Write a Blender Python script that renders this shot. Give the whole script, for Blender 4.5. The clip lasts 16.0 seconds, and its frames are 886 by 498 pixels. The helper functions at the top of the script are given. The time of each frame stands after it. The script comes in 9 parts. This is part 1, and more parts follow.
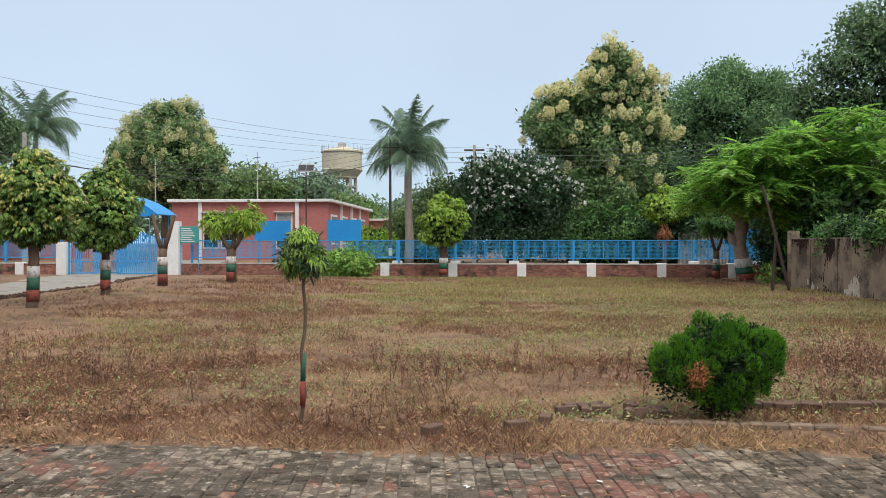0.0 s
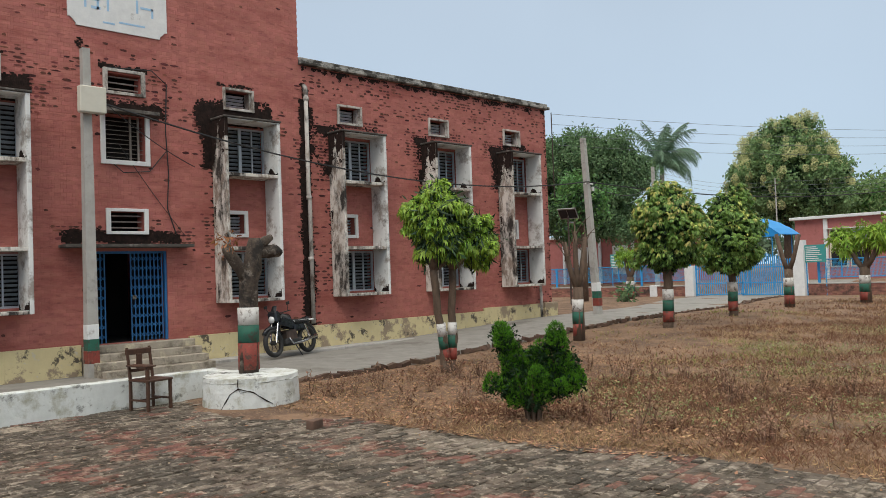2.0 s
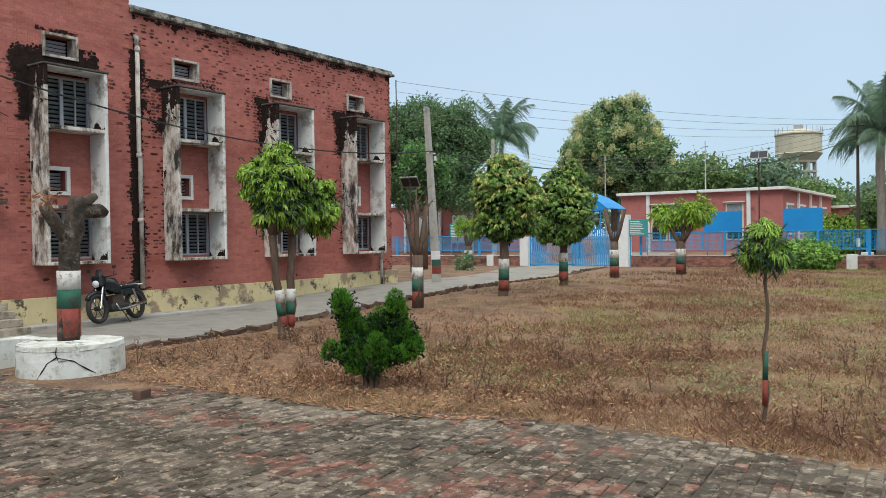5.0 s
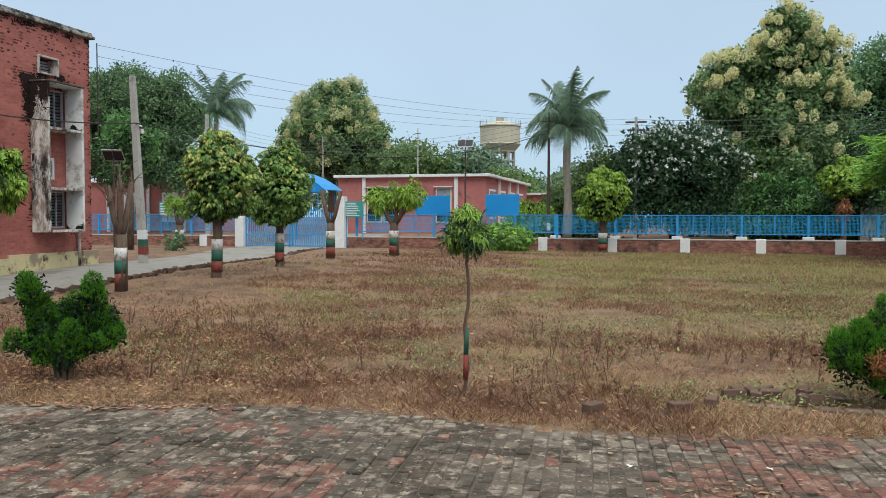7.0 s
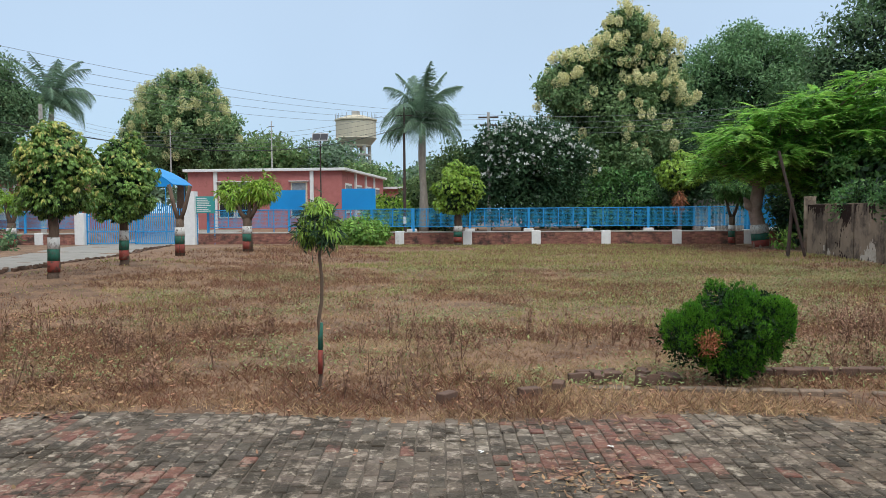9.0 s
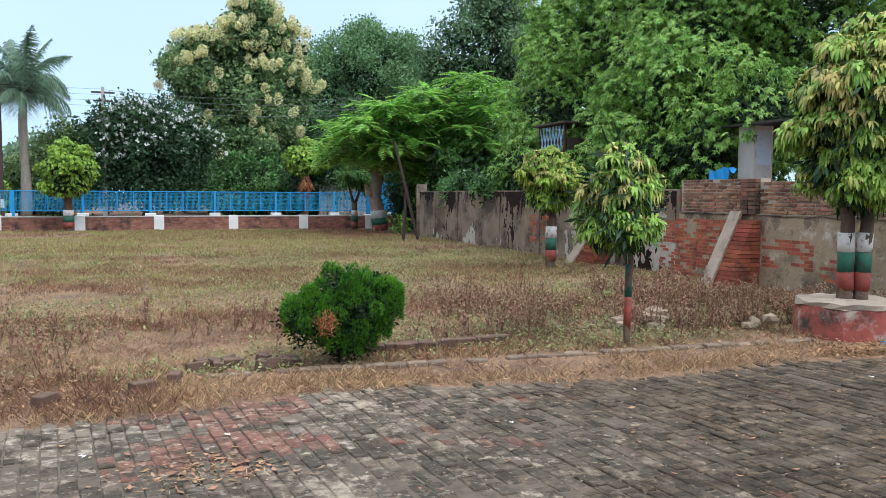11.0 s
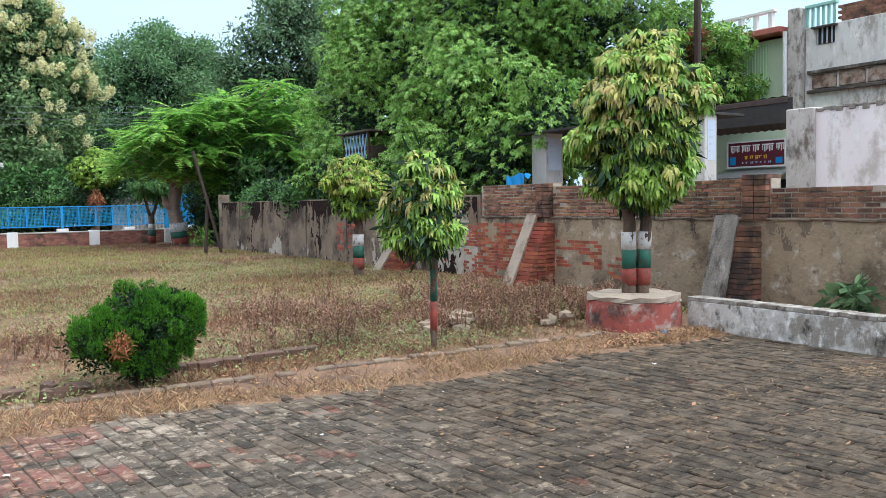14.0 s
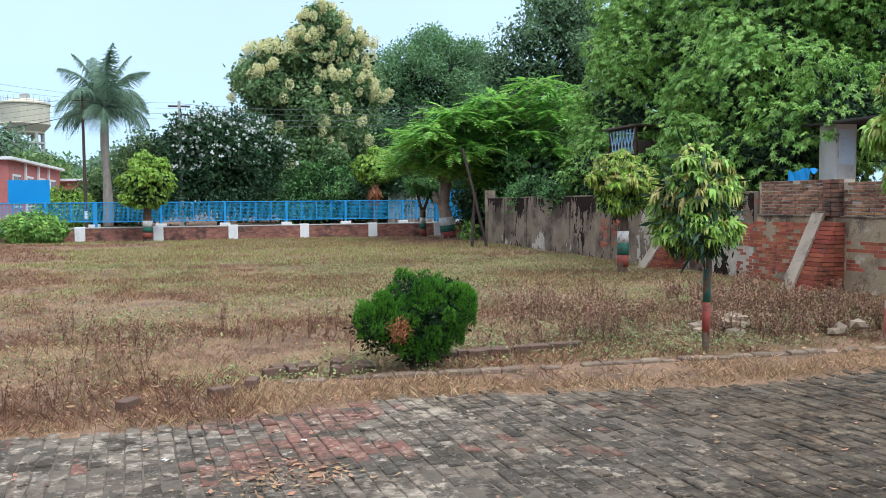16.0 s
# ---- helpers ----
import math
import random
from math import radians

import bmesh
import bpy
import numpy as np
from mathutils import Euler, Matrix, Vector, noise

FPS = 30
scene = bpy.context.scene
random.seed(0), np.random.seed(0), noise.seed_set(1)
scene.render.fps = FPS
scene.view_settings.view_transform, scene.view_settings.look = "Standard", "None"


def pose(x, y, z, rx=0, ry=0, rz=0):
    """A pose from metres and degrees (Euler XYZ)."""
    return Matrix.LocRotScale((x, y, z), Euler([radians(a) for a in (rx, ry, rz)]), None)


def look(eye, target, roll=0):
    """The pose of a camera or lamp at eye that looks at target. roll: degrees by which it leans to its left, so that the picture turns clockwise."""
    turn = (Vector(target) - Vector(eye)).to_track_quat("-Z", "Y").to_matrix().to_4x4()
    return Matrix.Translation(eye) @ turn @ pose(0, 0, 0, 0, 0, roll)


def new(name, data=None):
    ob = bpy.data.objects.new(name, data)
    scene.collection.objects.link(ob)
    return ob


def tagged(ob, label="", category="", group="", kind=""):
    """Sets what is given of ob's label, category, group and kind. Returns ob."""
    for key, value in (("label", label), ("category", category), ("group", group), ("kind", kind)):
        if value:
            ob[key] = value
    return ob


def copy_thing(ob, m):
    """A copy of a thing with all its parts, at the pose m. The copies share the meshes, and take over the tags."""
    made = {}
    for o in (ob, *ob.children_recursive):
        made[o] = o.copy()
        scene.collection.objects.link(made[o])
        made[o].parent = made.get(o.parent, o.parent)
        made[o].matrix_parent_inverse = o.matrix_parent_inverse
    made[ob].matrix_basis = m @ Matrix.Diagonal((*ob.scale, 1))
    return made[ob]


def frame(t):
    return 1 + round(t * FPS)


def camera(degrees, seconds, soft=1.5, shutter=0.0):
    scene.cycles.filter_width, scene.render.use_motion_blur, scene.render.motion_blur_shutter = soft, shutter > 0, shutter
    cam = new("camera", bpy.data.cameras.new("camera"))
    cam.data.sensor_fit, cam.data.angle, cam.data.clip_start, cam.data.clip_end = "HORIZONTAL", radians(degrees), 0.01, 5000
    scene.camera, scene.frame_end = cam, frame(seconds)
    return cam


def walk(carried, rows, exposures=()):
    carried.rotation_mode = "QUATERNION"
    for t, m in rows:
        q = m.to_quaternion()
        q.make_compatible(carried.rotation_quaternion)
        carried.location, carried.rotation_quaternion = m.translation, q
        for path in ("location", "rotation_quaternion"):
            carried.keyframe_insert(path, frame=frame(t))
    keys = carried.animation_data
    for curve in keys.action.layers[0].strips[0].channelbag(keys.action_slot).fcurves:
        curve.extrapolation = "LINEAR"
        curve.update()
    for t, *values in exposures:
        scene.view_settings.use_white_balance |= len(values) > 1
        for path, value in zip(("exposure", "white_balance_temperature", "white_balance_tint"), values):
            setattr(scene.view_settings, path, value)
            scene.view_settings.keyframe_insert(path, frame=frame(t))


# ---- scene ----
cam = camera(56.7, 16.0, soft=0.55)
PATH = [
    (0, (0.039, 0.01, 1.825), (-0.098, 2.005, 1.81), 0.0),
    (0.5, (0.018, -0.046, 1.871), (-0.396, 1.91, 1.887), -1.3),
    (1, (0.03, -0.14, 1.885), (-1.044, 1.546, 1.928), -2.2),
    (1.5, (0.0, -0.18, 1.84), (-1.269, 1.365, 1.898), -2.35),
    (2, (0.02, -0.188, 1.855), (-1.402, 1.217, 1.918), -2.1),
    (2.2, (0.015, -0.19, 1.852), (-1.428, 1.194, 1.911), -2.13),
    (2.5, (0.0, -0.195, 1.85), (-1.432, 1.201, 1.909), -2.12),
    (3, (-0.018, -0.2, 1.845), (-1.322, 1.316, 1.883), -1.63),
    (3.2, (-0.02, -0.2, 1.845), (-1.28, 1.353, 1.8735), -1.3),
    (5.3, (-0.02, -0.14, 1.86), (-1.08, 1.555, 1.81), -0.58),
    (5.5, (-0.015, -0.14, 1.862), (-0.974, 1.614, 1.805), -0.27),
    (6, (-0.01, -0.13, 1.861), (-0.795, 1.708, 1.784), 0.22),
    (6.5, (-0.017, -0.115, 1.866), (-0.632, 1.786, 1.788), 0.2),
    (7, (0.004, -0.097, 1.865), (-0.508, 1.834, 1.786), 0.1),
    (7.5, (0.018, -0.1, 1.858), (-0.466, 1.839, 1.778), -0.2),
    (8, (0.025, -0.105, 1.859), (-0.415, 1.845, 1.776), -0.3),
    (8.2, (0.024, -0.107, 1.861), (-0.386, 1.849, 1.776), -0.3),
    (10.3, (0.136, -0.048, 1.847), (0.538, 1.908, 1.736), -0.1),
    (10.5, (0.141, -0.04, 1.847), (0.626, 1.896, 1.728), 0.1),
    (11, (0.185, -0.044, 1.843), (0.882, 1.826, 1.712), 0.3),
    (11.5, (0.208, -0.04, 1.844), (1.119, 1.737, 1.72), 0.6),
    (12, (0.236, -0.012, 1.834), (1.295, 1.68, 1.723), 0.8),
    (12.5, (0.238, -0.019, 1.835), (1.357, 1.635, 1.726), 0.6),
    (13, (0.242, -0.026, 1.846), (1.381, 1.613, 1.727), 0.5),
    (13.5, (0.24, -0.028, 1.837), (1.379, 1.611, 1.718), -0.2),
    (14, (0.234, -0.039, 1.849), (1.342, 1.621, 1.735), -1.0),
    (14.5, (0.208, -0.027, 1.842), (1.246, 1.679, 1.74), -0.8),
    (15, (0.197, -0.01, 1.833), (1.112, 1.766, 1.731), -0.8),
    (15.5, (0.176, -0.011, 1.836), (0.9, 1.85, 1.733), -0.8),
    (16, (0.156, 0.025, 1.828), (0.697, 1.947, 1.714), -0.5),
]
# the film's own exposure lifts as it turns to the shaded wall
EXPOSURES = [(0.0, 0.03, 6600, 10), (0.6, -0.05, 6650, 10), (1.4, -0.31, 6650, 9), (2.0, -0.18, 6650, 8), (2.5, -0.12, 6600, 7), (3.2, 0.0, 6500, 7), (5.5, -0.05, 6400, 5), (7.0, -0.1, 6300, 5), (8.2, -0.13, 6250, 6), (10.3, 0.18, 5950, 9), (11.0, 0.36, 5880, 8), (11.5, 0.54, 5850, 8), (12.1, 0.5, 5830, 8), (12.6, 0.52, 5820, 8), (13.0, 0.66, 5820, 8), (13.5, 0.74, 5820, 8), (14.0, 0.57, 5820, 8), (14.5, 0.48, 5800, 8), (15.0, 0.5, 5780, 8), (15.5, 0.58, 5740, 7), (16.0, 0.42, 5720, 7)]
walk(cam, [(t, look(eye, target, roll)) for t, eye, target, roll in PATH], EXPOSURES)

# ---- world and light: a bright overcast morning ----
SUN_UP, SUN_TURN = radians(50), radians(148)
world = bpy.data.worlds.new("overcast_sky")
scene.world = world
world.use_nodes = True
wn, wl = world.node_tree.nodes, world.node_tree.links
wn.clear()
w_out = wn.new("ShaderNodeOutputWorld")
w_bg = wn.new("ShaderNodeBackground")
w_sky = wn.new("ShaderNodeTexSky")
w_sky.sky_type, w_sky.sun_disc = "NISHITA", False
w_sky.sun_elevation, w_sky.sun_rotation = SUN_UP, SUN_TURN
w_sky.dust_density, w_sky.air_density = 2.0, 1.0
w_gain = wn.new("ShaderNodeVectorMath")
w_gain.operation = "SCALE"
w_gain.inputs["Scale"].default_value = 0.075
w_co = wn.new("ShaderNodeTexCoord")
w_sep = wn.new("ShaderNodeSeparateXYZ")
w_ramp = wn.new("ShaderNodeValToRGB")
for k, (at, colour) in enumerate(((0.0, (0.60, 0.80, 0.95, 1)), (0.16, (0.62, 0.77, 0.96, 1)), (0.34, (0.61, 0.735, 0.90, 1)), (0.6, (0.86, 0.84, 0.80, 1)))):
    e = w_ramp.color_ramp.elements[k] if k < 2 else w_ramp.color_ramp.elements.new(at)
    e.position, e.color = at, colour
w_cloud = wn.new("ShaderNodeTexNoise")
w_cloud.inputs["Scale"].default_value, w_cloud.inputs["Detail"].default_value = 2.2, 4
w_cmul = wn.new("ShaderNodeMapRange")
w_cmul.inputs["To Min"].default_value, w_cmul.inputs["To Max"].default_value = 0.9, 1.12
w_cl = wn.new("ShaderNodeVectorMath")
w_cl.operation = "SCALE"
w_mix = wn.new("ShaderNodeMix")
w_mix.data_type = "RGBA"
w_mix.inputs["Factor"].default_value = 0.85
wl.new(w_sky.outputs["Color"], w_gain.inputs[0])
wl.new(w_co.outputs["Generated"], w_sep.inputs[0])
wl.new(w_co.outputs["Generated"], w_cloud.inputs["Vector"])
wl.new(w_sep.outputs["Z"], w_ramp.inputs["Fac"])
wl.new(w_cloud.outputs["Fac"], w_cmul.inputs["Value"])
wl.new(w_ramp.outputs["Color"], w_cl.inputs[0])
w_zen = wn.new("ShaderNodeMapRange")
w_zen.interpolation_type = "SMOOTHSTEP"
w_zen.inputs["From Min"].default_value, w_zen.inputs["From Max"].default_value = 0.36, 0.95
w_zen.inputs["To Min"].default_value, w_zen.inputs["To Max"].default_value = 1.0, 2.6
w_both = wn.new("ShaderNodeMath")
w_both.operation = "MULTIPLY"
wl.new(w_sep.outputs["Z"], w_zen.inputs["Value"])
wl.new(w_zen.outputs["Result"], w_both.inputs[0])
wl.new(w_cmul.outputs["Result"], w_both.inputs[1])
wl.new(w_both.outputs[0], w_cl.inputs["Scale"])
wl.new(w_gain.outputs["Vector"], w_mix.inputs["A"])
wl.new(w_cl.outputs["Vector"], w_mix.inputs["B"])
wl.new(w_mix.outputs["Result"], w_bg.inputs["Color"])
w_bg.inputs["Strength"].default_value = 1.05
wl.new(w_bg.outputs["Background"], w_out.inputs["Surface"])

sun = bpy.data.lights.new("sun", "SUN")
sun.energy, sun.angle, sun.color = 1.5, radians(28), (1.0, 0.95, 0.88)
sun_ob = new("sun", sun)
sun_ob.matrix_world = look((6.7 * math.sin(SUN_TURN), 6.7 * math.cos(SUN_TURN), 8), (0, 0, 0))

# ---- materials ----
MATS = {}


def paint(name, a, b, scale=6.0, rough=0.8, bump=0.2, stain=None, stain_scale=0.8, stain_at=0.58, stain_soft=0.12, vary=0.0, by="object", metal=0.0, bump_scale=None, leaf=0.0, stretch=(1, 1, 1), spec=0.4, moss=None, tones=None):
    """A surface of two mixed tones, with stains, grain relief and a shift of tone from piece to piece."""
    m = bpy.data.materials.new(name)
    m.use_nodes = True
    n, ln = m.node_tree.nodes, m.node_tree.links
    p = n["Principled BSDF"]
    geo = n.new("ShaderNodeNewGeometry")
    mp = n.new("ShaderNodeMapping")
    mp.inputs["Scale"].default_value = stretch
    ln.new(geo.outputs["Position"], mp.inputs["Vector"])
    n1 = n.new("ShaderNodeTexNoise")
    n1.inputs["Scale"].default_value, n1.inputs["Detail"].default_value, n1.inputs["Roughness"].default_value = scale, 5, 0.65
    ln.new(mp.outputs["Vector"], n1.inputs["Vector"])
    r1 = n.new("ShaderNodeMapRange")
    r1.inputs["From Min"].default_value, r1.inputs["From Max"].default_value = 0.3, 0.7
    ln.new(n1.outputs["Fac"], r1.inputs["Value"])
    mix = n.new("ShaderNodeMix")
    mix.data_type = "RGBA"
    mix.inputs["A"].default_value, mix.inputs["B"].default_value = (*a, 1), (*b, 1)
    ln.new(r1.outputs["Result"], mix.inputs["Factor"])
    colour = mix.outputs["Result"]
    if vary:
        if by == "object":
            info = n.new("ShaderNodeObjectInfo")
            rnd = info.outputs["Random"]
        else:
            rnd = geo.outputs["Random Per Island"]
        hsv = n.new("ShaderNodeHueSaturation")
        val = n.new("ShaderNodeMapRange")
        val.inputs["To Min"].default_value, val.inputs["To Max"].default_value = 1 - vary, 1 + vary
        ln.new(rnd, val.inputs["Value"])
        if tones:
            # each piece takes one of several tones, by its own number
            fr = n.new("ShaderNodeMath")
            fr.operation = "MULTIPLY"
            fr.inputs[1].default_value = 13.77
            fw = n.new("ShaderNodeMath")
            fw.operation = "FRACT"
            ln.new(rnd, fr.inputs[0])
            ln.new(fr.outputs[0], fw.inputs[0])
            rp = n.new("ShaderNodeValToRGB")
            rp.color_ramp.interpolation = "CONSTANT"
            for k, (at, tone) in enumerate(tones[0]):
                el = rp.color_ramp.elements[k] if k < 2 else rp.color_ramp.elements.new(at)
                el.position, el.color = at, (*tone, 1)
            ln.new(fw.outputs[0], rp.inputs["Fac"])
            mt = n.new("ShaderNodeMix")
            mt.data_type = "RGBA"
            mt.inputs["Factor"].default_value = tones[1]
            ln.new(colour, mt.inputs["A"])
            ln.new(rp.outputs["Color"], mt.inputs["B"])
            colour = mt.outputs["Result"]
        hue = n.new("ShaderNodeMapRange")
        hue.inputs["To Min"].default_value, hue.inputs["To Max"].default_value = 0.5 - 0.035 * vary, 0.5 + 0.035 * vary
        wob = n.new("ShaderNodeMath")
        wob.operation = "FRACT"
        mul = n.new("ShaderNodeMath")
        mul.operation = "MULTIPLY"
        mul.inputs[1].default_value = 7.31
        ln.new(rnd, mul.inputs[0])
        ln.new(mul.outputs[0], wob.inputs[0])
        ln.new(wob.outputs[0], hue.inputs["Value"])
        ln.new(val.outputs["Result"], hsv.inputs["Value"])
        ln.new(hue.outputs["Result"], hsv.inputs["Hue"])
        ln.new(colour, hsv.inputs["Color"])
        colour = hsv.outputs["Color"]
    for k, (tone, s, at) in enumerate([(stain, stain_scale, stain_at)] if stain and not isinstance(stain, list) else (stain or [])):
        n2 = n.new("ShaderNodeTexNoise")
        n2.inputs["Scale"].default_value, n2.inputs["Detail"].default_value, n2.inputs["Roughness"].default_value = s, 7, 0.7
        off = n.new("ShaderNodeVectorMath")
        off.operation = "ADD"
        off.inputs[1].default_value = (13.7 * (k + 1), 5.1 * k, 3.3)
        ln.new(mp.outputs["Vector"], off.inputs[0])
        ln.new(off.outputs["Vector"], n2.inputs["Vector"])
        r2 = n.new("ShaderNodeMapRange")
        r2.inputs["From Min"].default_value, r2.inputs["From Max"].default_value = at - stain_soft / 2, at + stain_soft / 2
        ln.new(n2.outputs["Fac"], r2.inputs["Value"])
        mx = n.new("ShaderNodeMix")
        mx.data_type = "RGBA"
        ln.new(r2.outputs["Result"], mx.inputs["Factor"])
        ln.new(colour, mx.inputs["A"])
        mx.inputs["B"].default_value = (*tone, 1)
        colour = mx.outputs["Result"]
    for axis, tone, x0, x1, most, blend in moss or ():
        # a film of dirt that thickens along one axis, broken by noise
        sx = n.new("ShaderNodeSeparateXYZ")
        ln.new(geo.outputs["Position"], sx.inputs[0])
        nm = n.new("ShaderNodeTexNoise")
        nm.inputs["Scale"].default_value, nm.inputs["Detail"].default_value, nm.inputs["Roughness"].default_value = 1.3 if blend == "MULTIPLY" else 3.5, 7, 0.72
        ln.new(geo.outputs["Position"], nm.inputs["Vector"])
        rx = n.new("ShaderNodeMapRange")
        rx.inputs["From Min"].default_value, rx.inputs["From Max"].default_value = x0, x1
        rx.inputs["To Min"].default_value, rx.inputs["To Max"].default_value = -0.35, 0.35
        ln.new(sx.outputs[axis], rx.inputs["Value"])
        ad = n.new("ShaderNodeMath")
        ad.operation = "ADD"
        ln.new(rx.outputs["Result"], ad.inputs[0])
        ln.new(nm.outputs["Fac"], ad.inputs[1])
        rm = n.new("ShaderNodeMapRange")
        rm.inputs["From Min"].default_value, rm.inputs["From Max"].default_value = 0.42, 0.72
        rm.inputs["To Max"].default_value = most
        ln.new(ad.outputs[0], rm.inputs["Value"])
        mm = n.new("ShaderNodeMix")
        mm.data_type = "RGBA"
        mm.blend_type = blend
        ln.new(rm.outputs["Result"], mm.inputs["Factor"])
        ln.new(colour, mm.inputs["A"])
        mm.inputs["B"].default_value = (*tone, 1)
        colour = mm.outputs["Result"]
    ln.new(colour, p.inputs["Base Color"])
    p.inputs["Roughness"].default_value, p.inputs["Metallic"].default_value = rough, metal
    p.inputs["Specular IOR Level"].default_value = spec
    if bump:
        nb = n.new("ShaderNodeTexNoise")
        nb.inputs["Scale"].default_value, nb.inputs["Detail"].default_value = bump_scale or scale * 4, 4
        ln.new(geo.outputs["Position"], nb.inputs["Vector"])
        bp = n.new("ShaderNodeBump")
        bp.inputs["Strength"].default_value, bp.inputs["Distance"].default_value = bump, 0.02
        ln.new(nb.outputs["Fac"], bp.inputs["Height"])
        ln.new(bp.outputs["Normal"], p.inputs["Normal"])
    if leaf:
        tr = n.new("ShaderNodeBsdfTranslucent")
        ln.new(colour, tr.inputs["Color"])
        ms = n.new("ShaderNodeMixShader")
        ms.inputs["Fac"].default_value = leaf
        ln.new(p.outputs["BSDF"], ms.inputs[1])
        ln.new(tr.outputs["BSDF"], ms.inputs[2])
        ln.new(ms.outputs["Shader"], n["Material Output"].inputs["Surface"])
    MATS[name] = m
    return m


def foliage(name, a, b, vary=0.45, leaf=0.3, rough=0.55, patches=()):
    return paint(name, a, b, 1.3, rough, 0, list(patches) or None, vary=vary, by="island", leaf=leaf, spec=0.3)


M_soil = paint("dry_soil", (0.27, 0.168, 0.105), (0.145, 0.088, 0.057), 14, 0.95, 0.8, [((0.115, 0.07, 0.046), 1.1, 0.52), ((0.34, 0.23, 0.14), 22, 0.62)], bump_scale=30)
M_tindark = paint("near_black_tin_sheet", (0.022, 0.02, 0.02), (0.04, 0.035, 0.033), 3, 0.7, 0.1)
M_corner = paint("pale_pinkish_bark", (0.40, 0.30, 0.24), (0.25, 0.18, 0.145), 5, 0.95, 0.7, (0.36, 0.31, 0.26), 3, 0.62)
M_bed = paint("dirty_sand_bed", (0.13, 0.105, 0.08), (0.06, 0.049, 0.039), 5, 0.95, 0.4)
PAVER = {}
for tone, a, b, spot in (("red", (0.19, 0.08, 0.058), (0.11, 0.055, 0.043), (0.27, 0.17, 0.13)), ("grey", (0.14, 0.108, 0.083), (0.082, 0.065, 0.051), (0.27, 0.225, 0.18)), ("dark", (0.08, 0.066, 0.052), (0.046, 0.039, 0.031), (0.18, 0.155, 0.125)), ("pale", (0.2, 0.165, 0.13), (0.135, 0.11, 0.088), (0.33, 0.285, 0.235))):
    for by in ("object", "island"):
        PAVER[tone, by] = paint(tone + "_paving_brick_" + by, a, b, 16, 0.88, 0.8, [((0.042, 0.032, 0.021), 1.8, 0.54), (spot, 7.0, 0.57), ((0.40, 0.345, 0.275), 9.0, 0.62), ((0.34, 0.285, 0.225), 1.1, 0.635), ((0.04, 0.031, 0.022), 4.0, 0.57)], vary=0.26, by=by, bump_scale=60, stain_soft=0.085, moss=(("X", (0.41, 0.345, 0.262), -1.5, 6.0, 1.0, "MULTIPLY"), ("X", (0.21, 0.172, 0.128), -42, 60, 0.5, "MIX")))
M_road = paint("old_concrete_road", (0.27, 0.26, 0.24), (0.19, 0.183, 0.17), 2.5, 0.85, 0.3, (0.15, 0.14, 0.125), 0.8, 0.6)
M_redpaint = paint("red_painted_brick", (0.445, 0.158, 0.133), (0.37, 0.129, 0.108), 2.2, 0.75, 0.3, [((0.27, 0.075, 0.06), 1.2, 0.60), ((0.2, 0.06, 0.05), 7.0, 0.635)], stretch=(1, 0.45, 1.6), stain_soft=0.2, vary=0.10, by="island", bump_scale=40)
M_redpaint_o = paint("red_painted_brick_single", (0.435, 0.153, 0.128), (0.36, 0.125, 0.104), 2.2, 0.75, 0.3, [((0.27, 0.075, 0.06), 1.2, 0.60), ((0.2, 0.06, 0.05), 7.0, 0.635)], stretch=(1, 0.45, 1.6), stain_soft=0.2, vary=0.10, by="object", bump_scale=40)
M_redflat = paint("red_wall_paint", (0.44, 0.16, 0.15), (0.37, 0.13, 0.12), 3, 0.8, 0.3, (0.2, 0.08, 0.07), 0.9, 0.66)
M_bareb = paint("blackened_bare_brick", (0.045, 0.026, 0.023), (0.19, 0.055, 0.044), 5, 0.92, 0.5, vary=0.55, by="island", bump_scale=40)
M_mould = paint("black_wall_mould", (0.012, 0.010, 0.009), (0.038, 0.023, 0.02), 9, 0.95, 0.6, spec=0.1)
M_mortar = paint("red_stained_mortar", (0.40, 0.134, 0.112), (0.335, 0.112, 0.092), 5, 0.9, 0.3)
M_yplinth = paint("flaking_cream_plinth", (0.66, 0.57, 0.33), (0.58, 0.49, 0.29), 3, 0.8, 0.4, [((0.31, 0.24, 0.17), 1.4, 0.555), ((0.10, 0.085, 0.065), 2.6, 0.60), ((0.55, 0.50, 0.40), 6.0, 0.63)], stain_soft=0.05)
M_oldstep = paint("worn_stained_step", (0.38, 0.34, 0.28), (0.28, 0.245, 0.2), 4, 0.9, 0.5, [((0.16, 0.135, 0.105), 2.2, 0.56), ((0.52, 0.46, 0.34), 3.0, 0.62)])
M_whitewash = paint("weathered_whitewash", (0.74, 0.745, 0.74), (0.60, 0.61, 0.61), 2.5, 0.85, 0.3, [((0.30, 0.27, 0.25), 1.9, 0.57), ((0.035, 0.033, 0.03), 1.1, 0.66)])
M_whitestain = paint("mould_streaked_whitewash", (0.56, 0.53, 0.50), (0.40, 0.37, 0.34), 3.5, 0.9, 0.4, [((0.17, 0.14, 0.12), 3.4, 0.57), ((0.03, 0.028, 0.026), 1.3, 0.60)], stretch=(1, 1, 0.55))
M_coping = paint("flaking_whitewashed_coping", (0.40, 0.39, 0.37), (0.24, 0.23, 0.21), 5, 0.95, 0.5, [((0.05, 0.046, 0.042), 3.0, 0.49)])
M_moss = paint("black_moulded_concrete", (0.10, 0.09, 0.08), (0.05, 0.045, 0.042), 4, 0.95, 0.5, (0.24, 0.22, 0.2), 1.6, 0.6)
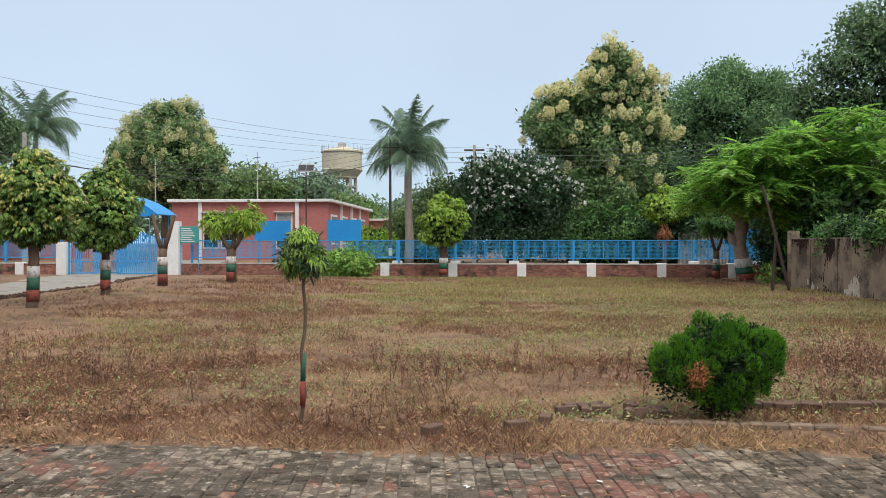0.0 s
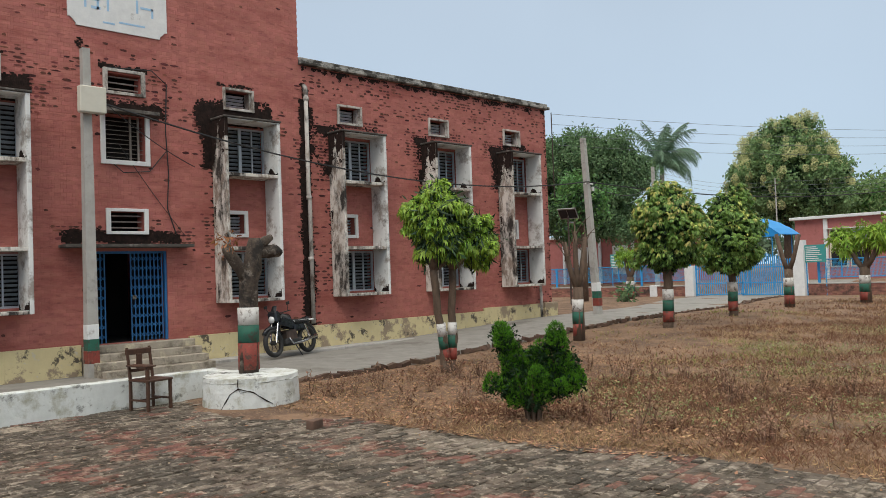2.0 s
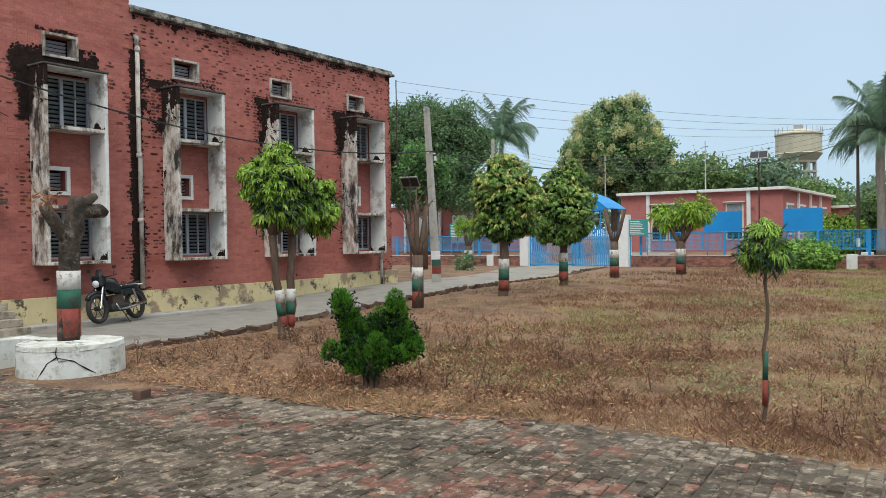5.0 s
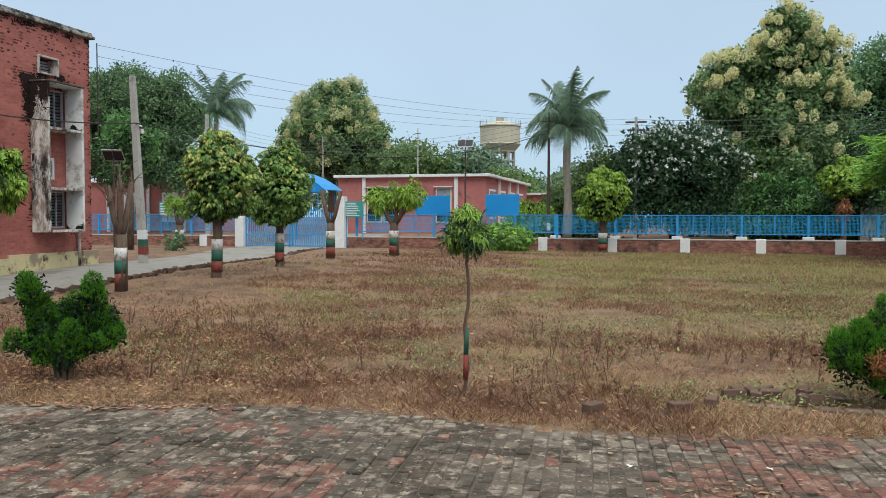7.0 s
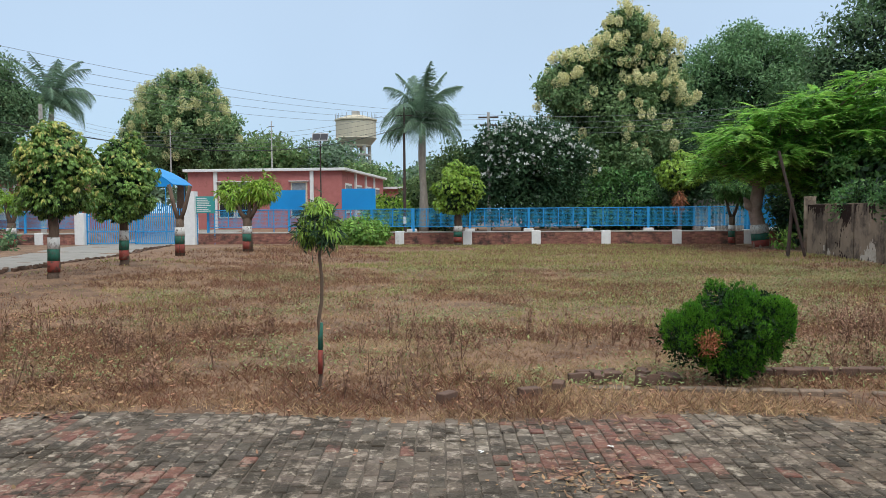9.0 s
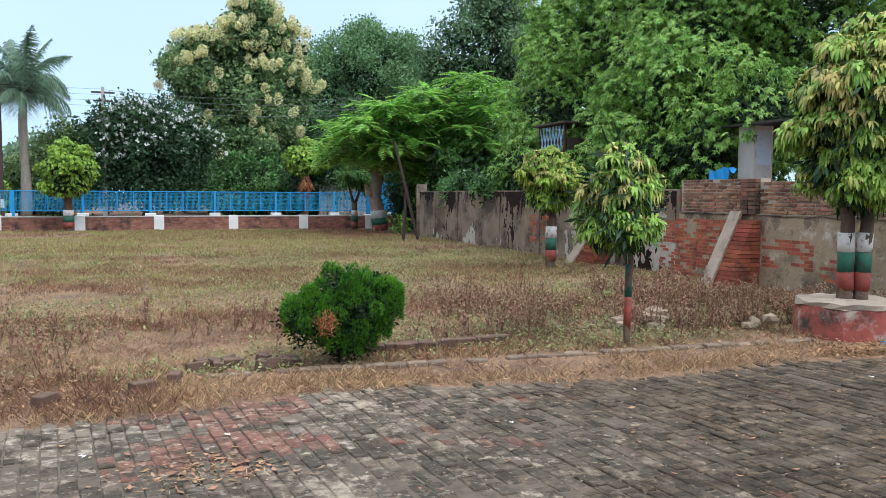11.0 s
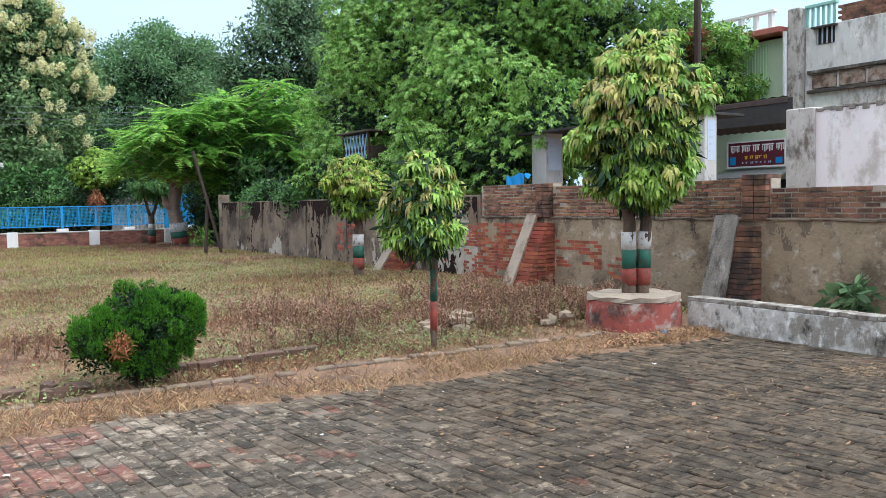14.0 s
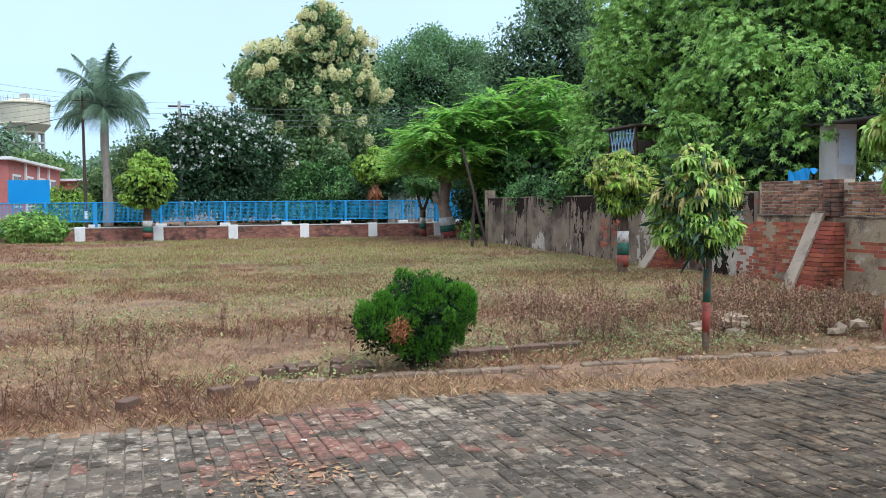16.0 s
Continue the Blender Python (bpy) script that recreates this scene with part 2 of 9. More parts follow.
M_concrete = paint("grey_concrete", (0.42, 0.41, 0.39), (0.33, 0.32, 0.30), 4, 0.85, 0.3, (0.2, 0.19, 0.175), 1.6, 0.64)
M_white = paint("white_paint", (0.74, 0.75, 0.75), (0.64, 0.65, 0.66), 5, 0.7, 0.15, (0.36, 0.34, 0.32), 3, 0.68)
M_bandwhite = paint("chipped_white_limewash", (0.66, 0.66, 0.65), (0.52, 0.51, 0.49), 9, 0.85, 0.3, (0.13, 0.105, 0.085), 9, 0.59)
M_bandgreen = paint("dark_green_band_paint", (0.022, 0.125, 0.085), (0.018, 0.09, 0.065), 8, 0.7, 0.2, (0.06, 0.05, 0.04), 9, 0.58)
M_bandred = paint("brick_red_band_paint", (0.27, 0.05, 0.037), (0.18, 0.042, 0.032), 8, 0.75, 0.2, [((0.20, 0.14, 0.10), 5, 0.62), ((0.07, 0.045, 0.035), 9, 0.58)])
M_kerb = paint("dusty_kerb_brick", (0.235, 0.18, 0.132), (0.135, 0.1, 0.074), 9, 0.9, 0.4, (0.13, 0.09, 0.07), 3, 0.58, vary=0.25, by="object")
M_finmould = paint("black_streaked_fin_render", (0.70, 0.67, 0.63), (0.52, 0.49, 0.45), 3.5, 0.9, 0.5, [((0.26, 0.21, 0.175), 4.5, 0.53), ((0.035, 0.03, 0.027), 2.2, 0.545)], stretch=(1, 1, 0.45))
M_cap = paint("tan_cement_capping", (0.37, 0.31, 0.25), (0.27, 0.225, 0.18), 4, 0.9, 0.4, (0.15, 0.12, 0.1), 2, 0.6)
M_barkblotch = paint("blotchy_dark_bark", (0.11, 0.085, 0.066), (0.035, 0.027, 0.022), 7, 0.95, 1.0, [((0.24, 0.21, 0.18), 6, 0.60), ((0.022, 0.019, 0.017), 4, 0.55)], bump_scale=18)
M_bark = paint("grey_brown_bark", (0.145, 0.10, 0.072), (0.07, 0.05, 0.038), 9, 0.95, 0.8, (0.2, 0.165, 0.13), 4, 0.66, stretch=(1, 1, 0.35), bump_scale=30)
M_barkpale = paint("pale_grey_bark", (0.30, 0.27, 0.23), (0.2, 0.175, 0.15), 7, 0.9, 0.6, stretch=(1, 1, 0.4))
M_blue = paint("bright_blue_enamel", (0.035, 0.30, 0.64), (0.03, 0.25, 0.55), 5, 0.45, 0.05, (0.10, 0.13, 0.16), 7, 0.70)
M_doorblue = paint("scuffed_deep_blue_enamel", (0.025, 0.15, 0.36), (0.02, 0.11, 0.28), 6, 0.5, 0.05, (0.06, 0.08, 0.1), 6, 0.66)
M_planter = paint("dirty_whitewash_render", (0.68, 0.71, 0.70), (0.54, 0.57, 0.56), 3, 0.85, 0.5, [((0.36, 0.36, 0.30), 2.6, 0.57), ((0.035, 0.033, 0.028), 3.0, 0.615)])
M_greyhouse = paint("weathered_pale_grey_plaster", (0.72, 0.71, 0.69), (0.56, 0.55, 0.53), 1.4, 0.9, 0.2, [((0.36, 0.33, 0.30), 1.6, 0.56), ((0.17, 0.155, 0.14), 1.1, 0.63), ((0.78, 0.77, 0.75), 5.0, 0.6)], stretch=(1, 1, 0.45))
M_edging = paint("dark_earthy_brick", (0.14, 0.085, 0.06), (0.08, 0.055, 0.042), 6, 0.95, 0.4, vary=0.3, by="island")
M_bluemesh = paint("sky_blue_wire_paint", (0.03, 0.34, 0.62), (0.025, 0.28, 0.54), 5, 0.6, 0)
M_bluesheet = paint("blue_sheet_board", (0.015, 0.265, 0.64), (0.013, 0.23, 0.57), 1.2, 0.5, 0.04)
M_blackred = paint("sooty_red_brick", (0.34, 0.16, 0.095), (0.16, 0.092, 0.063), 4, 0.92, 0.6, (0.045, 0.035, 0.03), 1.2, 0.56, vary=0.5, by="object", bump_scale=45)
M_blackredj = paint("sooty_red_brick_joined", (0.28, 0.135, 0.085), (0.14, 0.085, 0.06), 4, 0.92, 0.6, (0.04, 0.032, 0.03), 1.0, 0.53, vary=0.35, by="island", bump_scale=45)
M_farbrick = paint("dull_red_wall_brick", (0.36, 0.165, 0.125), (0.2, 0.10, 0.08), 3, 0.92, 0.5, (0.07, 0.05, 0.045), 0.9, 0.57, vary=0.3, by="island", bump_scale=45)
M_bandbrick = paint("worn_brown_brick_band", (0.30, 0.19, 0.14), (0.42, 0.37, 0.32), 5, 0.92, 0.5, (0.13, 0.085, 0.065), 3.0, 0.52)
M_orangeb = paint("exposed_orange_brick", (0.36, 0.105, 0.06), (0.235, 0.07, 0.045), 6, 0.9, 0.5, (0.10, 0.05, 0.04), 2.5, 0.62, vary=0.3, by="island", bump_scale=45)
M_plaster = paint("damp_mud_plaster", (0.37, 0.295, 0.20), (0.27, 0.215, 0.148), 1.8, 0.92, 0.8, [((0.13, 0.10, 0.072), 0.8, 0.56), ((0.50, 0.45, 0.38), 3.2, 0.63), ((0.14, 0.105, 0.075), 5.0, 0.62), ((0.26, 0.105, 0.07), 1.3, 0.68)], bump_scale=14)
M_palemortar = paint("pale_lime_mortar", (0.46, 0.41, 0.34), (0.32, 0.28, 0.23), 6, 0.95, 0.4, (0.14, 0.115, 0.095), 1.5, 0.58)
M_wetcement = paint("rain_washed_cement", (0.34, 0.31, 0.275), (0.17, 0.155, 0.135), 7, 0.9, 0.7, [((0.07, 0.062, 0.054), 3.0, 0.56), ((0.5, 0.47, 0.43), 5.0, 0.64)], stretch=(1, 1, 0.3))
M_lowwall = paint("patchy_whitewashed_parapet", (0.62, 0.62, 0.60), (0.45, 0.45, 0.43), 4, 0.9, 0.6, [((0.27, 0.255, 0.225), 2.6, 0.50), ((0.74, 0.74, 0.73), 7.0, 0.58), ((0.07, 0.065, 0.057), 4.0, 0.61)], stretch=(1, 1, 0.7))
M_lowcope = paint("dirty_whitewashed_coping_brick", (0.44, 0.425, 0.395), (0.27, 0.255, 0.23), 7, 0.9, 0.5, [((0.17, 0.15, 0.13), 5.0, 0.5), ((0.10, 0.09, 0.078), 3.0, 0.62)], vary=0.25, by="object")
M_panicledull = foliage("faded_olive_flowers", (0.66, 0.64, 0.35), (0.50, 0.52, 0.27), vary=0.2, rough=0.9)
M_darkplaster = paint("rain_streaked_grey_plaster", (0.25, 0.195, 0.145), (0.15, 0.118, 0.088), 1.6, 0.92, 0.4, [((0.065, 0.05, 0.04), 0.8, 0.53), ((0.34, 0.31, 0.27), 0.9, 0.66), ((0.25, 0.10, 0.065), 1.1, 0.68)])
M_pinkwhite = paint("patchy_pinkish_whitewash", (0.84, 0.79, 0.80), (0.74, 0.69, 0.70), 1.5, 0.9, 0.3, [((0.52, 0.47, 0.44), 1.4, 0.60), ((0.27, 0.225, 0.19), 1.0, 0.66), ((0.80, 0.80, 0.79), 3.0, 0.6)], stretch=(1, 1, 0.6))
M_lattice = paint("pale_green_lattice", (0.42, 0.62, 0.34), (0.36, 0.55, 0.30), 3, 0.7, 0.1)
M_sootgrey = paint("sooty_worn_plaster", (0.29, 0.265, 0.24), (0.16, 0.145, 0.13), 9, 0.95, 0.5, (0.30, 0.28, 0.26), 6, 0.6)
M_greenhouse = paint("pale_green_house_paint", (0.56, 0.66, 0.49), (0.50, 0.60, 0.45), 2, 0.8, 0.1, (0.3, 0.33, 0.26), 1.2, 0.7)
# Near-black colour that paints the darkness of unlit rooms and openings.
M_dark = paint("painted_dark_interior", (0.012, 0.012, 0.013), (0.02, 0.019, 0.018), 2, 0.9, 0)
M_steel = paint("galvanised_steel", (0.36, 0.37, 0.38), (0.27, 0.28, 0.29), 8, 0.45, 0.05, metal=0.6)
M_rust = paint("rusty_iron_pole", (0.075, 0.05, 0.042), (0.04, 0.03, 0.027), 7, 0.8, 0.2)
M_panel = paint("solar_cell_glass", (0.02, 0.022, 0.03), (0.03, 0.032, 0.04), 3, 0.5, 0, spec=0.2)
M_louvre = paint("dusty_louvre_glass", (0.30, 0.35, 0.39), (0.18, 0.215, 0.25), 4, 0.25, 0)
M_greyframe = paint("grey_window_frame_paint", (0.48, 0.53, 0.60), (0.38, 0.43, 0.49), 4, 0.6, 0.05)
M_wood = paint("dark_teak_wood", (0.085, 0.04, 0.024), (0.05, 0.025, 0.016), 14, 0.5, 0.2, stretch=(1, 1, 0.3))
M_black = paint("black_rubber", (0.018, 0.018, 0.019), (0.03, 0.03, 0.03), 10, 0.7, 0.1)
M_bikeblack = paint("black_motorcycle_enamel", (0.012, 0.014, 0.017), (0.02, 0.022, 0.025), 5, 0.18, 0)
M_chrome = paint("dull_chrome", (0.55, 0.55, 0.56), (0.45, 0.45, 0.46), 6, 0.25, 0, metal=1.0)
M_lens = paint("headlamp_lens", (0.65, 0.67, 0.7), (0.6, 0.62, 0.65), 6, 0.1, 0)
M_cable = paint("black_cable", (0.02, 0.02, 0.022), (0.03, 0.03, 0.032), 5, 0.6, 0)
M_wire = paint("grey_overhead_wire", (0.16, 0.17, 0.185), (0.14, 0.15, 0.16), 5, 0.6, 0)
M_plastic = paint("cream_plastic_box", (0.62, 0.60, 0.52), (0.56, 0.54, 0.47), 6, 0.5, 0.05)
M_postwash = paint("grey_streaked_post_whitewash", (0.56, 0.55, 0.53), (0.42, 0.41, 0.39), 3, 0.9, 0.3, [((0.24, 0.22, 0.20), 2.2, 0.60), ((0.09, 0.08, 0.075), 4.0, 0.68)], stretch=(1, 1, 0.5))
M_paleblue = paint("pale_blue_paper", (0.50, 0.58, 0.68), (0.44, 0.52, 0.62), 4, 0.8, 0.05, (0.6, 0.6, 0.6), 3, 0.62)
M_limewash = paint("crumbling_pale_lime", (0.50, 0.46, 0.40), (0.36, 0.325, 0.275), 5, 0.95, 0.5, [((0.2, 0.17, 0.14), 4.0, 0.6)])
M_cream = paint("cream_window_paint", (0.66, 0.60, 0.46), (0.58, 0.53, 0.41), 3, 0.7, 0.1, (0.4, 0.36, 0.29), 2, 0.66)
M_teal = paint("teal_sign_board", (0.05, 0.30, 0.29), (0.045, 0.26, 0.26), 3, 0.5, 0.03)
M_navy = paint("dark_red_shop_banner", (0.15, 0.02, 0.025), (0.07, 0.015, 0.04), 1.2, 0.5, 0)
M_yellowmark = paint("yellow_lettering", (0.75, 0.50, 0.06), (0.7, 0.45, 0.05), 6, 0.6, 0)
M_bluemark = paint("faded_blue_lettering", (0.30, 0.50, 0.72), (0.38, 0.56, 0.74), 6, 0.7, 0)
M_greenpaint = paint("sea_green_rail_paint", (0.30, 0.55, 0.50), (0.26, 0.48, 0.45), 5, 0.6, 0)
M_redtile = paint("red_roof_edging", (0.42, 0.14, 0.11), (0.34, 0.11, 0.09), 5, 0.7, 0.1)
M_stone = paint("pale_rubble", (0.34, 0.27, 0.20), (0.24, 0.19, 0.14), 6, 0.95, 0.6)
M_leafdrk = foliage("deep_green_leaves", (0.15, 0.245, 0.115), (0.095, 0.175, 0.08))
# Darker green that carries the shade among shrubs and blossom tree.
M_leafdusk = foliage("shade_darkened_green_leaves", (0.055, 0.115, 0.05), (0.034, 0.08, 0.034))
M_leafmid = foliage("mid_green_leaves", (0.14, 0.28, 0.085), (0.085, 0.21, 0.062))
M_leafteak = foliage("broad_grey_green_leaves", (0.21, 0.32, 0.135), (0.14, 0.235, 0.095))
M_leafolive = foliage("olive_green_leaves", (0.20, 0.29, 0.11), (0.13, 0.21, 0.08))
M_leaflight = foliage("fresh_green_leaves", (0.28, 0.455, 0.10), (0.125, 0.27, 0.055), vary=0.5)
M_leafgul = foliage("feathery_bright_green_leaves", (0.32, 0.56, 0.11), (0.18, 0.38, 0.08), vary=0.5, leaf=0.45)
M_leafmast = foliage("glossy_drooping_leaves", (0.34, 0.51, 0.09), (0.17, 0.33, 0.058), rough=0.35)
M_leafdeep = foliage("dark_glossy_drooping_leaves", (0.22, 0.35, 0.08), (0.105, 0.22, 0.05), rough=0.4)
M_leaflime = foliage("lime_green_leaves", (0.29, 0.44, 0.055), (0.18, 0.32, 0.045), rough=0.4)
M_leafyoung = foliage("bronze_young_leaves", (0.43, 0.51, 0.11), (0.46, 0.38, 0.15), rough=0.4)
M_leafpalm = foliage("grey_green_palm_leaves", (0.19, 0.29, 0.19), (0.13, 0.215, 0.14))
M_thuja = foliage("bright_thuja_sprays", (0.115, 0.30, 0.02), (0.03, 0.125, 0.012), vary=0.3, leaf=0.2, rough=0.85)
# Near-black copy of the thuja green, for shade inside the bushes.
M_thujain = foliage("shade_dark_thuja_sprays", (0.012, 0.04, 0.01), (0.008, 0.028, 0.009))
M_deadleaf = foliage("dead_orange_leaves", (0.34, 0.14, 0.06), (0.22, 0.1, 0.05))
M_litter = foliage("fallen_brown_leaves", (0.36, 0.21, 0.115), (0.2, 0.115, 0.068), vary=0.6, leaf=0.0, rough=0.85)
M_panicle = foliage("cream_flower_panicles", (0.78, 0.74, 0.44), (0.66, 0.65, 0.36), vary=0.16, rough=0.9)
M_blossom = foliage("white_blossom", (0.80, 0.81, 0.80), (0.72, 0.74, 0.74), vary=0.12)
M_dry = foliage("straw_dry_grass", (0.46, 0.315, 0.18), (0.20, 0.128, 0.078), vary=0.55, leaf=0.2, rough=0.8, patches=[((0.22, 0.12, 0.075), 0.32, 0.54), ((0.52, 0.39, 0.23), 0.45, 0.60)])
M_straw = foliage("golden_flat_straw", (0.50, 0.345, 0.2), (0.27, 0.18, 0.105), vary=0.5, leaf=0.15, rough=0.85)
M_dryred = foliage("reddish_dry_weeds", (0.265, 0.14, 0.086), (0.15, 0.08, 0.052), vary=0.45, leaf=0.15, rough=0.85)
M_grass = foliage("patchy_green_grass", (0.19, 0.20, 0.075), (0.25, 0.215, 0.095), vary=0.4, leaf=0.2, rough=0.7)
M_weedleaf = foliage("withered_brown_weed_leaves", (0.32, 0.195, 0.13), (0.2, 0.12, 0.082), vary=0.45, leaf=0.15, rough=0.85)
M_stalk = foliage("dead_brown_stalks", (0.23, 0.145, 0.10), (0.15, 0.092, 0.066), vary=0.4, leaf=0.05, rough=0.9)
# Distance haze is mixed into this paler leaf colour.
M_far = foliage("haze_tinted_far_leaves", (0.2, 0.285, 0.185), (0.15, 0.235, 0.155), vary=0.35)

M_clover = foliage("pale_green_ground_weeds", (0.26, 0.29, 0.13), (0.17, 0.22, 0.085), vary=0.45, leaf=0.2, rough=0.8)
# Shade deep inside crowns is put into this near-black green.
M_leafheart = foliage("shade_dark_inner_leaves", (0.03, 0.07, 0.03), (0.02, 0.05, 0.022), leaf=0.15)
M_grassfar = foliage("far_green_grass", (0.245, 0.285, 0.09), (0.33, 0.29, 0.12), vary=0.35, leaf=0.2, rough=0.7)
# Haze over the far round tree is put into its green.
M_leafhazy = foliage("haze_tinted_green_leaves", (0.17, 0.30, 0.13), (0.12, 0.235, 0.1), vary=0.4)

# ---- building helpers ----
R = random.Random(7)
NR = np.random.default_rng(11)


class Shape:
    """Gathers the faces of one mesh."""

    def __init__(self):
        self.v, self.f = [], []

    def add(self, verts, faces):
        n = len(self.v)
        self.v += [tuple(p) for p in verts]
        self.f += [tuple(i + n for i in f) for f in faces]
        return self

    def box(self, x0, y0, z0, x1, y1, z1, ch=0.0, m=None):
        """A box between two corners, its edges chamfered by ch."""
        lo, hi = (x0, y0, z0), (x1, y1, z1)
        if not ch:
            vs = [(lo[0] if a else hi[0], lo[1] if b else hi[1], lo[2] if c else hi[2]) for a in (1, 0) for b in (1, 0) for c in (1, 0)]
            fs = [(0, 1, 3, 2), (4, 6, 7, 5), (0, 4, 5, 1), (2, 3, 7, 6), (0, 2, 6, 4), (1, 5, 7, 3)]
        else:
            bm = bmesh.new()
            bmesh.ops.create_cube(bm, size=1)
            for v in bm.verts:
                v.co = Vector([(lo[k] + hi[k]) / 2 + v.co[k] * (hi[k] - lo[k]) for k in range(3)])
            bmesh.ops.bevel(bm, geom=bm.edges[:], offset=ch, segments=1, affect="EDGES")
            bm.verts.index_update()
            vs = [v.co[:] for v in bm.verts]
            fs = [[v.index for v in f.verts] for f in bm.faces]
            bm.free()
        if m is not None:
            vs = [m @ Vector(p) for p in vs]
        return self.add(vs, fs)

    def tube(self, pts, radii, n=10, caps=True, wob=0.0, rng=None):
        """A round tube through points."""
        pts = [Vector(p) for p in pts]
        base = len(self.v)
        rings = []
        side = None
        for k, p in enumerate(pts):
            d = (pts[min(k + 1, len(pts) - 1)] - pts[max(k - 1, 0)]).normalized()
            if side is None:
                side = d.orthogonal().normalized()
            side = (side - d * side.dot(d)).normalized()
            up = d.cross(side)
            r = radii[k] if isinstance(radii, (list, tuple)) else radii
            ring = []
            for j in range(n):
                a = 2 * math.pi * j / n
                w = 1 + (wob * (rng.random() - 0.5) * 2 if wob else 0)
                ring.append(p + (side * math.cos(a) + up * math.sin(a)) * r * w)
            rings.append(ring)
        vs = [q for ring in rings for q in ring]
        fs = [(k * n + j, k * n + (j + 1) % n, (k + 1) * n + (j + 1) % n, (k + 1) * n + j) for k in range(len(pts) - 1) for j in range(n)]
        if caps:
            fs += [tuple(range(n - 1, -1, -1)), tuple((len(pts) - 1) * n + j for j in range(n))]
        return self.add(vs, fs)

    def mesh(self, name, mats, smooth=False):
        me = bpy.data.meshes.new(name)
        me.from_pydata(self.v, [], self.f)
        for m in mats if isinstance(mats, (list, tuple)) else [mats]:
            me.materials.append(m)
        if smooth:
            me.polygons.foreach_set("use_smooth", [True] * len(me.polygons))
        me.update()
        return me


def tri_mesh(name, verts, tris, mat):
    """A mesh of many triangles from arrays."""
    me = bpy.data.meshes.new(name)
    verts, tris = np.asarray(verts, np.float32).reshape(-1, 3), np.asarray(tris, np.int32).reshape(-1, 3)
    me.vertices.add(len(verts))
    me.vertices.foreach_set("co", verts.ravel())
    me.loops.add(tris.size)
    me.loops.foreach_set("vertex_index", tris.ravel())
    me.polygons.add(len(tris))
    me.polygons.foreach_set("loop_start", np.arange(0, tris.size, 3, dtype=np.int32))
    me.polygons.foreach_set("loop_total", np.full(len(tris), 3, dtype=np.int32))
    me.materials.append(mat)
    me.update(calc_edges=True)
    return me


def part(name, shape, mat, parent=None, label="", smooth=False):
    """Links a shape or a mesh as one mesh object under a thing or part."""
    ob = new(name, shape.mesh(name, mat, smooth) if isinstance(shape, Shape) else shape)
    ob.parent = parent
    return tagged(ob, label)


def thing(name, m, label, category, group="", kind=""):
    """An empty at the base of a thing, which carries its parts."""
    ob = new(name)
    ob.empty_display_size = 0.2
    ob.matrix_world = m if isinstance(m, Matrix) else Matrix.Translation(m)
    return tagged(ob, label, category, group, kind)


def lone(name, shape, mat, label, category, at=(0, 0, 0), group="", kind="", smooth=False):
    ob = new(name, shape.mesh(name, mat, smooth) if isinstance(shape, Shape) else shape)
    ob.location = at
    return tagged(ob, label, category, group, kind)


def smooth_step(a, b, v):
    u = np.clip((v - a) / (b - a), 0, 1)
    return u * u * (3 - 2 * u)


def rise(x, y):
    """The lie of the land: the drive climbs gently towards the gate, the street behind the far wall lies higher."""
    z = 0.3 * smooth_step(12, 23, y) * (1 - 0.75 * smooth_step(30, 42, y)) * smooth_step(3, 12, -x)
    z = z + 0.10 * smooth_step(8.5, 11, x) * smooth_step(8, 12, y) * (1 - smooth_step(30, 40, y))
    gate = smooth_step(-25, -24, x) * (1 - smooth_step(-17.8, -16.8, x))
    z = z + 0.55 * smooth_step(43.95, 44.05, y) * (1 - gate) + 0.55 * gate * smooth_step(45, 56, y)
    z = z + 0.2 * smooth_step(9.9, 10.6, x) * (1 - smooth_step(7.0, 9.0, y))
    return z


def paved_edge(x):
    """How far the brick paving reaches, by x."""
    return 7.05 + 0.25 * np.sin(x * 0.9 + 1) * np.sin(x * 0.37) + 0.35 * smooth_step(0, 2.5, x) - 0.45 * smooth_step(3, 7, x) - 0.5 * smooth_step(4.5, 8.5, -x) - 0.7 * smooth_step(8.5, 10.0, -x)


# ---- ground ----
gx = np.concatenate([-np.geomspace(900, 40, 14), np.arange(-38, 24.01, 0.3), np.geomspace(26, 900, 14)])
gy = np.concatenate([-np.geomspace(600, 10, 12), np.arange(-8, 60.01, 0.3), np.geomspace(63, 1500, 16)])
GX, GY = np.meshgrid(gx, gy)
GZ = rise(GX, GY)
lump = np.array([noise.noise(Vector((x * 0.5, y * 0.5, 0))) * 0.05 + noise.noise(Vector((x * 1.7, y * 1.7, 4))) * 0.025 for x, y in zip(GX.ravel(), GY.ravel())]).reshape(GX.shape)
lawn = smooth_step(0, 0.5, GY - paved_edge(GX)) * (GY < 43)
GZ = GZ + lump * lawn * 0.8 - 0.06 * (1 - smooth_step(-0.25, 0.05, GY - paved_edge(GX))) * (GX > -13) * (GX < 9.9) * (GY > -7)
GZ = GZ - 0.07 * (GX < -12.7) * (GX > -18.5) * (GY < 24) * (GY > -30)
nx, ny = len(gx), len(gy)
gi = np.arange(nx * ny).reshape(ny, nx)
tris = np.concatenate([np.stack([gi[:-1, :-1], gi[:-1, 1:], gi[1:, 1:]], -1).reshape(-1, 3), np.stack([gi[:-1, :-1], gi[1:, 1:], gi[1:, :-1]], -1).reshape(-1, 3)])
lone("ground", tri_mesh("ground", np.stack([GX, GY, GZ], -1), tris, M_soil), None, "bare brown earth under thin dry lawn", "ground", kind="structure")

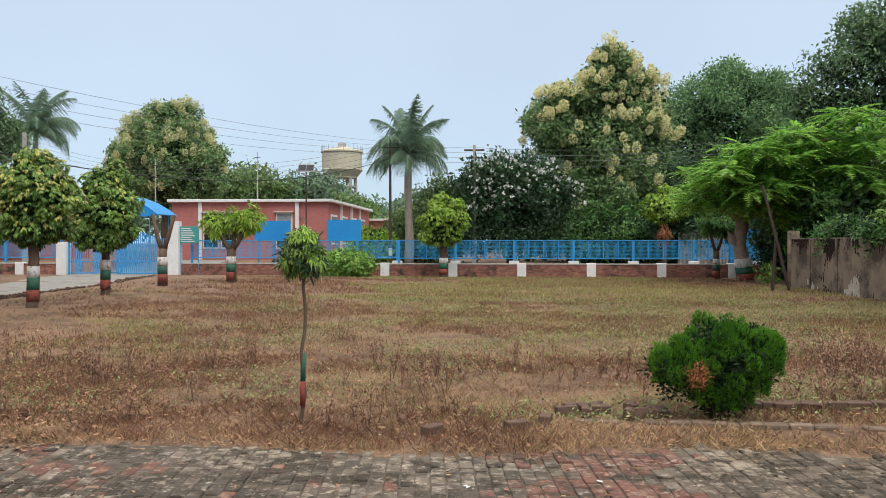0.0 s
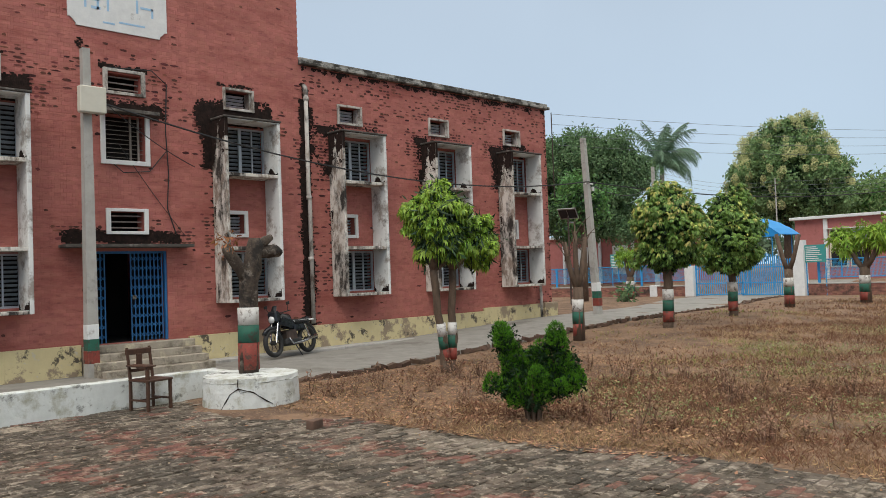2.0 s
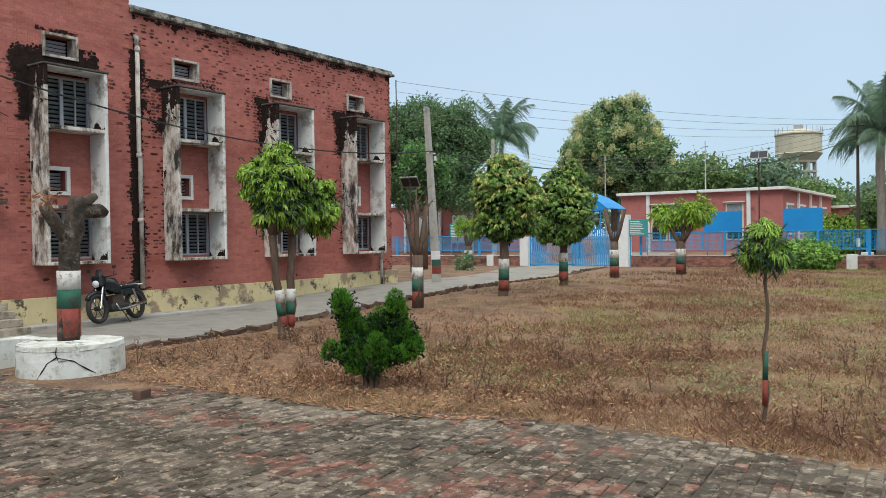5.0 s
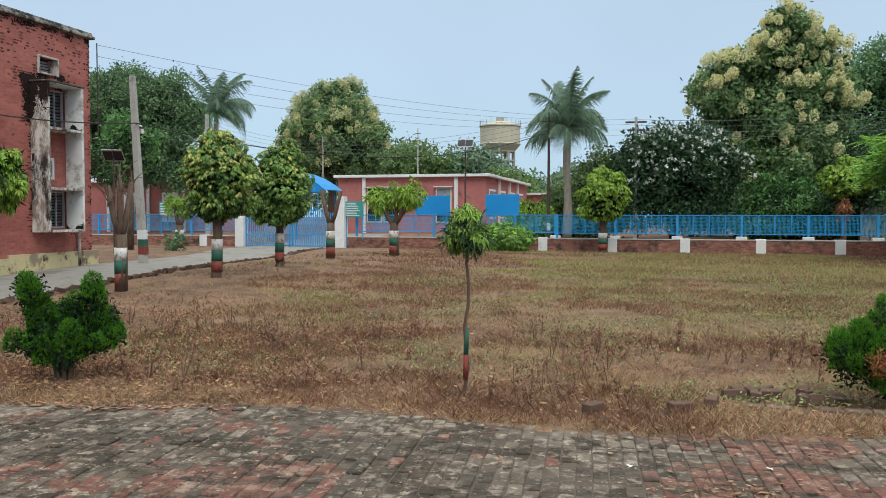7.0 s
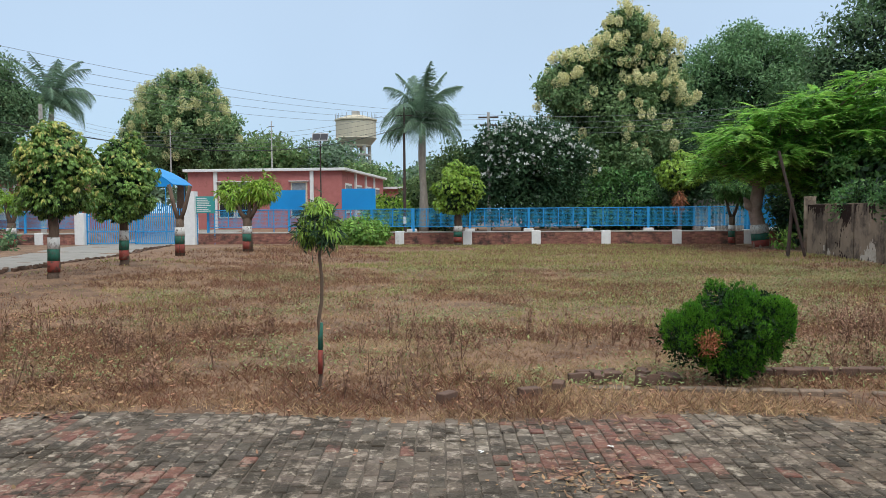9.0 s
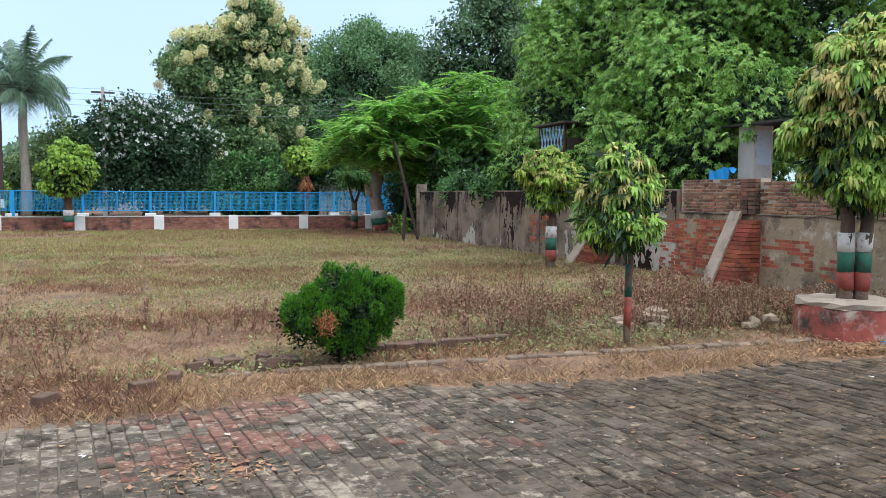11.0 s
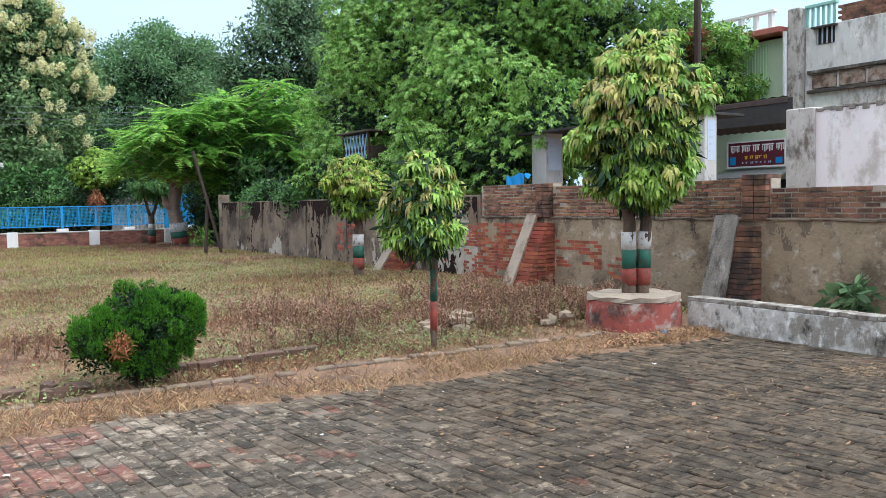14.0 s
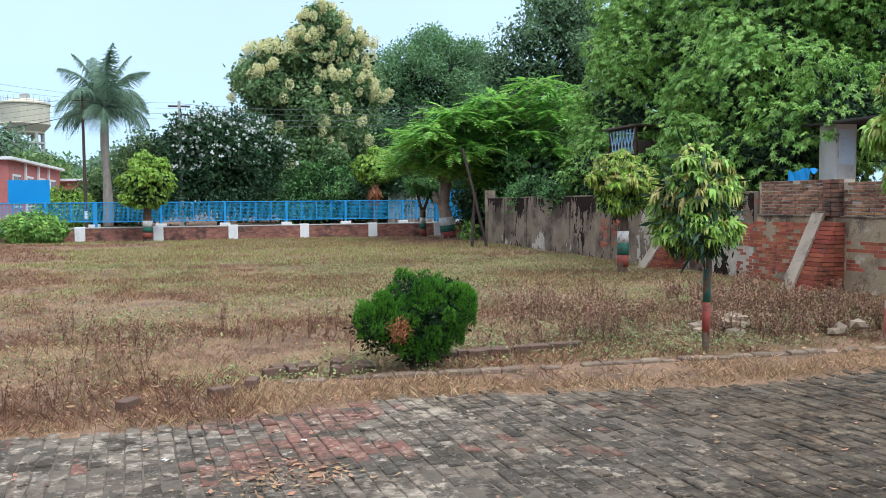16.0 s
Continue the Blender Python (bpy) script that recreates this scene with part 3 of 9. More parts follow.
# the drive to the gate: a thin concrete ribbon that follows the land
drive = Shape()
ys = np.concatenate([np.arange(-20, 44, 0.6), np.arange(44, 56, 1.0)])
left, right = [], []
for y in ys:
    r = -12.9 - 0.9 * smooth_step(9, 15, y) - 0.3 * smooth_step(15, 22, y) + 0.2 * math.sin(y * 1.7) * 0.3 - 4.2 * smooth_step(26, 43, y)
    l = -17.62 if y < 22.5 else -17.62 - 0.2 * smooth_step(22.5, 26, y) - 5.5 * smooth_step(26, 43, y)
    left.append((l, y, float(rise(l, y)) + 0.015))
    right.append((r, y, float(rise(r, y)) + 0.02))
rows_n = len(ys)
vs = left + right + [(x + 0.02, y, z - 0.12) for x, y, z in right]
drive.add(vs, [(k, rows_n + k, rows_n + k + 1, k + 1) for k in range(rows_n - 1)] + [(rows_n + k, 2 * rows_n + k, 2 * rows_n + k + 1, rows_n + k + 1) for k in range(rows_n - 1)])
lone("drive_road", drive, M_road, "worn grey concrete drive along the red building", "road", kind="structure")
kerbs = Shape()
for k in range(150):
    y = 7.5 + k * 0.235
    i = min(int((y + 20) / 0.6), rows_n - 2)
    x = right[i][0] + 0.1 + R.uniform(-0.05, 0.12)
    z = float(rise(x, y))
    m = pose(x, y, z + R.uniform(-0.03, 0.03), R.uniform(-12, 12), R.uniform(-14, 14), 90 + R.uniform(-25, 25))
    kerbs.box(-0.11, -0.055, -0.04, 0.11, 0.055, 0.05, 0, m)
lone("road_edging", kerbs, M_edging, "broken brick edging beside the drive", "edging", kind="structure")

# brick paving: bed, then bricks laid flat in running bond
bed = Shape()
bxs = np.arange(-13, 10.4, 0.5)
bed.add([(x, -6, -0.014) for x in bxs] + [(x, float(paved_edge(x)) + 0.02, -0.014) for x in bxs], [(k, k + 1, len(bxs) + k + 1, len(bxs) + k) for k in range(len(bxs) - 1)])
paving = thing("brick_paving", (0, 0, 0), "worn red and grey brick paving laid flat", "paving", kind="structure")
part("paving_bed", bed, M_bed, paving)
TURNED = radians(5)
spots = []
for i in range(-120, 110):
    for j in range(-25, 42):
        u, v = i * 0.118, j * 0.238 + (0.119 if i % 2 else 0) + 0.02 * math.sin(i * 1.3)
        x, y = u * math.cos(TURNED) - v * math.sin(TURNED), u * math.sin(TURNED) + v * math.cos(TURNED)
        if x < -12.35 or x > 9.55 or y > float(paved_edge(x)) + 0.12 * math.sin(i * 2.7) + 0.05 or y < -5.9:
            continue
        if x < -10.0 and math.hypot(x + 11.2, y - 6.8) < 0.9:
            continue
        spots.append((x, y))
brick_v = {tone: [] for tone in ("red", "grey", "dark", "pale")}
single = []


def brick_tone(x, y):
    """Which paving brick lies here: red ones in patches, dark mossy ones, pale dusty ones near the lawn."""
    red = noise.noise(Vector((x * 0.5, y * 1.1, 3))) + 0.45 * noise.noise(Vector((x * 1.7, y * 2.2, 8))) + R.gauss(0, 0.14) - 0.26 * smooth_step(0.8, 2.4, x)
    dust = noise.noise(Vector((x * 0.7, y * 1.0, 11))) + 0.9 * smooth_step(1.3, 0.2, float(paved_edge(x)) - y) + R.gauss(0, 0.22)
    dark = noise.noise(Vector((x * 0.8, y * 1.3, 21))) + R.gauss(0, 0.2)
    if red > 0.25:
        return "red"
    if dust > 0.72:
        return "pale"
    return "dark" if dark > 0.08 else ("pale" if R.random() < 0.03 else "grey")


for x, y in spots:
    z = R.gauss(-0.004, 0.004) + 0.010 * noise.noise(Vector((x * 0.8, y * 0.8, 0)))
    m = pose(x + R.gauss(0, 0.003), y + R.gauss(0, 0.006), z, R.gauss(0, 1.2), R.gauss(0, 1.6), 5 + R.gauss(0, 2.0)) @ Matrix.Diagonal((R.uniform(0.94, 1.02), R.uniform(0.94, 1.0), 1, 1))
    tone = brick_tone(x, y)
    if -2.6 < x < 3.2 and 5.25 < y < 6.6 and len(single) < 300:
        single.append((m, tone))
    else:
        brick_v[tone].append(m)
brick_mesh = {}
for tone in ("red", "grey", "dark", "pale"):
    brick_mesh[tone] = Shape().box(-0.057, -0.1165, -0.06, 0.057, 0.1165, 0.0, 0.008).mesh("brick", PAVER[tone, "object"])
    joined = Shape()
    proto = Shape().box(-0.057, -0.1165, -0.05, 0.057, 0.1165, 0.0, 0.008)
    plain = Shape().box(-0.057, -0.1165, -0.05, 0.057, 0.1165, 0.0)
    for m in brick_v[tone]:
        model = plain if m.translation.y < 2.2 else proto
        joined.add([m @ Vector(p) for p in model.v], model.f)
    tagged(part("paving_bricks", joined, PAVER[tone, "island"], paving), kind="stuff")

# ---- the red two-storey building ----
FX = -17.7
building = thing("red_brick_building", (FX, 12, 0), "two-storey red-painted brick school building with mould stains", "building")
BY = 12.0
BAYS = [3.96, 9.75, 13.2, 16.62, 20.02]
BW = 1.53
# openings in the wall, as y0, z0, y1, z1
HOLES = [(b + 0.06, 1.5, b + BW - 0.06, 2.6) for b in BAYS] + [(b + 0.06, 4.47, b + BW - 0.06, 5.66) for b in BAYS]
HOLES += [(b + 0.08, 3.02, b + 0.78, 3.52) for b in BAYS]
HOLES += [(b + 0.3, 6.1, b + 1.05, 6.55) for b in BAYS]
HOLES += [(6.64, 0.63, 8.47, 2.63), (7.2, 3.07, 7.95, 3.5), (7.12, 4.63, 8.02, 5.63), (7.14, 6.15, 7.95, 6.55)]


def cut_wall(shape, x0, x1, y0, y1, z0, z1, holes):
    """A wall slab along y with rectangular openings through it."""
    holes = [h for h in holes if h[0] < y1 and h[2] > y0 and h[1] < z1 and h[3] > z0]
    cy = sorted({y0, y1, *(h[0] for h in holes), *(h[2] for h in holes)})
    cz = sorted({z0, z1, *(h[1] for h in holes), *(h[3] for h in holes)})
    cy, cz = [c for c in cy if y0 <= c <= y1], [c for c in cz if z0 <= c <= z1]
    solid = {}
    for a in range(len(cy) - 1):
        for b in range(len(cz) - 1):
            my, mz = (cy[a] + cy[a + 1]) / 2, (cz[b] + cz[b + 1]) / 2
            solid[a, b] = not any(h[0] < my < h[2] and h[1] < mz < h[3] for h in holes)
    for (a, b), s in solid.items():
        if not s:
            continue
        p, q, r, t = cy[a], cy[a + 1], cz[b], cz[b + 1]
        shape.add([(x1, p, r), (x1, q, r), (x1, q, t), (x1, p, t)], [(0, 1, 2, 3)])
        shape.add([(x0, p, r), (x0, q, r), (x0, q, t), (x0, p, t)], [(3, 2, 1, 0)])
        for da, db, quad in ((-1, 0, (p, r, p, t)), (1, 0, (q, r, q, t)), (0, -1, (p, r, q, r)), (0, 1, (p, t, q, t))):
            if not solid.get((a + da, b + db), False):
                e, f, g, h = quad
                shape.add([(x0, e, f), (x1, e, f), (x1, g, h), (x0, g, h)], [(0, 1, 2, 3)])


wall = Shape()
local_holes = [(a - BY, b, c - BY, d) for a, b, c, d in HOLES]
cut_wall(wall, -0.32, 0.0, -24 - BY, 12.23 - BY, 0.0, 11.2, local_holes)
cut_wall(wall, -0.32, 0.0, 12.23 - BY, 22.55 - BY, 0.0, 7.49, local_holes)
part("front_wall", wall, M_mortar, building)
shell = Shape()
shell.box(-12, 22.25 - BY, 0, -0.322, 22.55 - BY, 7.49)
shell.box(-12, -24 - BY, 0, -11.7, 22.25 - BY, 7.49)
shell.box(-11.7, 12.05 - BY, 7.49, -0.322, 12.23 - BY, 11.2)
shell.box(-11.7, -24 - BY, 0, -0.322, -23.7 - BY, 11.2)
part("side_wall", shell, M_redflat, building)
# plates and a hall lining painted near-black in place of unlit rooms
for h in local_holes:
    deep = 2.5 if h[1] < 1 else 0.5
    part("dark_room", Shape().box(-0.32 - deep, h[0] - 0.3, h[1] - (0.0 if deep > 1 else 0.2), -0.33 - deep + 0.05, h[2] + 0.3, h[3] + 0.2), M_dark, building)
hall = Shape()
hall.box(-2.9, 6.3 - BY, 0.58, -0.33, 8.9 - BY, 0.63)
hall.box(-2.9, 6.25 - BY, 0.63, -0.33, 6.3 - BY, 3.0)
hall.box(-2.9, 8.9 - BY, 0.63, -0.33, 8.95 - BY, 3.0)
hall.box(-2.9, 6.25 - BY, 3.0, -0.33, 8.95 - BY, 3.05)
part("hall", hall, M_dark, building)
slab = Shape()
slab.box(-12.1, 12.24 - BY, 7.5, 0.12, 22.72 - BY, 7.59, 0.015)
slab.box(-0.3, 12.24 - BY, 7.59, 0.06, 22.66 - BY, 7.69, 0.012)
slab.box(-12.1, 22.4 - BY, 7.59, -0.3, 22.66 - BY, 7.69, 0.012)
part("parapet_coping", slab, M_coping, building, "black moulded concrete coping")
tower_top = Shape()
tower_top.box(-12, -24 - BY, 11.2, 0.08, 12.27 - BY, 11.35, 0.02)
part("tower_coping", tower_top, M_moss, building)
pts = [(-24, 0.0), (5, 0.0), (6.5, 0.0), (8.95, 0.0), (12.7, 0.05), (16, 0.14), (19, 0.24), (22.62, 0.3)]
for (y0, z0), (y1, z1) in zip(pts, pts[1:]):
    if y0 == 6.5:
        continue
    plinth = Shape().box(0.0, y0 - BY, min(z0, z1) - 0.2, 0.07, y1 - BY, 0.66 if y1 < 12.8 else 0.66 + 0.1 * (y0 > 18.5), 0.006)
    part("plinth", plinth, M_yplinth, building, "flaking cream-painted plinth")
part("plinth_end", Shape().box(-0.5, 22.0 - BY, 0.1, 0.13, 22.72 - BY, 0.78, 0.02), M_yplinth, building)
apron = Shape()
apron.box(0.07, 9.3 - BY, -0.1, 0.55, 22.9 - BY, 0.09, 0.02)
part("apron", apron, M_concrete, building, "narrow concrete apron along the plinth")
steps = Shape()
for k in range(4):
    steps.box(0.0, 6.52 - BY, 0.155 * k - (0.05 if k == 0 else 0), 0.35 + 0.3 * (3 - k), 8.94 - BY, 0.155 * (k + 1), 0.01)
part("entrance_steps", steps, M_oldstep, building, "worn concrete entrance steps")
canopy = Shape()
canopy.box(0.0, 6.1 - BY, 2.70, 0.42, 8.95 - BY, 2.77, 0.01)
part("door_canopy", canopy, M_moss, building, "thin mossy concrete shade over the door")


def flaked(y, z):
    """How likely the paint has come off a brick here."""
    p = 0.008
    for b in BAYS:
        dy = max(b - 0.35 - y, 0, y - b - BW - 0.1)
        if 5.0 < z < 6.2:
            p += 1.3 * math.exp(-((dy / 0.3) ** 2)) * math.exp(-(((z - 5.75) / 0.26) ** 2))
        p += 1.1 * math.exp(-(((y - b + 0.15) / 0.24) ** 2)) * (4.4 < z < 5.9)
        p += 0.25 * math.exp(-(((y - b + 0.15) / 0.16) ** 2)) * (1.4 < z < 4.2)
        p += 0.4 * math.exp(-(((z - 6.05) / 0.15) ** 2)) * (b - 0.1 < y < b + 1.5)
    p += 0.62 * math.exp(-(((y - 12.38) / 0.26) ** 2)) * (z < 6.9)
    p += 0.9 * math.exp(-(((z - 2.95) / 0.2) ** 2)) * (5.9 < y < 9.2)
    p += 1.4 * math.exp(-(((z - 5.8) / 0.22) ** 2)) * (7.0 < y < 8.6)
    p += 0.2 * (y > 12.3) * smooth_step(5.7, 6.9, z) + 0.2 * (y < 9) * math.exp(-(((z - 6.5) / 0.5) ** 2))
    p += 0.6 * smooth_step(22.3, 22.5, y) + 0.25 * (y > 21.4) * (z < 1.4)
    return 1.5 * p * (0.45 + 1.5 * smooth_step(-0.25, 0.45, noise.noise(Vector((y * 1.1, z * 1.6, 2.0)))))


red, bare, singles = Shape(), Shape(), []
CH = 0.0838
for row in range(int((11.1 - 0.68) / CH)):
    z = 0.68 + row * CH
    CW = 0.121 if row % 2 else 0.242
    y = 2.6 + 0.0605 * (row % 2)
    while y < 22.5:
        y0, y1 = y, min(y + CW - 0.004, 22.555)
        y += CW
        if z > 7.41 and y1 > 12.24:
            if y0 >= 12.2:
                continue
            y1 = 12.24
        for h in HOLES:
            if z + CH > h[1] and z < h[3]:
                if y0 < h[0] < y1:
                    y1 = h[0] - 0.002
                if y0 < h[2] < y1:
                    y0 = h[2] + 0.002
                if h[0] <= y0 and y1 <= h[2]:
                    y1 = y0
        if y1 - y0 < 0.03:
            continue
        off = R.random() < flaked((y0 + y1) / 2, z)
        d = R.uniform(0.0015, 0.0045)
        za, zb = z + 0.002, z + CH - 0.002
        if off:
            # a ragged chip of missing paint
            cy, cz, hy, hz = (y0 + y1) / 2 + R.uniform(-0.02, 0.02), z + CH / 2, min(y1 - y0, 0.2) * R.uniform(0.35, 0.58), CH * R.uniform(0.2, 0.42)
            n = 9
            ring = [(d + 0.004, cy - BY + hy * math.cos(k * 0.698) * R.uniform(0.75, 1.2), cz + hz * math.sin(k * 0.698) * R.uniform(0.75, 1.2)) for k in range(n)]
            bare.add(ring, [tuple(range(n))])
        if not off and 8.6 < y0 < 9.5 and 0.7 < z < 5.6 and len(singles) < 150:
            singles.append((y0, y1, za, zb, d))
            continue
        red.add([(0, y0 - BY, za), (0, y1 - BY, za), (0, y1 - BY, zb), (0, y0 - BY, zb), (d, y0 - BY + 0.003, za + 0.003), (d, y1 - BY - 0.003, za + 0.003), (d, y1 - BY - 0.003, zb - 0.003), (d, y0 - BY + 0.003, zb - 0.003)], [(4, 5, 6, 7), (0, 1, 5, 4), (1, 2, 6, 5), (2, 3, 7, 6), (3, 0, 4, 7)])
tagged(part("painted_bricks", red, M_redpaint, building), kind="stuff")
tagged(part("blackened_bricks", bare, M_bareb, building, "bare blackened bricks with the paint gone"), kind="stuff")


def mould(y, z):
    """How thick black mould grows on the wall here: over the bays, sunshades and canopy, by the pipe, under the coping."""
    p = -0.70
    for b, w in zip(BAYS, (1.0, 1.0, 0.35, 0.4, 0.55)):
        if b - 1.2 < y < b + BW + 0.6:
            dy = max(b - 0.3 - y, 0, y - b - BW + 0.05)
            p += w * 1.6 * math.exp(-((dy / 0.22) ** 2)) * math.exp(-(((z - 5.92) / (0.25 + 0.13 * w)) ** 2))
            p += (0.5 + 0.8 * w) * math.exp(-(((y - b + 0.14) / 0.26) ** 2)) * (4.6 < z < 5.95)
            p += 0.62 * math.exp(-(((y - b + 0.07) / 0.1) ** 2)) * (1.4 < z < 5.0)
            p += 0.9 * w * math.exp(-(((z - 6.66) / 0.07) ** 2)) * (b + 0.1 < y < b + 1.15)
            p += 0.6 * math.exp(-(((y - b - BW - 0.04) / 0.06) ** 2)) * (1.4 < z < 5.8)
    p += 1.5 * math.exp(-(((z - 5.78) / 0.24) ** 2)) * math.exp(-((max(7.0 - y, 0, y - 8.3) / 0.25) ** 2))
    p += 1.0 * math.exp(-(((z - 6.68) / 0.1) ** 2)) * (7.0 < y < 8.1)
    p += 1.25 * math.exp(-(((z - 2.95) / 0.22) ** 2)) * math.exp(-((max(6.4 - y, 0, y - 8.6) / 0.3) ** 2))
    p += 1.1 * math.exp(-(((y - 12.36) / 0.16) ** 2)) * (z < 7.0) + 0.55 * math.exp(-(((y - 12.45) / 0.34) ** 2)) * (z < 6.6)
    p += 0.85 * (y > 12.3) * smooth_step(7.1, 7.47, z) + 0.7 * smooth_step(22.35, 22.55, y)
    p += 0.85 * math.exp(-(((y - 6.6) / 0.3) ** 2)) * math.exp(-(((z - 7.1) / 0.25) ** 2))
    return p + 0.55 * noise.noise(Vector((y * 2.1, z * 2.6, 5.0))) + 0.4 * noise.noise(Vector((y * 6.0, z * 8.0, 1.0)))


crust = Shape()
for i in range(int((22.55 - 2.6) / 0.0405)):
    for j in range(int((7.47 - 0.68) / 0.0279)):
        y, z = 2.6 + i * 0.0405, 0.68 + j * 0.0279
        thick = mould(y + 0.02, z + 0.014)
        if thick < 0 or R.random() > 0.25 + 1.9 * thick or any(h[0] - 0.02 < y + 0.02 < h[2] + 0.02 and h[1] - 0.014 < z + 0.014 < h[3] + 0.014 for h in HOLES):
            continue
        d = R.uniform(0.0105, 0.013)
        e = [R.uniform(-0.002, 0.012) for _ in range(4)]
        crust.add([(d, y - BY - e[0], z - e[1]), (d, y - BY + 0.0405 + e[2], z - e[3]), (d, y - BY + 0.0405 + e[1], z + 0.028 + e[0]), (d, y - BY - e[3], z + 0.028 + e[2])], [(0, 1, 2, 3)])
tagged(part("wall_mould", crust, M_mould, building, "black mould crust on the brickwork"), kind="stuff")

# rain pipe, board, vents, windows
pipe = Shape()
pipe.tube([(0.09, 12.38 - BY, 6.75), (0.09, 12.38 - BY, 4.1), (0.10, 12.40 - BY, 3.9), (0.09, 12.41 - BY, 0.72)], 0.055, 12)
pipe.tube([(0.0, 12.38 - BY, 6.95), (0.07, 12.38 - BY, 6.9), (0.09, 12.38 - BY, 6.7)], 0.065, 12)
for z in (6.6, 4.0, 2.4):
    pipe.tube([(0.09, 12.385 - BY, z - 0.05), (0.09, 12.385 - BY, z + 0.05)], 0.072, 12)
part("rain_pipe", pipe, M_whitestain, building, "cracked cement rain pipe", smooth=True)
pipe2 = Shape().tube([(0.09, 21.85 - BY, 0.3), (0.09, 21.85 - BY, 1.4)], 0.05, 10)
part("drain_pipe", pipe2, M_whitestain, building, smooth=True)
board = Shape()
cut = 0.17
y0, y1, z0, z1 = 6.38 - BY, 8.6 - BY, 7.47, 9.44
ring = [(y0 + cut, z0), (y1 - cut, z0), (y1 - cut, z0 + 0.05), (y1 - 0.05, z0 + cut), (y1, z0 + cut), (y1, z1), (y0, z1), (y0, z0 + cut), (y0 + 0.05, z0 + cut), (y0 + cut, z0 + 0.05)]
board.add([(0.035, a, b) for a, b in ring] + [(0.0, a, b) for a, b in ring], [tuple(range(10))] + [(k, k + 10, (k + 1) % 10 + 10, (k + 1) % 10) for k in range(10)])
sign = part("name_panel", board, M_white, building, "white plaster name panel with faded blue lettering")
marks = Shape()
for a, b, w, h in ((0.35, 0.42, 0.05, 0.36), (0.5, 0.42, 0.2, 0.06), (0.5, 0.6, 0.18, 0.05), (0.62, 0.42, 0.05, 0.3), (0.3, 0.76, 0.5, 0.05), (0.84, 0.42, 0.05, 0.36), (1.1, 0.2, 0.6, 0.04), (1.5, 0.5, 0.05, 0.3), (1.6, 0.62, 0.3, 0.05), (1.85, 0.45, 0.05, 0.22), (0.75, 0.14, 0.26, 0.04)):
    marks.box(0.035, y0 + a, z0 + b, 0.039, y0 + a + w, z0 + b + h)
part("faded_mark", marks, M_bluemark, sign)


def grille(shape_frame, shape_slat, y0, z0, y1, z1, bars=3, slats=9, x=-0.12):
    """A louvred window in its frame, with upright bars."""
    t = 0.045
    for a, b, c, d in ((y0, z0, y0 + t, z1), (y1 - t, z0, y1, z1), (y0 + t, z0, y1 - t, z0 + t), (y0 + t, z1 - t, y1 - t, z1)):
        shape_frame.box(x - 0.06, a, b, x, c, d)
    for k in range(1, bars + 1):
        y = y0 + (y1 - y0) * k / (bars + 1)
        half = 0.04 if k == 2 else 0.014
        shape_frame.box(x - 0.05, y - half, z0 + t, x - 0.01 + (0.006 if k == 2 else 0.0), y + half, z1 - t)
    for k in range(slats):
        z = z0 + t + (z1 - z0 - 2 * t) * (k + 0.5) / slats
        shape_slat.box(-0.005, y0 + t, -0.035, 0.005, y1 - t, 0.035, 0, pose(x - 0.09, 0, z, 0, 48, 0))


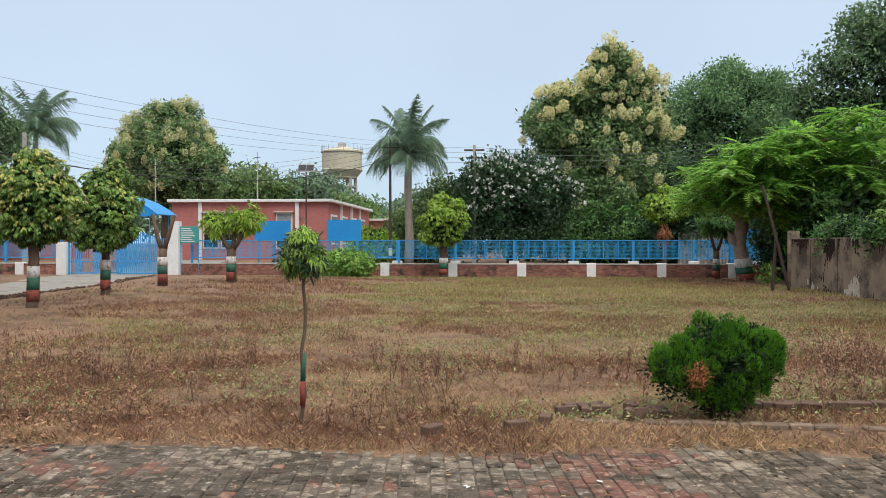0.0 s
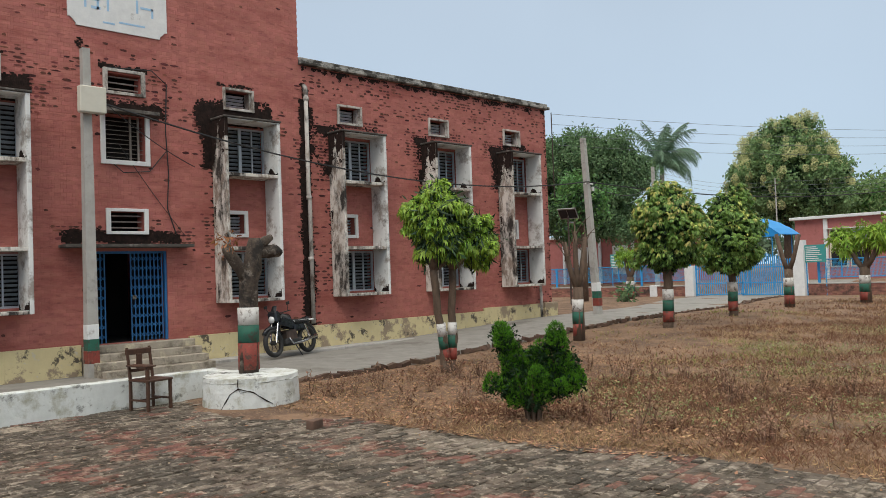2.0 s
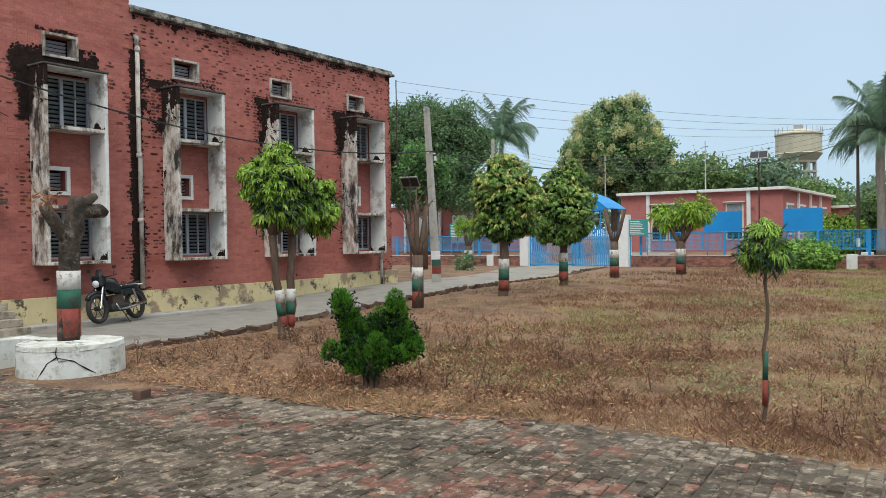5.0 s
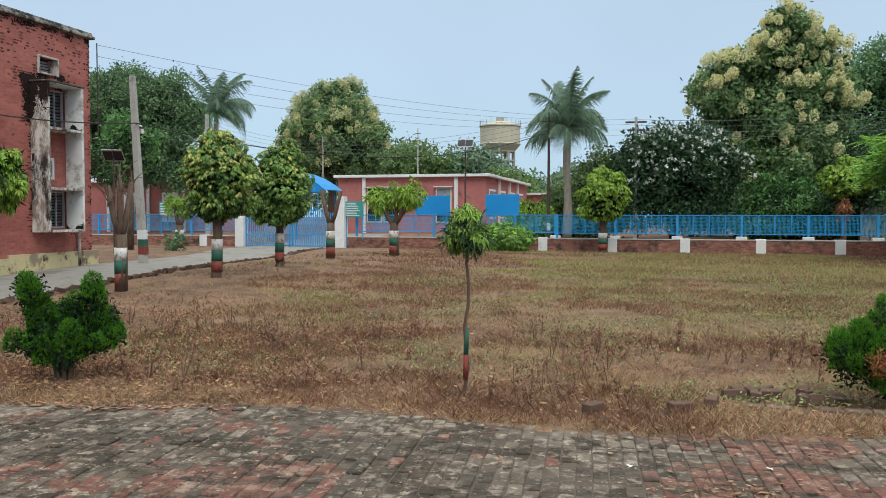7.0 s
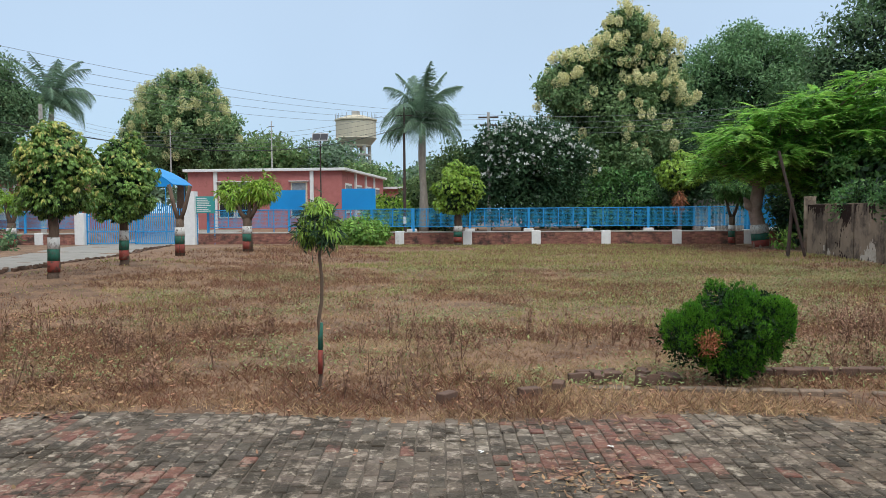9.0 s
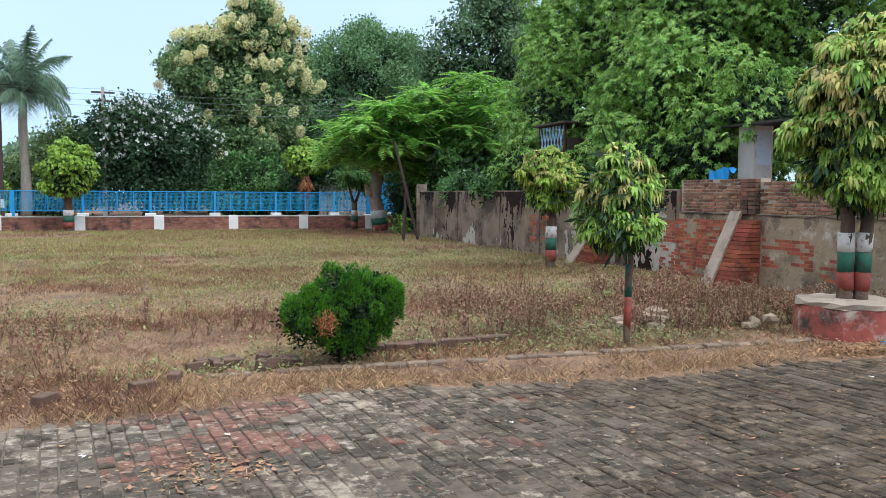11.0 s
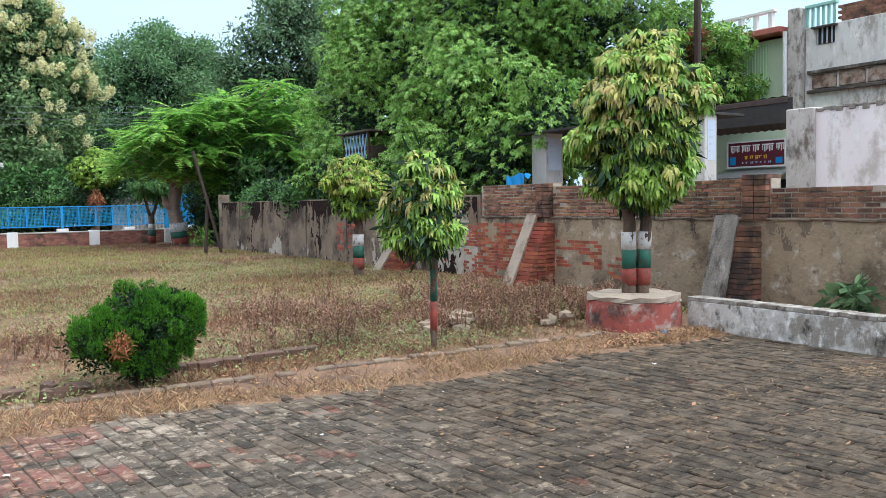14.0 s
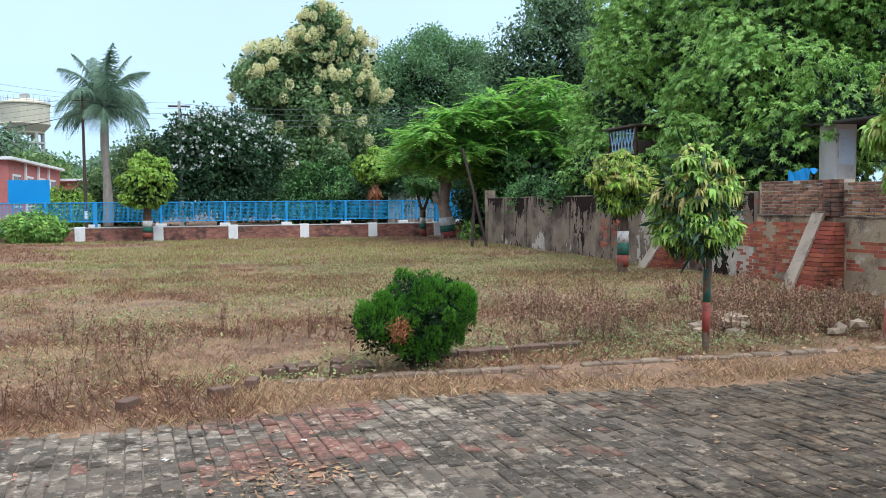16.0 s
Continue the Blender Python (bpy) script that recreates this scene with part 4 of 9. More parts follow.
def bay(at):
    """A projecting frame of fins and shelves round two louvred windows and a vent."""
    b = thing("window_bay", (FX, at, 0), "projecting whitewashed concrete window bay with black mould", "window bay", group="window bays of the red building")
    P = 0.63
    part("side_fin", Shape().box(0.012, -0.08, 1.38, P, 0.01, 5.74, 0.012), M_finmould, b, "fin black with mould")
    crust = Shape()
    for i in range(28):
        for j in range(208):
            x, z = 0.02 + i * 0.02175, 1.4 + j * 0.02085
            if -0.72 + 1.2 * smooth_step(4.5, 5.5, z) + 0.3 * smooth_step(0.3, 0.0, x) + 0.8 * noise.noise(Vector((x * 5, z * 2.2, 3))) + 0.5 * noise.noise(Vector((x * 18, z * 9, 8))) + 0.3 * noise.noise(Vector((x * 40, z * 30, 1))) > 0:
                crust.add([(x, -0.083, z), (x + 0.022, -0.083, z), (x + 0.022, -0.083, z + 0.021), (x, -0.083, z + 0.021)], [(0, 1, 2, 3)])
                if i == 27:
                    crust.add([(P + 0.003, -0.08, z), (P + 0.003, 0.005, z), (P + 0.003, 0.005, z + 0.021), (P + 0.003, -0.08, z + 0.021)], [(0, 1, 2, 3)])
            for zs in (4.45, 1.45):
                if zs < z < zs + 0.3 and (z - zs) < 0.26 * noise.noise(Vector((x * 4, zs, 2))) + 0.3 * x + 0.06 * noise.noise(Vector((x * 30, z * 30, 4))):
                    crust.add([(x, BW - 0.173, z), (x + 0.022, BW - 0.173, z), (x + 0.022, BW - 0.173, z + 0.021), (x, BW - 0.173, z + 0.021)], [(3, 2, 1, 0)])
    tagged(part("mould_crust", crust, M_mould, b, "black mould on the fins"), kind="stuff")
    part("side_fin", Shape().box(0.012, BW - 0.17, 1.38, P, BW - 0.08, 5.74, 0.012), M_whitewash, b)
    for z0, z1 in ((1.38, 1.45), (2.62, 2.70), (4.37, 4.45)):
        part("shelf", Shape().box(0.012, 0.01, z0, P - 0.01, BW - 0.17, z1, 0.008), M_finmould, b)
    part("soffit", Shape().box(0.012, 0.01, 5.715, P - 0.01, BW - 0.17, 5.738, 0.004), M_whitewash, b)
    part("top_slab", Shape().box(0.012, -0.11, 5.742, P + 0.03, BW - 0.05, 5.79, 0.012), M_moss, b, "black moulded top slab")
    for z0, z1 in ((1.5, 2.6), (4.47, 5.66)):
        fr, sl = Shape(), Shape()
        grille(fr, sl, 0.08, z0, BW - 0.08, z1, 3, 11)
        w = part("louvre_window", fr, M_greyframe, b, "grey-framed louvre window")
        part("slat", sl, M_louvre, w)
    fr, sl = Shape(), Shape()
    for a, c, e, f in ((0.03, 2.95, 0.12, 3.6), (0.75, 2.95, 0.84, 3.6), (0.12, 2.95, 0.75, 3.04), (0.12, 3.51, 0.75, 3.6)):
        fr.box(-0.02, a, c, 0.05, e, f, 0.006)
    v = part("vent_frame", fr, M_white, b, "white-painted vent frame")
    grille(Shape(), sl, 0.08, 3.02, 0.78, 3.52, 0, 5, -0.1)
    part("vent_slat", sl, M_greyframe, v)
    fr, sl = Shape(), Shape()
    for a, c, e, f in ((0.25, 6.05, 0.31, 6.6), (1.04, 6.05, 1.1, 6.6), (0.31, 6.05, 1.04, 6.11), (0.31, 6.54, 1.04, 6.6)):
        fr.box(-0.02, a, c, 0.06, e, f, 0.006)
    for a, c, e, f in ((0.31, 6.11, 0.33, 6.54), (1.0, 6.11, 1.04, 6.54)):
        fr.box(-0.25, a, c, -0.02, e, f)
    v = part("upper_vent_frame", fr, M_whitestain, b, "stained upper vent frame")
    grille(Shape(), sl, 0.33, 6.11, 1.0, 6.54, 0, 4, -0.15)
    part("upper_vent_slat", sl, M_greyframe, v)
    return b


first_bay = bay(BAYS[0])
for at in BAYS[1:]:
    copy_thing(first_bay, Matrix.Translation((FX, at, 0)))

stair_win = thing("window_1", (FX, 7.0, 0.15), "dark barred window above the entrance", "window", kind="structure")
fr, sl = Shape(), Shape()
for a, c, e, f in ((0.02, 4.38, 0.12, 5.48), (1.02, 4.38, 1.12, 5.48), (0.12, 4.38, 1.02, 4.48)):
    fr.box(0.0, a, c, 0.06, e, f, 0.006)
part("window_frame", fr, M_white, stair_win)
for k in range(9):
    sl.tube([(-0.12, 0.12, 4.56 + k * 0.1), (-0.12, 1.02, 4.56 + k * 0.1)], 0.008, 6)
sl.box(-0.14, 0.72, 4.48, -0.1, 0.76, 5.48)
sl.box(-0.14, 0.9, 4.48, -0.1, 0.94, 5.48)
part("window_bar", sl, M_sootgrey, stair_win)
shelf = Shape().box(0.012, -0.05, 5.5, 0.3, 1.25, 5.58, 0.01)
part("sunshade", shelf, M_moss, stair_win)
for name, zz, mat in (("window_2", 3.0, M_white), ("window_3", 6.08, M_whitestain)):
    w = thing(name, (FX, 7.1, zz), "small framed vent window", "window", kind="structure")
    fr, sl = Shape(), Shape()
    for a, c, e, f in ((0.0, 0.0, 0.1, 0.57), (0.85, 0.0, 0.95, 0.57), (0.1, 0.0, 0.85, 0.07), (0.1, 0.5, 0.85, 0.57)):
        fr.box(0.0, a, c, 0.05, e, f, 0.006)
    part("window_frame", fr, mat, w)
    for k in range(3):
        sl.box(-0.16, 0.1, 0.14 + k * 0.13, -0.12, 0.85, 0.17 + k * 0.13)
    part("slat", sl, M_sootgrey, w)

# collapsible blue door gate, half open
door = thing("door_1", (FX, 6.64, 0.63), "blue collapsible steel door, half open", "door", kind="structure")
fr = Shape()
for a, c, e, f in ((0.0, 0.0, 0.05, 2.0), (1.78, 0.0, 1.83, 2.0), (0.05, 1.95, 1.78, 2.0)):
    fr.box(-0.1, a, c, -0.02, e, f)
part("door_frame", fr, M_doorblue, door)
for start, count in ((1.0, 9), (0.06, 5)):
    leafs = Shape()
    for k in range(count):
        y = start + k * 0.09
        leafs.box(-0.075, y, 0.02, -0.055, y + 0.022, 1.95)
        if k < count - 1:
            for j in range(9):
                z = 0.1 + j * 0.21
                leafs.tube([(-0.045, y + 0.01, z), (-0.045, y + 0.1, z + 0.1)], 0.008, 4)
                leafs.tube([(-0.04, y + 0.01, z + 0.1), (-0.04, y + 0.1, z)], 0.008, 4)
    part("folding_leaf", leafs, M_doorblue, door, "blue lattice leaf")
part("door_lock", Shape().tube([(-0.05, 1.06, 0.98), (0.0, 1.06, 0.98)], 0.05, 10), M_chrome, door, "steel lock")

# ---- boundary walls, fences and gate ----
def gz(x, y):
    return float(rise(x, y))


def brick_face(shape, x, y0, y1, z0, z1, rng, course=0.082, length=0.238, bulge=0.012, lack=0.0, joint=0.005):
    """A skin of single bricks on a wall that runs along y and faces -x."""
    row = 0
    z = z0
    while z + course <= z1 + 0.01:
        y = y0 - (length / 2 if row % 2 else 0)
        while y < y1:
            a, b = max(y, y0) + joint, min(y + length, y1) - joint
            y += length
            if b - a < 0.04 or rng.random() < lack:
                continue
            d = rng.uniform(0.002, bulge)
            shape.append((x - d, a, z + joint + 0.001, x + 0.05, b, z + course - joint - 0.001))
        row += 1
        z += course


WX = 11.45
side_wall = thing("wall_east", (0, 0, 0), "old plastered brick boundary wall with buttresses", "wall", kind="structure")
core = Shape()
core.box(WX, -8, -0.1, WX + 0.35, 15.2, 1.5, 0.01)
upper_core = Shape()
upper_core.box(WX + 0.06, -8, 1.502, WX + 0.30, 7.7, 1.975, 0.0)
upper_core.box(WX + 0.06, 7.7, 1.502, WX + 0.30, 12.75, 2.13, 0.0)
upper_core.box(WX + 0.06, 12.75, 1.502, WX + 0.30, 15.2, 2.2, 0.0)
part("upper_wall", upper_core, M_palemortar, side_wall, "brick courses in pale mortar")
part("lower_wall", core, M_plaster, side_wall)
ledge = Shape()
gr = random.Random(8)
y = -2.0
while y < 15.1:
    w = gr.uniform(0.03, 0.16)
    deep = 0.022 + 0.02 * noise.noise(Vector((y * 1.7, 3, 1))) + gr.uniform(-0.006, 0.006)
    low = 1.475 + 0.03 * noise.noise(Vector((y * 2.3, 8, 5))) + gr.uniform(-0.012, 0.012)
    if deep > 0.01:
        ledge.box(WX - deep, y, low, WX + 0.02, y + w, 1.51 + 0.012 * noise.noise(Vector((y * 3, 1, 9))), 0.006)
    y += w
part("plaster_ledge", ledge, M_darkplaster, side_wall, "ragged broken plaster edge")
# small brown cells below the ledge, denser towards its edge
ledge_marks = Shape()
for i in range(860):
    for j in range(30):
        y, z = 2.2 + i * 0.015, 1.02 + j * 0.0155
        if noise.noise(Vector((y * 1.3, z * 0.6, 4))) + 0.7 * noise.noise(Vector((y * 6, z * 2.5, 7))) + 0.3 * noise.noise(Vector((y * 34, z * 22, 2))) + 1.4 * (z - 1.47) > 0.18:
            ledge_marks.add([(WX - 0.003, y, z), (WX - 0.003, y + 0.0155, z), (WX - 0.003, y + 0.0155, z + 0.016), (WX - 0.003, y, z + 0.016)], [(3, 2, 1, 0)])
tagged(part("drip_stain", ledge_marks, M_darkplaster, side_wall, "ragged brown marks below the ledge, denser towards it"), kind="stuff")
far_core = Shape()
far_core.box(WX, 15.2, -0.1, WX + 0.3, 33.2, 2.0, 0.01)
for y, w, top in ((17.6, 0.14, 1.9), (21.9, 0.2, 1.97), (24.8, 0.15, 1.8), (28.6, 0.18, 1.96), (31.0, 0.16, 1.94)):
    far_core.box(WX - 0.028, y, -0.1, WX, y + w, top, 0.005)
part("far_wall", far_core, M_darkplaster, side_wall, "rain-streaked grey plastered length of wall")
soot = Shape()
for i in range(600):
    for j in range(76):
        y, z = 15.3 + i * 0.0295, 0.1 + j * 0.0245
        v = 0.8 * noise.noise(Vector((y * 0.7, z * 0.5, 2))) + 0.45 * noise.noise(Vector((y * 2.4, z * 1.1, 6))) + 0.4 * noise.noise(Vector((y * 7.0, z * 2.6, 9))) + 0.3 * noise.noise(Vector((y * 18.0, z * 9.0, 4))) + 0.62 * smooth_step(1.0, 1.95, z) + 0.2 * smooth_step(0.4, 0.1, z) - 0.42
        if v > 0:
            soot.add([(WX - 0.004, y, z), (WX - 0.004, y + 0.03, z), (WX - 0.004, y + 0.03, z + 0.0248), (WX - 0.004, y, z + 0.0248)], [(3, 2, 1, 0)])
lime = Shape()
for i in range(400):
    for j in range(40):
        y, z = 15.3 + i * 0.044, 0.05 + j * 0.0415
        v = 0.9 * noise.noise(Vector((y * 0.6, z * 0.4, 12))) + 0.5 * noise.noise(Vector((y * 3.0, z * 1.2, 16))) + 0.3 * noise.noise(Vector((y * 9, z * 7, 3))) + 0.3 * smooth_step(22, 17, y) + 0.35 * smooth_step(0.9, 0.2, z) - 0.52
        if v > 0:
            lime.add([(WX - 0.0025, y, z), (WX - 0.0025, y + 0.045, z), (WX - 0.0025, y + 0.045, z + 0.042), (WX - 0.0025, y, z + 0.042)], [(3, 2, 1, 0)])
tagged(part("lime_patch", lime, M_limewash, side_wall, "paler lime patches on the plaster"), kind="stuff")
tagged(part("wall_mould", soot, M_mould, side_wall, "black rain mould on the plaster"), kind="stuff")
part("wall_end", Shape().tube([(WX + 0.15, 33.2, -0.1), (WX + 0.15, 33.2, 2.3)], 0.22, 12, True, 0.05, random.Random(2)), M_darkplaster, side_wall, "rounded plaster end of the wall", smooth=True)
rng = random.Random(3)
upper = []
brick_face(upper, WX + 0.058, 7.7, 12.75, 1.518, 2.13, rng, 0.0685, 0.215, 0.024, 0.03, 0.0105)
brick_face(upper, WX + 0.058, 12.75, 15.15, 1.518, 2.2, rng, 0.0685, 0.215, 0.024, 0.03, 0.0105)
brick_face(upper, WX + 0.058, 4.2, 7.7, 1.518, 1.975, rng, 0.0765, 0.225, 0.024, 0.03, 0.0105)
upper_single = upper[:300]
rest = Shape()
for b in upper[300:]:
    rest.box(*b)
patch = []
brick_face(patch, WX + 0.004, 13.4, 15.9, 0.05, 1.38, rng, 0.069, 0.215, 0.014, 0.02, 0.004)
brick_face(patch, WX + 0.004, 11.3, 12.6, 0.5, 1.1, rng, 0.069, 0.215, 0.012, 0.12, 0.004)
brick_face(patch, WX + 0.004, 10.4, 11.2, 0.35, 0.8, rng, 0.069, 0.215, 0.012, 0.3, 0.004)
brick_face(patch, WX + 0.004, 21.2, 22.6, 0.45, 1.3, rng, lack=0.25)
brick_face(patch, WX + 0.004, 16.6, 17.6, 0.3, 0.8, rng, lack=0.3)
pat = Shape()
for b in patch:
    if noise.noise(Vector((b[1] * 1.4, b[2] * 2.2, 7))) + (0.3 if b[1] > 13.3 else 0.0) > -0.25:
        pat.box(*b)
tagged(part("exposed_brick", pat, M_orangeb, side_wall, "bare orange brick where plaster fell"), kind="stuff")
for y in (7.72, 12.75):
    pier = Shape()
    for k in range(8):
        for j in range(2):
            y0 = y + j * 0.22
            pier.box(WX - 0.06 + rng.uniform(0, 0.012), y0 + 0.004, 1.5 + k * 0.088, WX + 0.34, y0 + 0.214, 1.58 + k * 0.088, 0.006)
    tagged(part("wall_pier", pier, M_blackredj, side_wall), kind="stuff")
for y, w, mt in ((12.62, 0.75, M_orangeb), (7.8, 0.81, M_blackredj), (18.0, 0.9, M_orangeb)):
    top, foot = {12.62: (1.47, 0.7), 7.8: (1.47, 0.36), 18.0: (0.95, 0.7)}[y]
    b = thing("buttress", (WX, y, 0), "sloping brick buttress with cement capping against the boundary wall", "buttress", group="buttresses of the boundary wall")
    body = Shape()
    steps_n = int(top / 0.082)
    for k in range(steps_n):
        z = k * 0.082
        reach = foot * (1 - z / top) + 0.12
        for j in range(int(reach / 0.23) + 1):
            x1 = -j * 0.235
            x0 = max(-reach, x1 - 0.228)
            if x1 - x0 > 0.03:
                body.box(x0, 0.02 + rng.uniform(0, 0.012), z + 0.005, x1, w - 0.02 - rng.uniform(0, 0.012), z + 0.077)
    tagged(part("brick_body", body, mt, b), kind="stuff")
    cap, wide = Shape(), 0.44 if y > 8.5 else 0.56
    cap.add([(-foot - 0.14, 0.03, 0.0), (-foot - 0.14, w * wide - 0.01, 0.0), (-0.1, w * wide - 0.01, top + 0.03), (-0.1, 0.03, top + 0.03), (-foot - 0.2, 0.02, 0.02), (-foot - 0.2, w * wide, 0.02), (-0.14, w * wide, top + 0.09), (-0.14, 0.02, top + 0.09)], [(4, 5, 6, 7), (0, 1, 5, 4), (1, 2, 6, 5), (2, 3, 7, 6), (3, 0, 4, 7)])
    cap.v = [(a, w - bb, c) for a, bb, c in cap.v]
    cap.f = [tuple(reversed(f)) for f in cap.f]
    part("cement_cap", cap, M_cap if y > 8.5 else M_wetcement, b, "worn cement capping")
part("upper_bricks", rest, M_blackredj, side_wall) if rest.v else None

low_r = Shape()
low_r.box(9.62, -8, -0.1, 9.86, 7.75, 0.385, 0.01)
low_wall = lone("low_wall_right", low_r, M_lowwall, "low whitewashed parapet wall with grey stains", "low wall", kind="structure")
cope = Shape().box(-0.121, -0.057, 0.0, 0.121, 0.057, 0.06, 0.006).mesh("coping_brick", M_lowcope)
rc = random.Random(31)
for k in range(66):
    o = part("coping_brick", cope, None, low_wall)
    o.matrix_local = pose(9.74 + rc.uniform(-0.006, 0.006), 7.68 - k * 0.1185, 0.385 + rc.uniform(-0.004, 0.004), rc.uniform(-1.5, 1.5), rc.uniform(-1, 1), rc.uniform(-1.5, 1.5))
low_l = Shape()
low_l.box(-12.55, -8, -0.1, -12.33, 6.5, 0.44, 0.015)
low_l.box(-12.55, 6.502, -0.1, -11.8, 6.72, 0.44, 0.015)
lone("low_wall_left", low_l, M_planter, "low whitewashed wall beside the paving", "low wall", kind="structure")


def planter(name, x, y, r, h, mat, topmat, label, rag=0.012):
    p = thing(name, (x, y, 0), label, "planter")
    n = 28
    body, rim = Shape(), Shape()
    rg = random.Random(int(x * 10))

    def ring(rad, z):
        out = []
        for k in range(n):
            a = 2 * math.pi * k / n
            c, s = math.cos(a), math.sin(a)
            q = rad * (1 + rag * rg.uniform(-1, 1))
            out.append((c * q, s * q, z + 0.5 * rag * rg.uniform(-1, 1)))
        return out

    rings = ring(r * 1.02, -0.08) + ring(r * 1.01, h * 0.5) + ring(r, h - 0.07)
    body.add(rings, [(k * n + j, k * n + (j + 1) % n, (k + 1) * n + (j + 1) % n, (k + 1) * n + j) for k in range(2) for j in range(n)])
    part("side", body, mat, p)
    top = ring(r * 1.0, h - 0.07) + ring(r * 1.005, h - 0.065) + ring(r * 0.99, h) + ring(r * 0.3, h + 0.015)
    rim.add(top, [(k * n + j, k * n + (j + 1) % n, (k + 1) * n + (j + 1) % n, (k + 1) * n + j) for k in range(3) for j in range(n)] + [tuple(range(3 * n, 4 * n))])
    part("top", rim, topmat, p)
    return p


round_pot = planter("round_planter", -11.2, 6.62, 0.72, 0.44, M_planter, M_planter, "cracked whitewashed round masonry planter round a tree")
crack = Shape()
for line in (((-14, 0.44), (-15, 0.36), (-14, 0.30), (-24, 0.22), (-29, 0.12), (-37, -0.02)), ((-14, 0.30), (-6, 0.27), (3, 0.24), (8, 0.19), (17, 0.11), (25, 0.05)), ((-14, 0.30), (-12, 0.24), (-5, 0.25))):
    crack.tube([(0.732 * math.cos(radians(a - 32)), 0.732 * math.sin(radians(a - 32)), z) for a, z in line], [0.006] + [0.005 + 0.006 * (k % 2) for k in range(len(line) - 2)] + [0.003], 5)
part("crack", crack, M_mould, round_pot, "jagged black crack in the render")
planter("red_planter", 9.16, 8.35, 0.67, 0.47, paint("faded_red_oxide_render", (0.36, 0.09, 0.07), (0.26, 0.08, 0.065), 3, 0.85, 0.3, [((0.40, 0.34, 0.30), 3.2, 0.58), ((0.06, 0.045, 0.04), 1.8, 0.54)]), M_cap, "faded red rendered masonry planter round a tree", 0.032)

WY = 43.8
for name, x0, x1, label in (("wall_north", -17.3, 14.6, "low dark brick wall at the far end of the lawn"), ("wall_north_left", -46, -24.2, "low dark brick wall beside the gate")):
    wl_root = thing(name, (0, 0, 0), label, "wall", kind="structure")
    part("wall_body", Shape().box(x0, WY + 0.03, -0.15, x1, WY + 0.3, 0.66, 0.01), M_farbrick, wl_root)
    part("wall_coping", Shape().box(x0, WY - 0.01, 0.66, x1, WY + 0.36, 0.72, 0.01), M_concrete, wl_root)
    nb = []
    brick_face(nb, 0.0, x0, x1, -0.05, 0.66, rng, course=0.084, length=0.24, bulge=0.03)
    sk = Shape()
    for a, b0, c, d, b1, f in nb:
        sk.box(b0, WY + 0.03 + a, c, b1, WY + 0.06, f)
    tagged(part("wall_bricks", sk, M_farbrick, wl_root), kind="stuff")
    for k in range(6 if x0 > -20 else 4):
        x = -6.1 + 3.66 * k if x0 > -20 else -26.5 - 4.2 * k
        part("wall_pillar", Shape().box(x - 0.24, WY - 0.06, -0.15, x + 0.24, WY + 0.36, 0.75, 0.015), M_white, wl_root, "whitewashed pillar")


def fence(name, x0, count, bay_w, y, z0, z1, label, feet=True):
    f = thing(name, (x0, y, 0), label, "fence")
    L = count * bay_w
    part("top_rail", Shape().box(0, -0.03, z1 - 0.05, L, 0.03, z1, 0.006), M_blue, f)
    part("bottom_rail", Shape().box(0, -0.025, z0, L, 0.025, z0 + 0.05, 0.006), M_blue, f)
    post = Shape().box(-0.06, -0.05, z0 - (0.3 if feet else 0.5), 0.06, 0.05, z1 + 0.01, 0.008).mesh("post", M_blue)
    foot = Shape().box(-0.28, -0.15, z0 - 0.32, 0.28, 0.15, z0 - 0.1, 0.02).mesh("foot", M_white)
    bar = Shape().box(-0.028, -0.02, z0 + 0.05, 0.028, 0.02, z1 - 0.05).mesh("bar", M_blue)
    net = Shape()
    k = 0
    while k * 0.062 < L:
        x = k * 0.062
        net.add([(x - 0.008, 0.025, z0 + 0.05), (x + 0.008, 0.025, z0 + 0.05), (x + 0.008, 0.025, z1 - 0.05), (x - 0.008, 0.025, z1 - 0.05), (x, 0.033, z0 + 0.05), (x, 0.033, z1 - 0.05)], [(0, 1, 2, 3), (1, 4, 5, 2), (4, 0, 3, 5)])
        k += 1
    z = z0 + 0.1
    while z < z1 - 0.06:
        net.box(0, 0.02, z, L, 0.03, z + 0.011)
        z += 0.075
    net_me = net.mesh("wire_netting", M_bluemesh)
    for k in range(count + 1):
        o = part("post", post, None, f)
        o.location = (k * bay_w, 0, 0)
        if feet:
            o = part("foot", foot, None, f, "white concrete foot")
            o.location = (k * bay_w, 0, 0)
        for j in (1, 2, 3):
            if k < count and (feet or j == 2):
                o = part("bar", bar, None, f)
                o.location = (k * bay_w + bay_w * j / 4, 0, 0)
    tagged(part("wire_netting", net_me, None, f, "fine blue wire netting"), kind="stuff")
    return f


fence("steel_fence", -5.7, 6, 3.28, 46.0, 0.92, 1.97, "sky-blue painted steel fence with wire netting")
fence("steel_fence", -16.9, 5, 2.3, 44.3, 0.98, 1.97, "faded blue steel railing on the brick wall", False)
fence("steel_fence", -44.0, 6, 3.28, 44.3, 0.98, 1.97, "faded blue steel railing beside the gate", False)

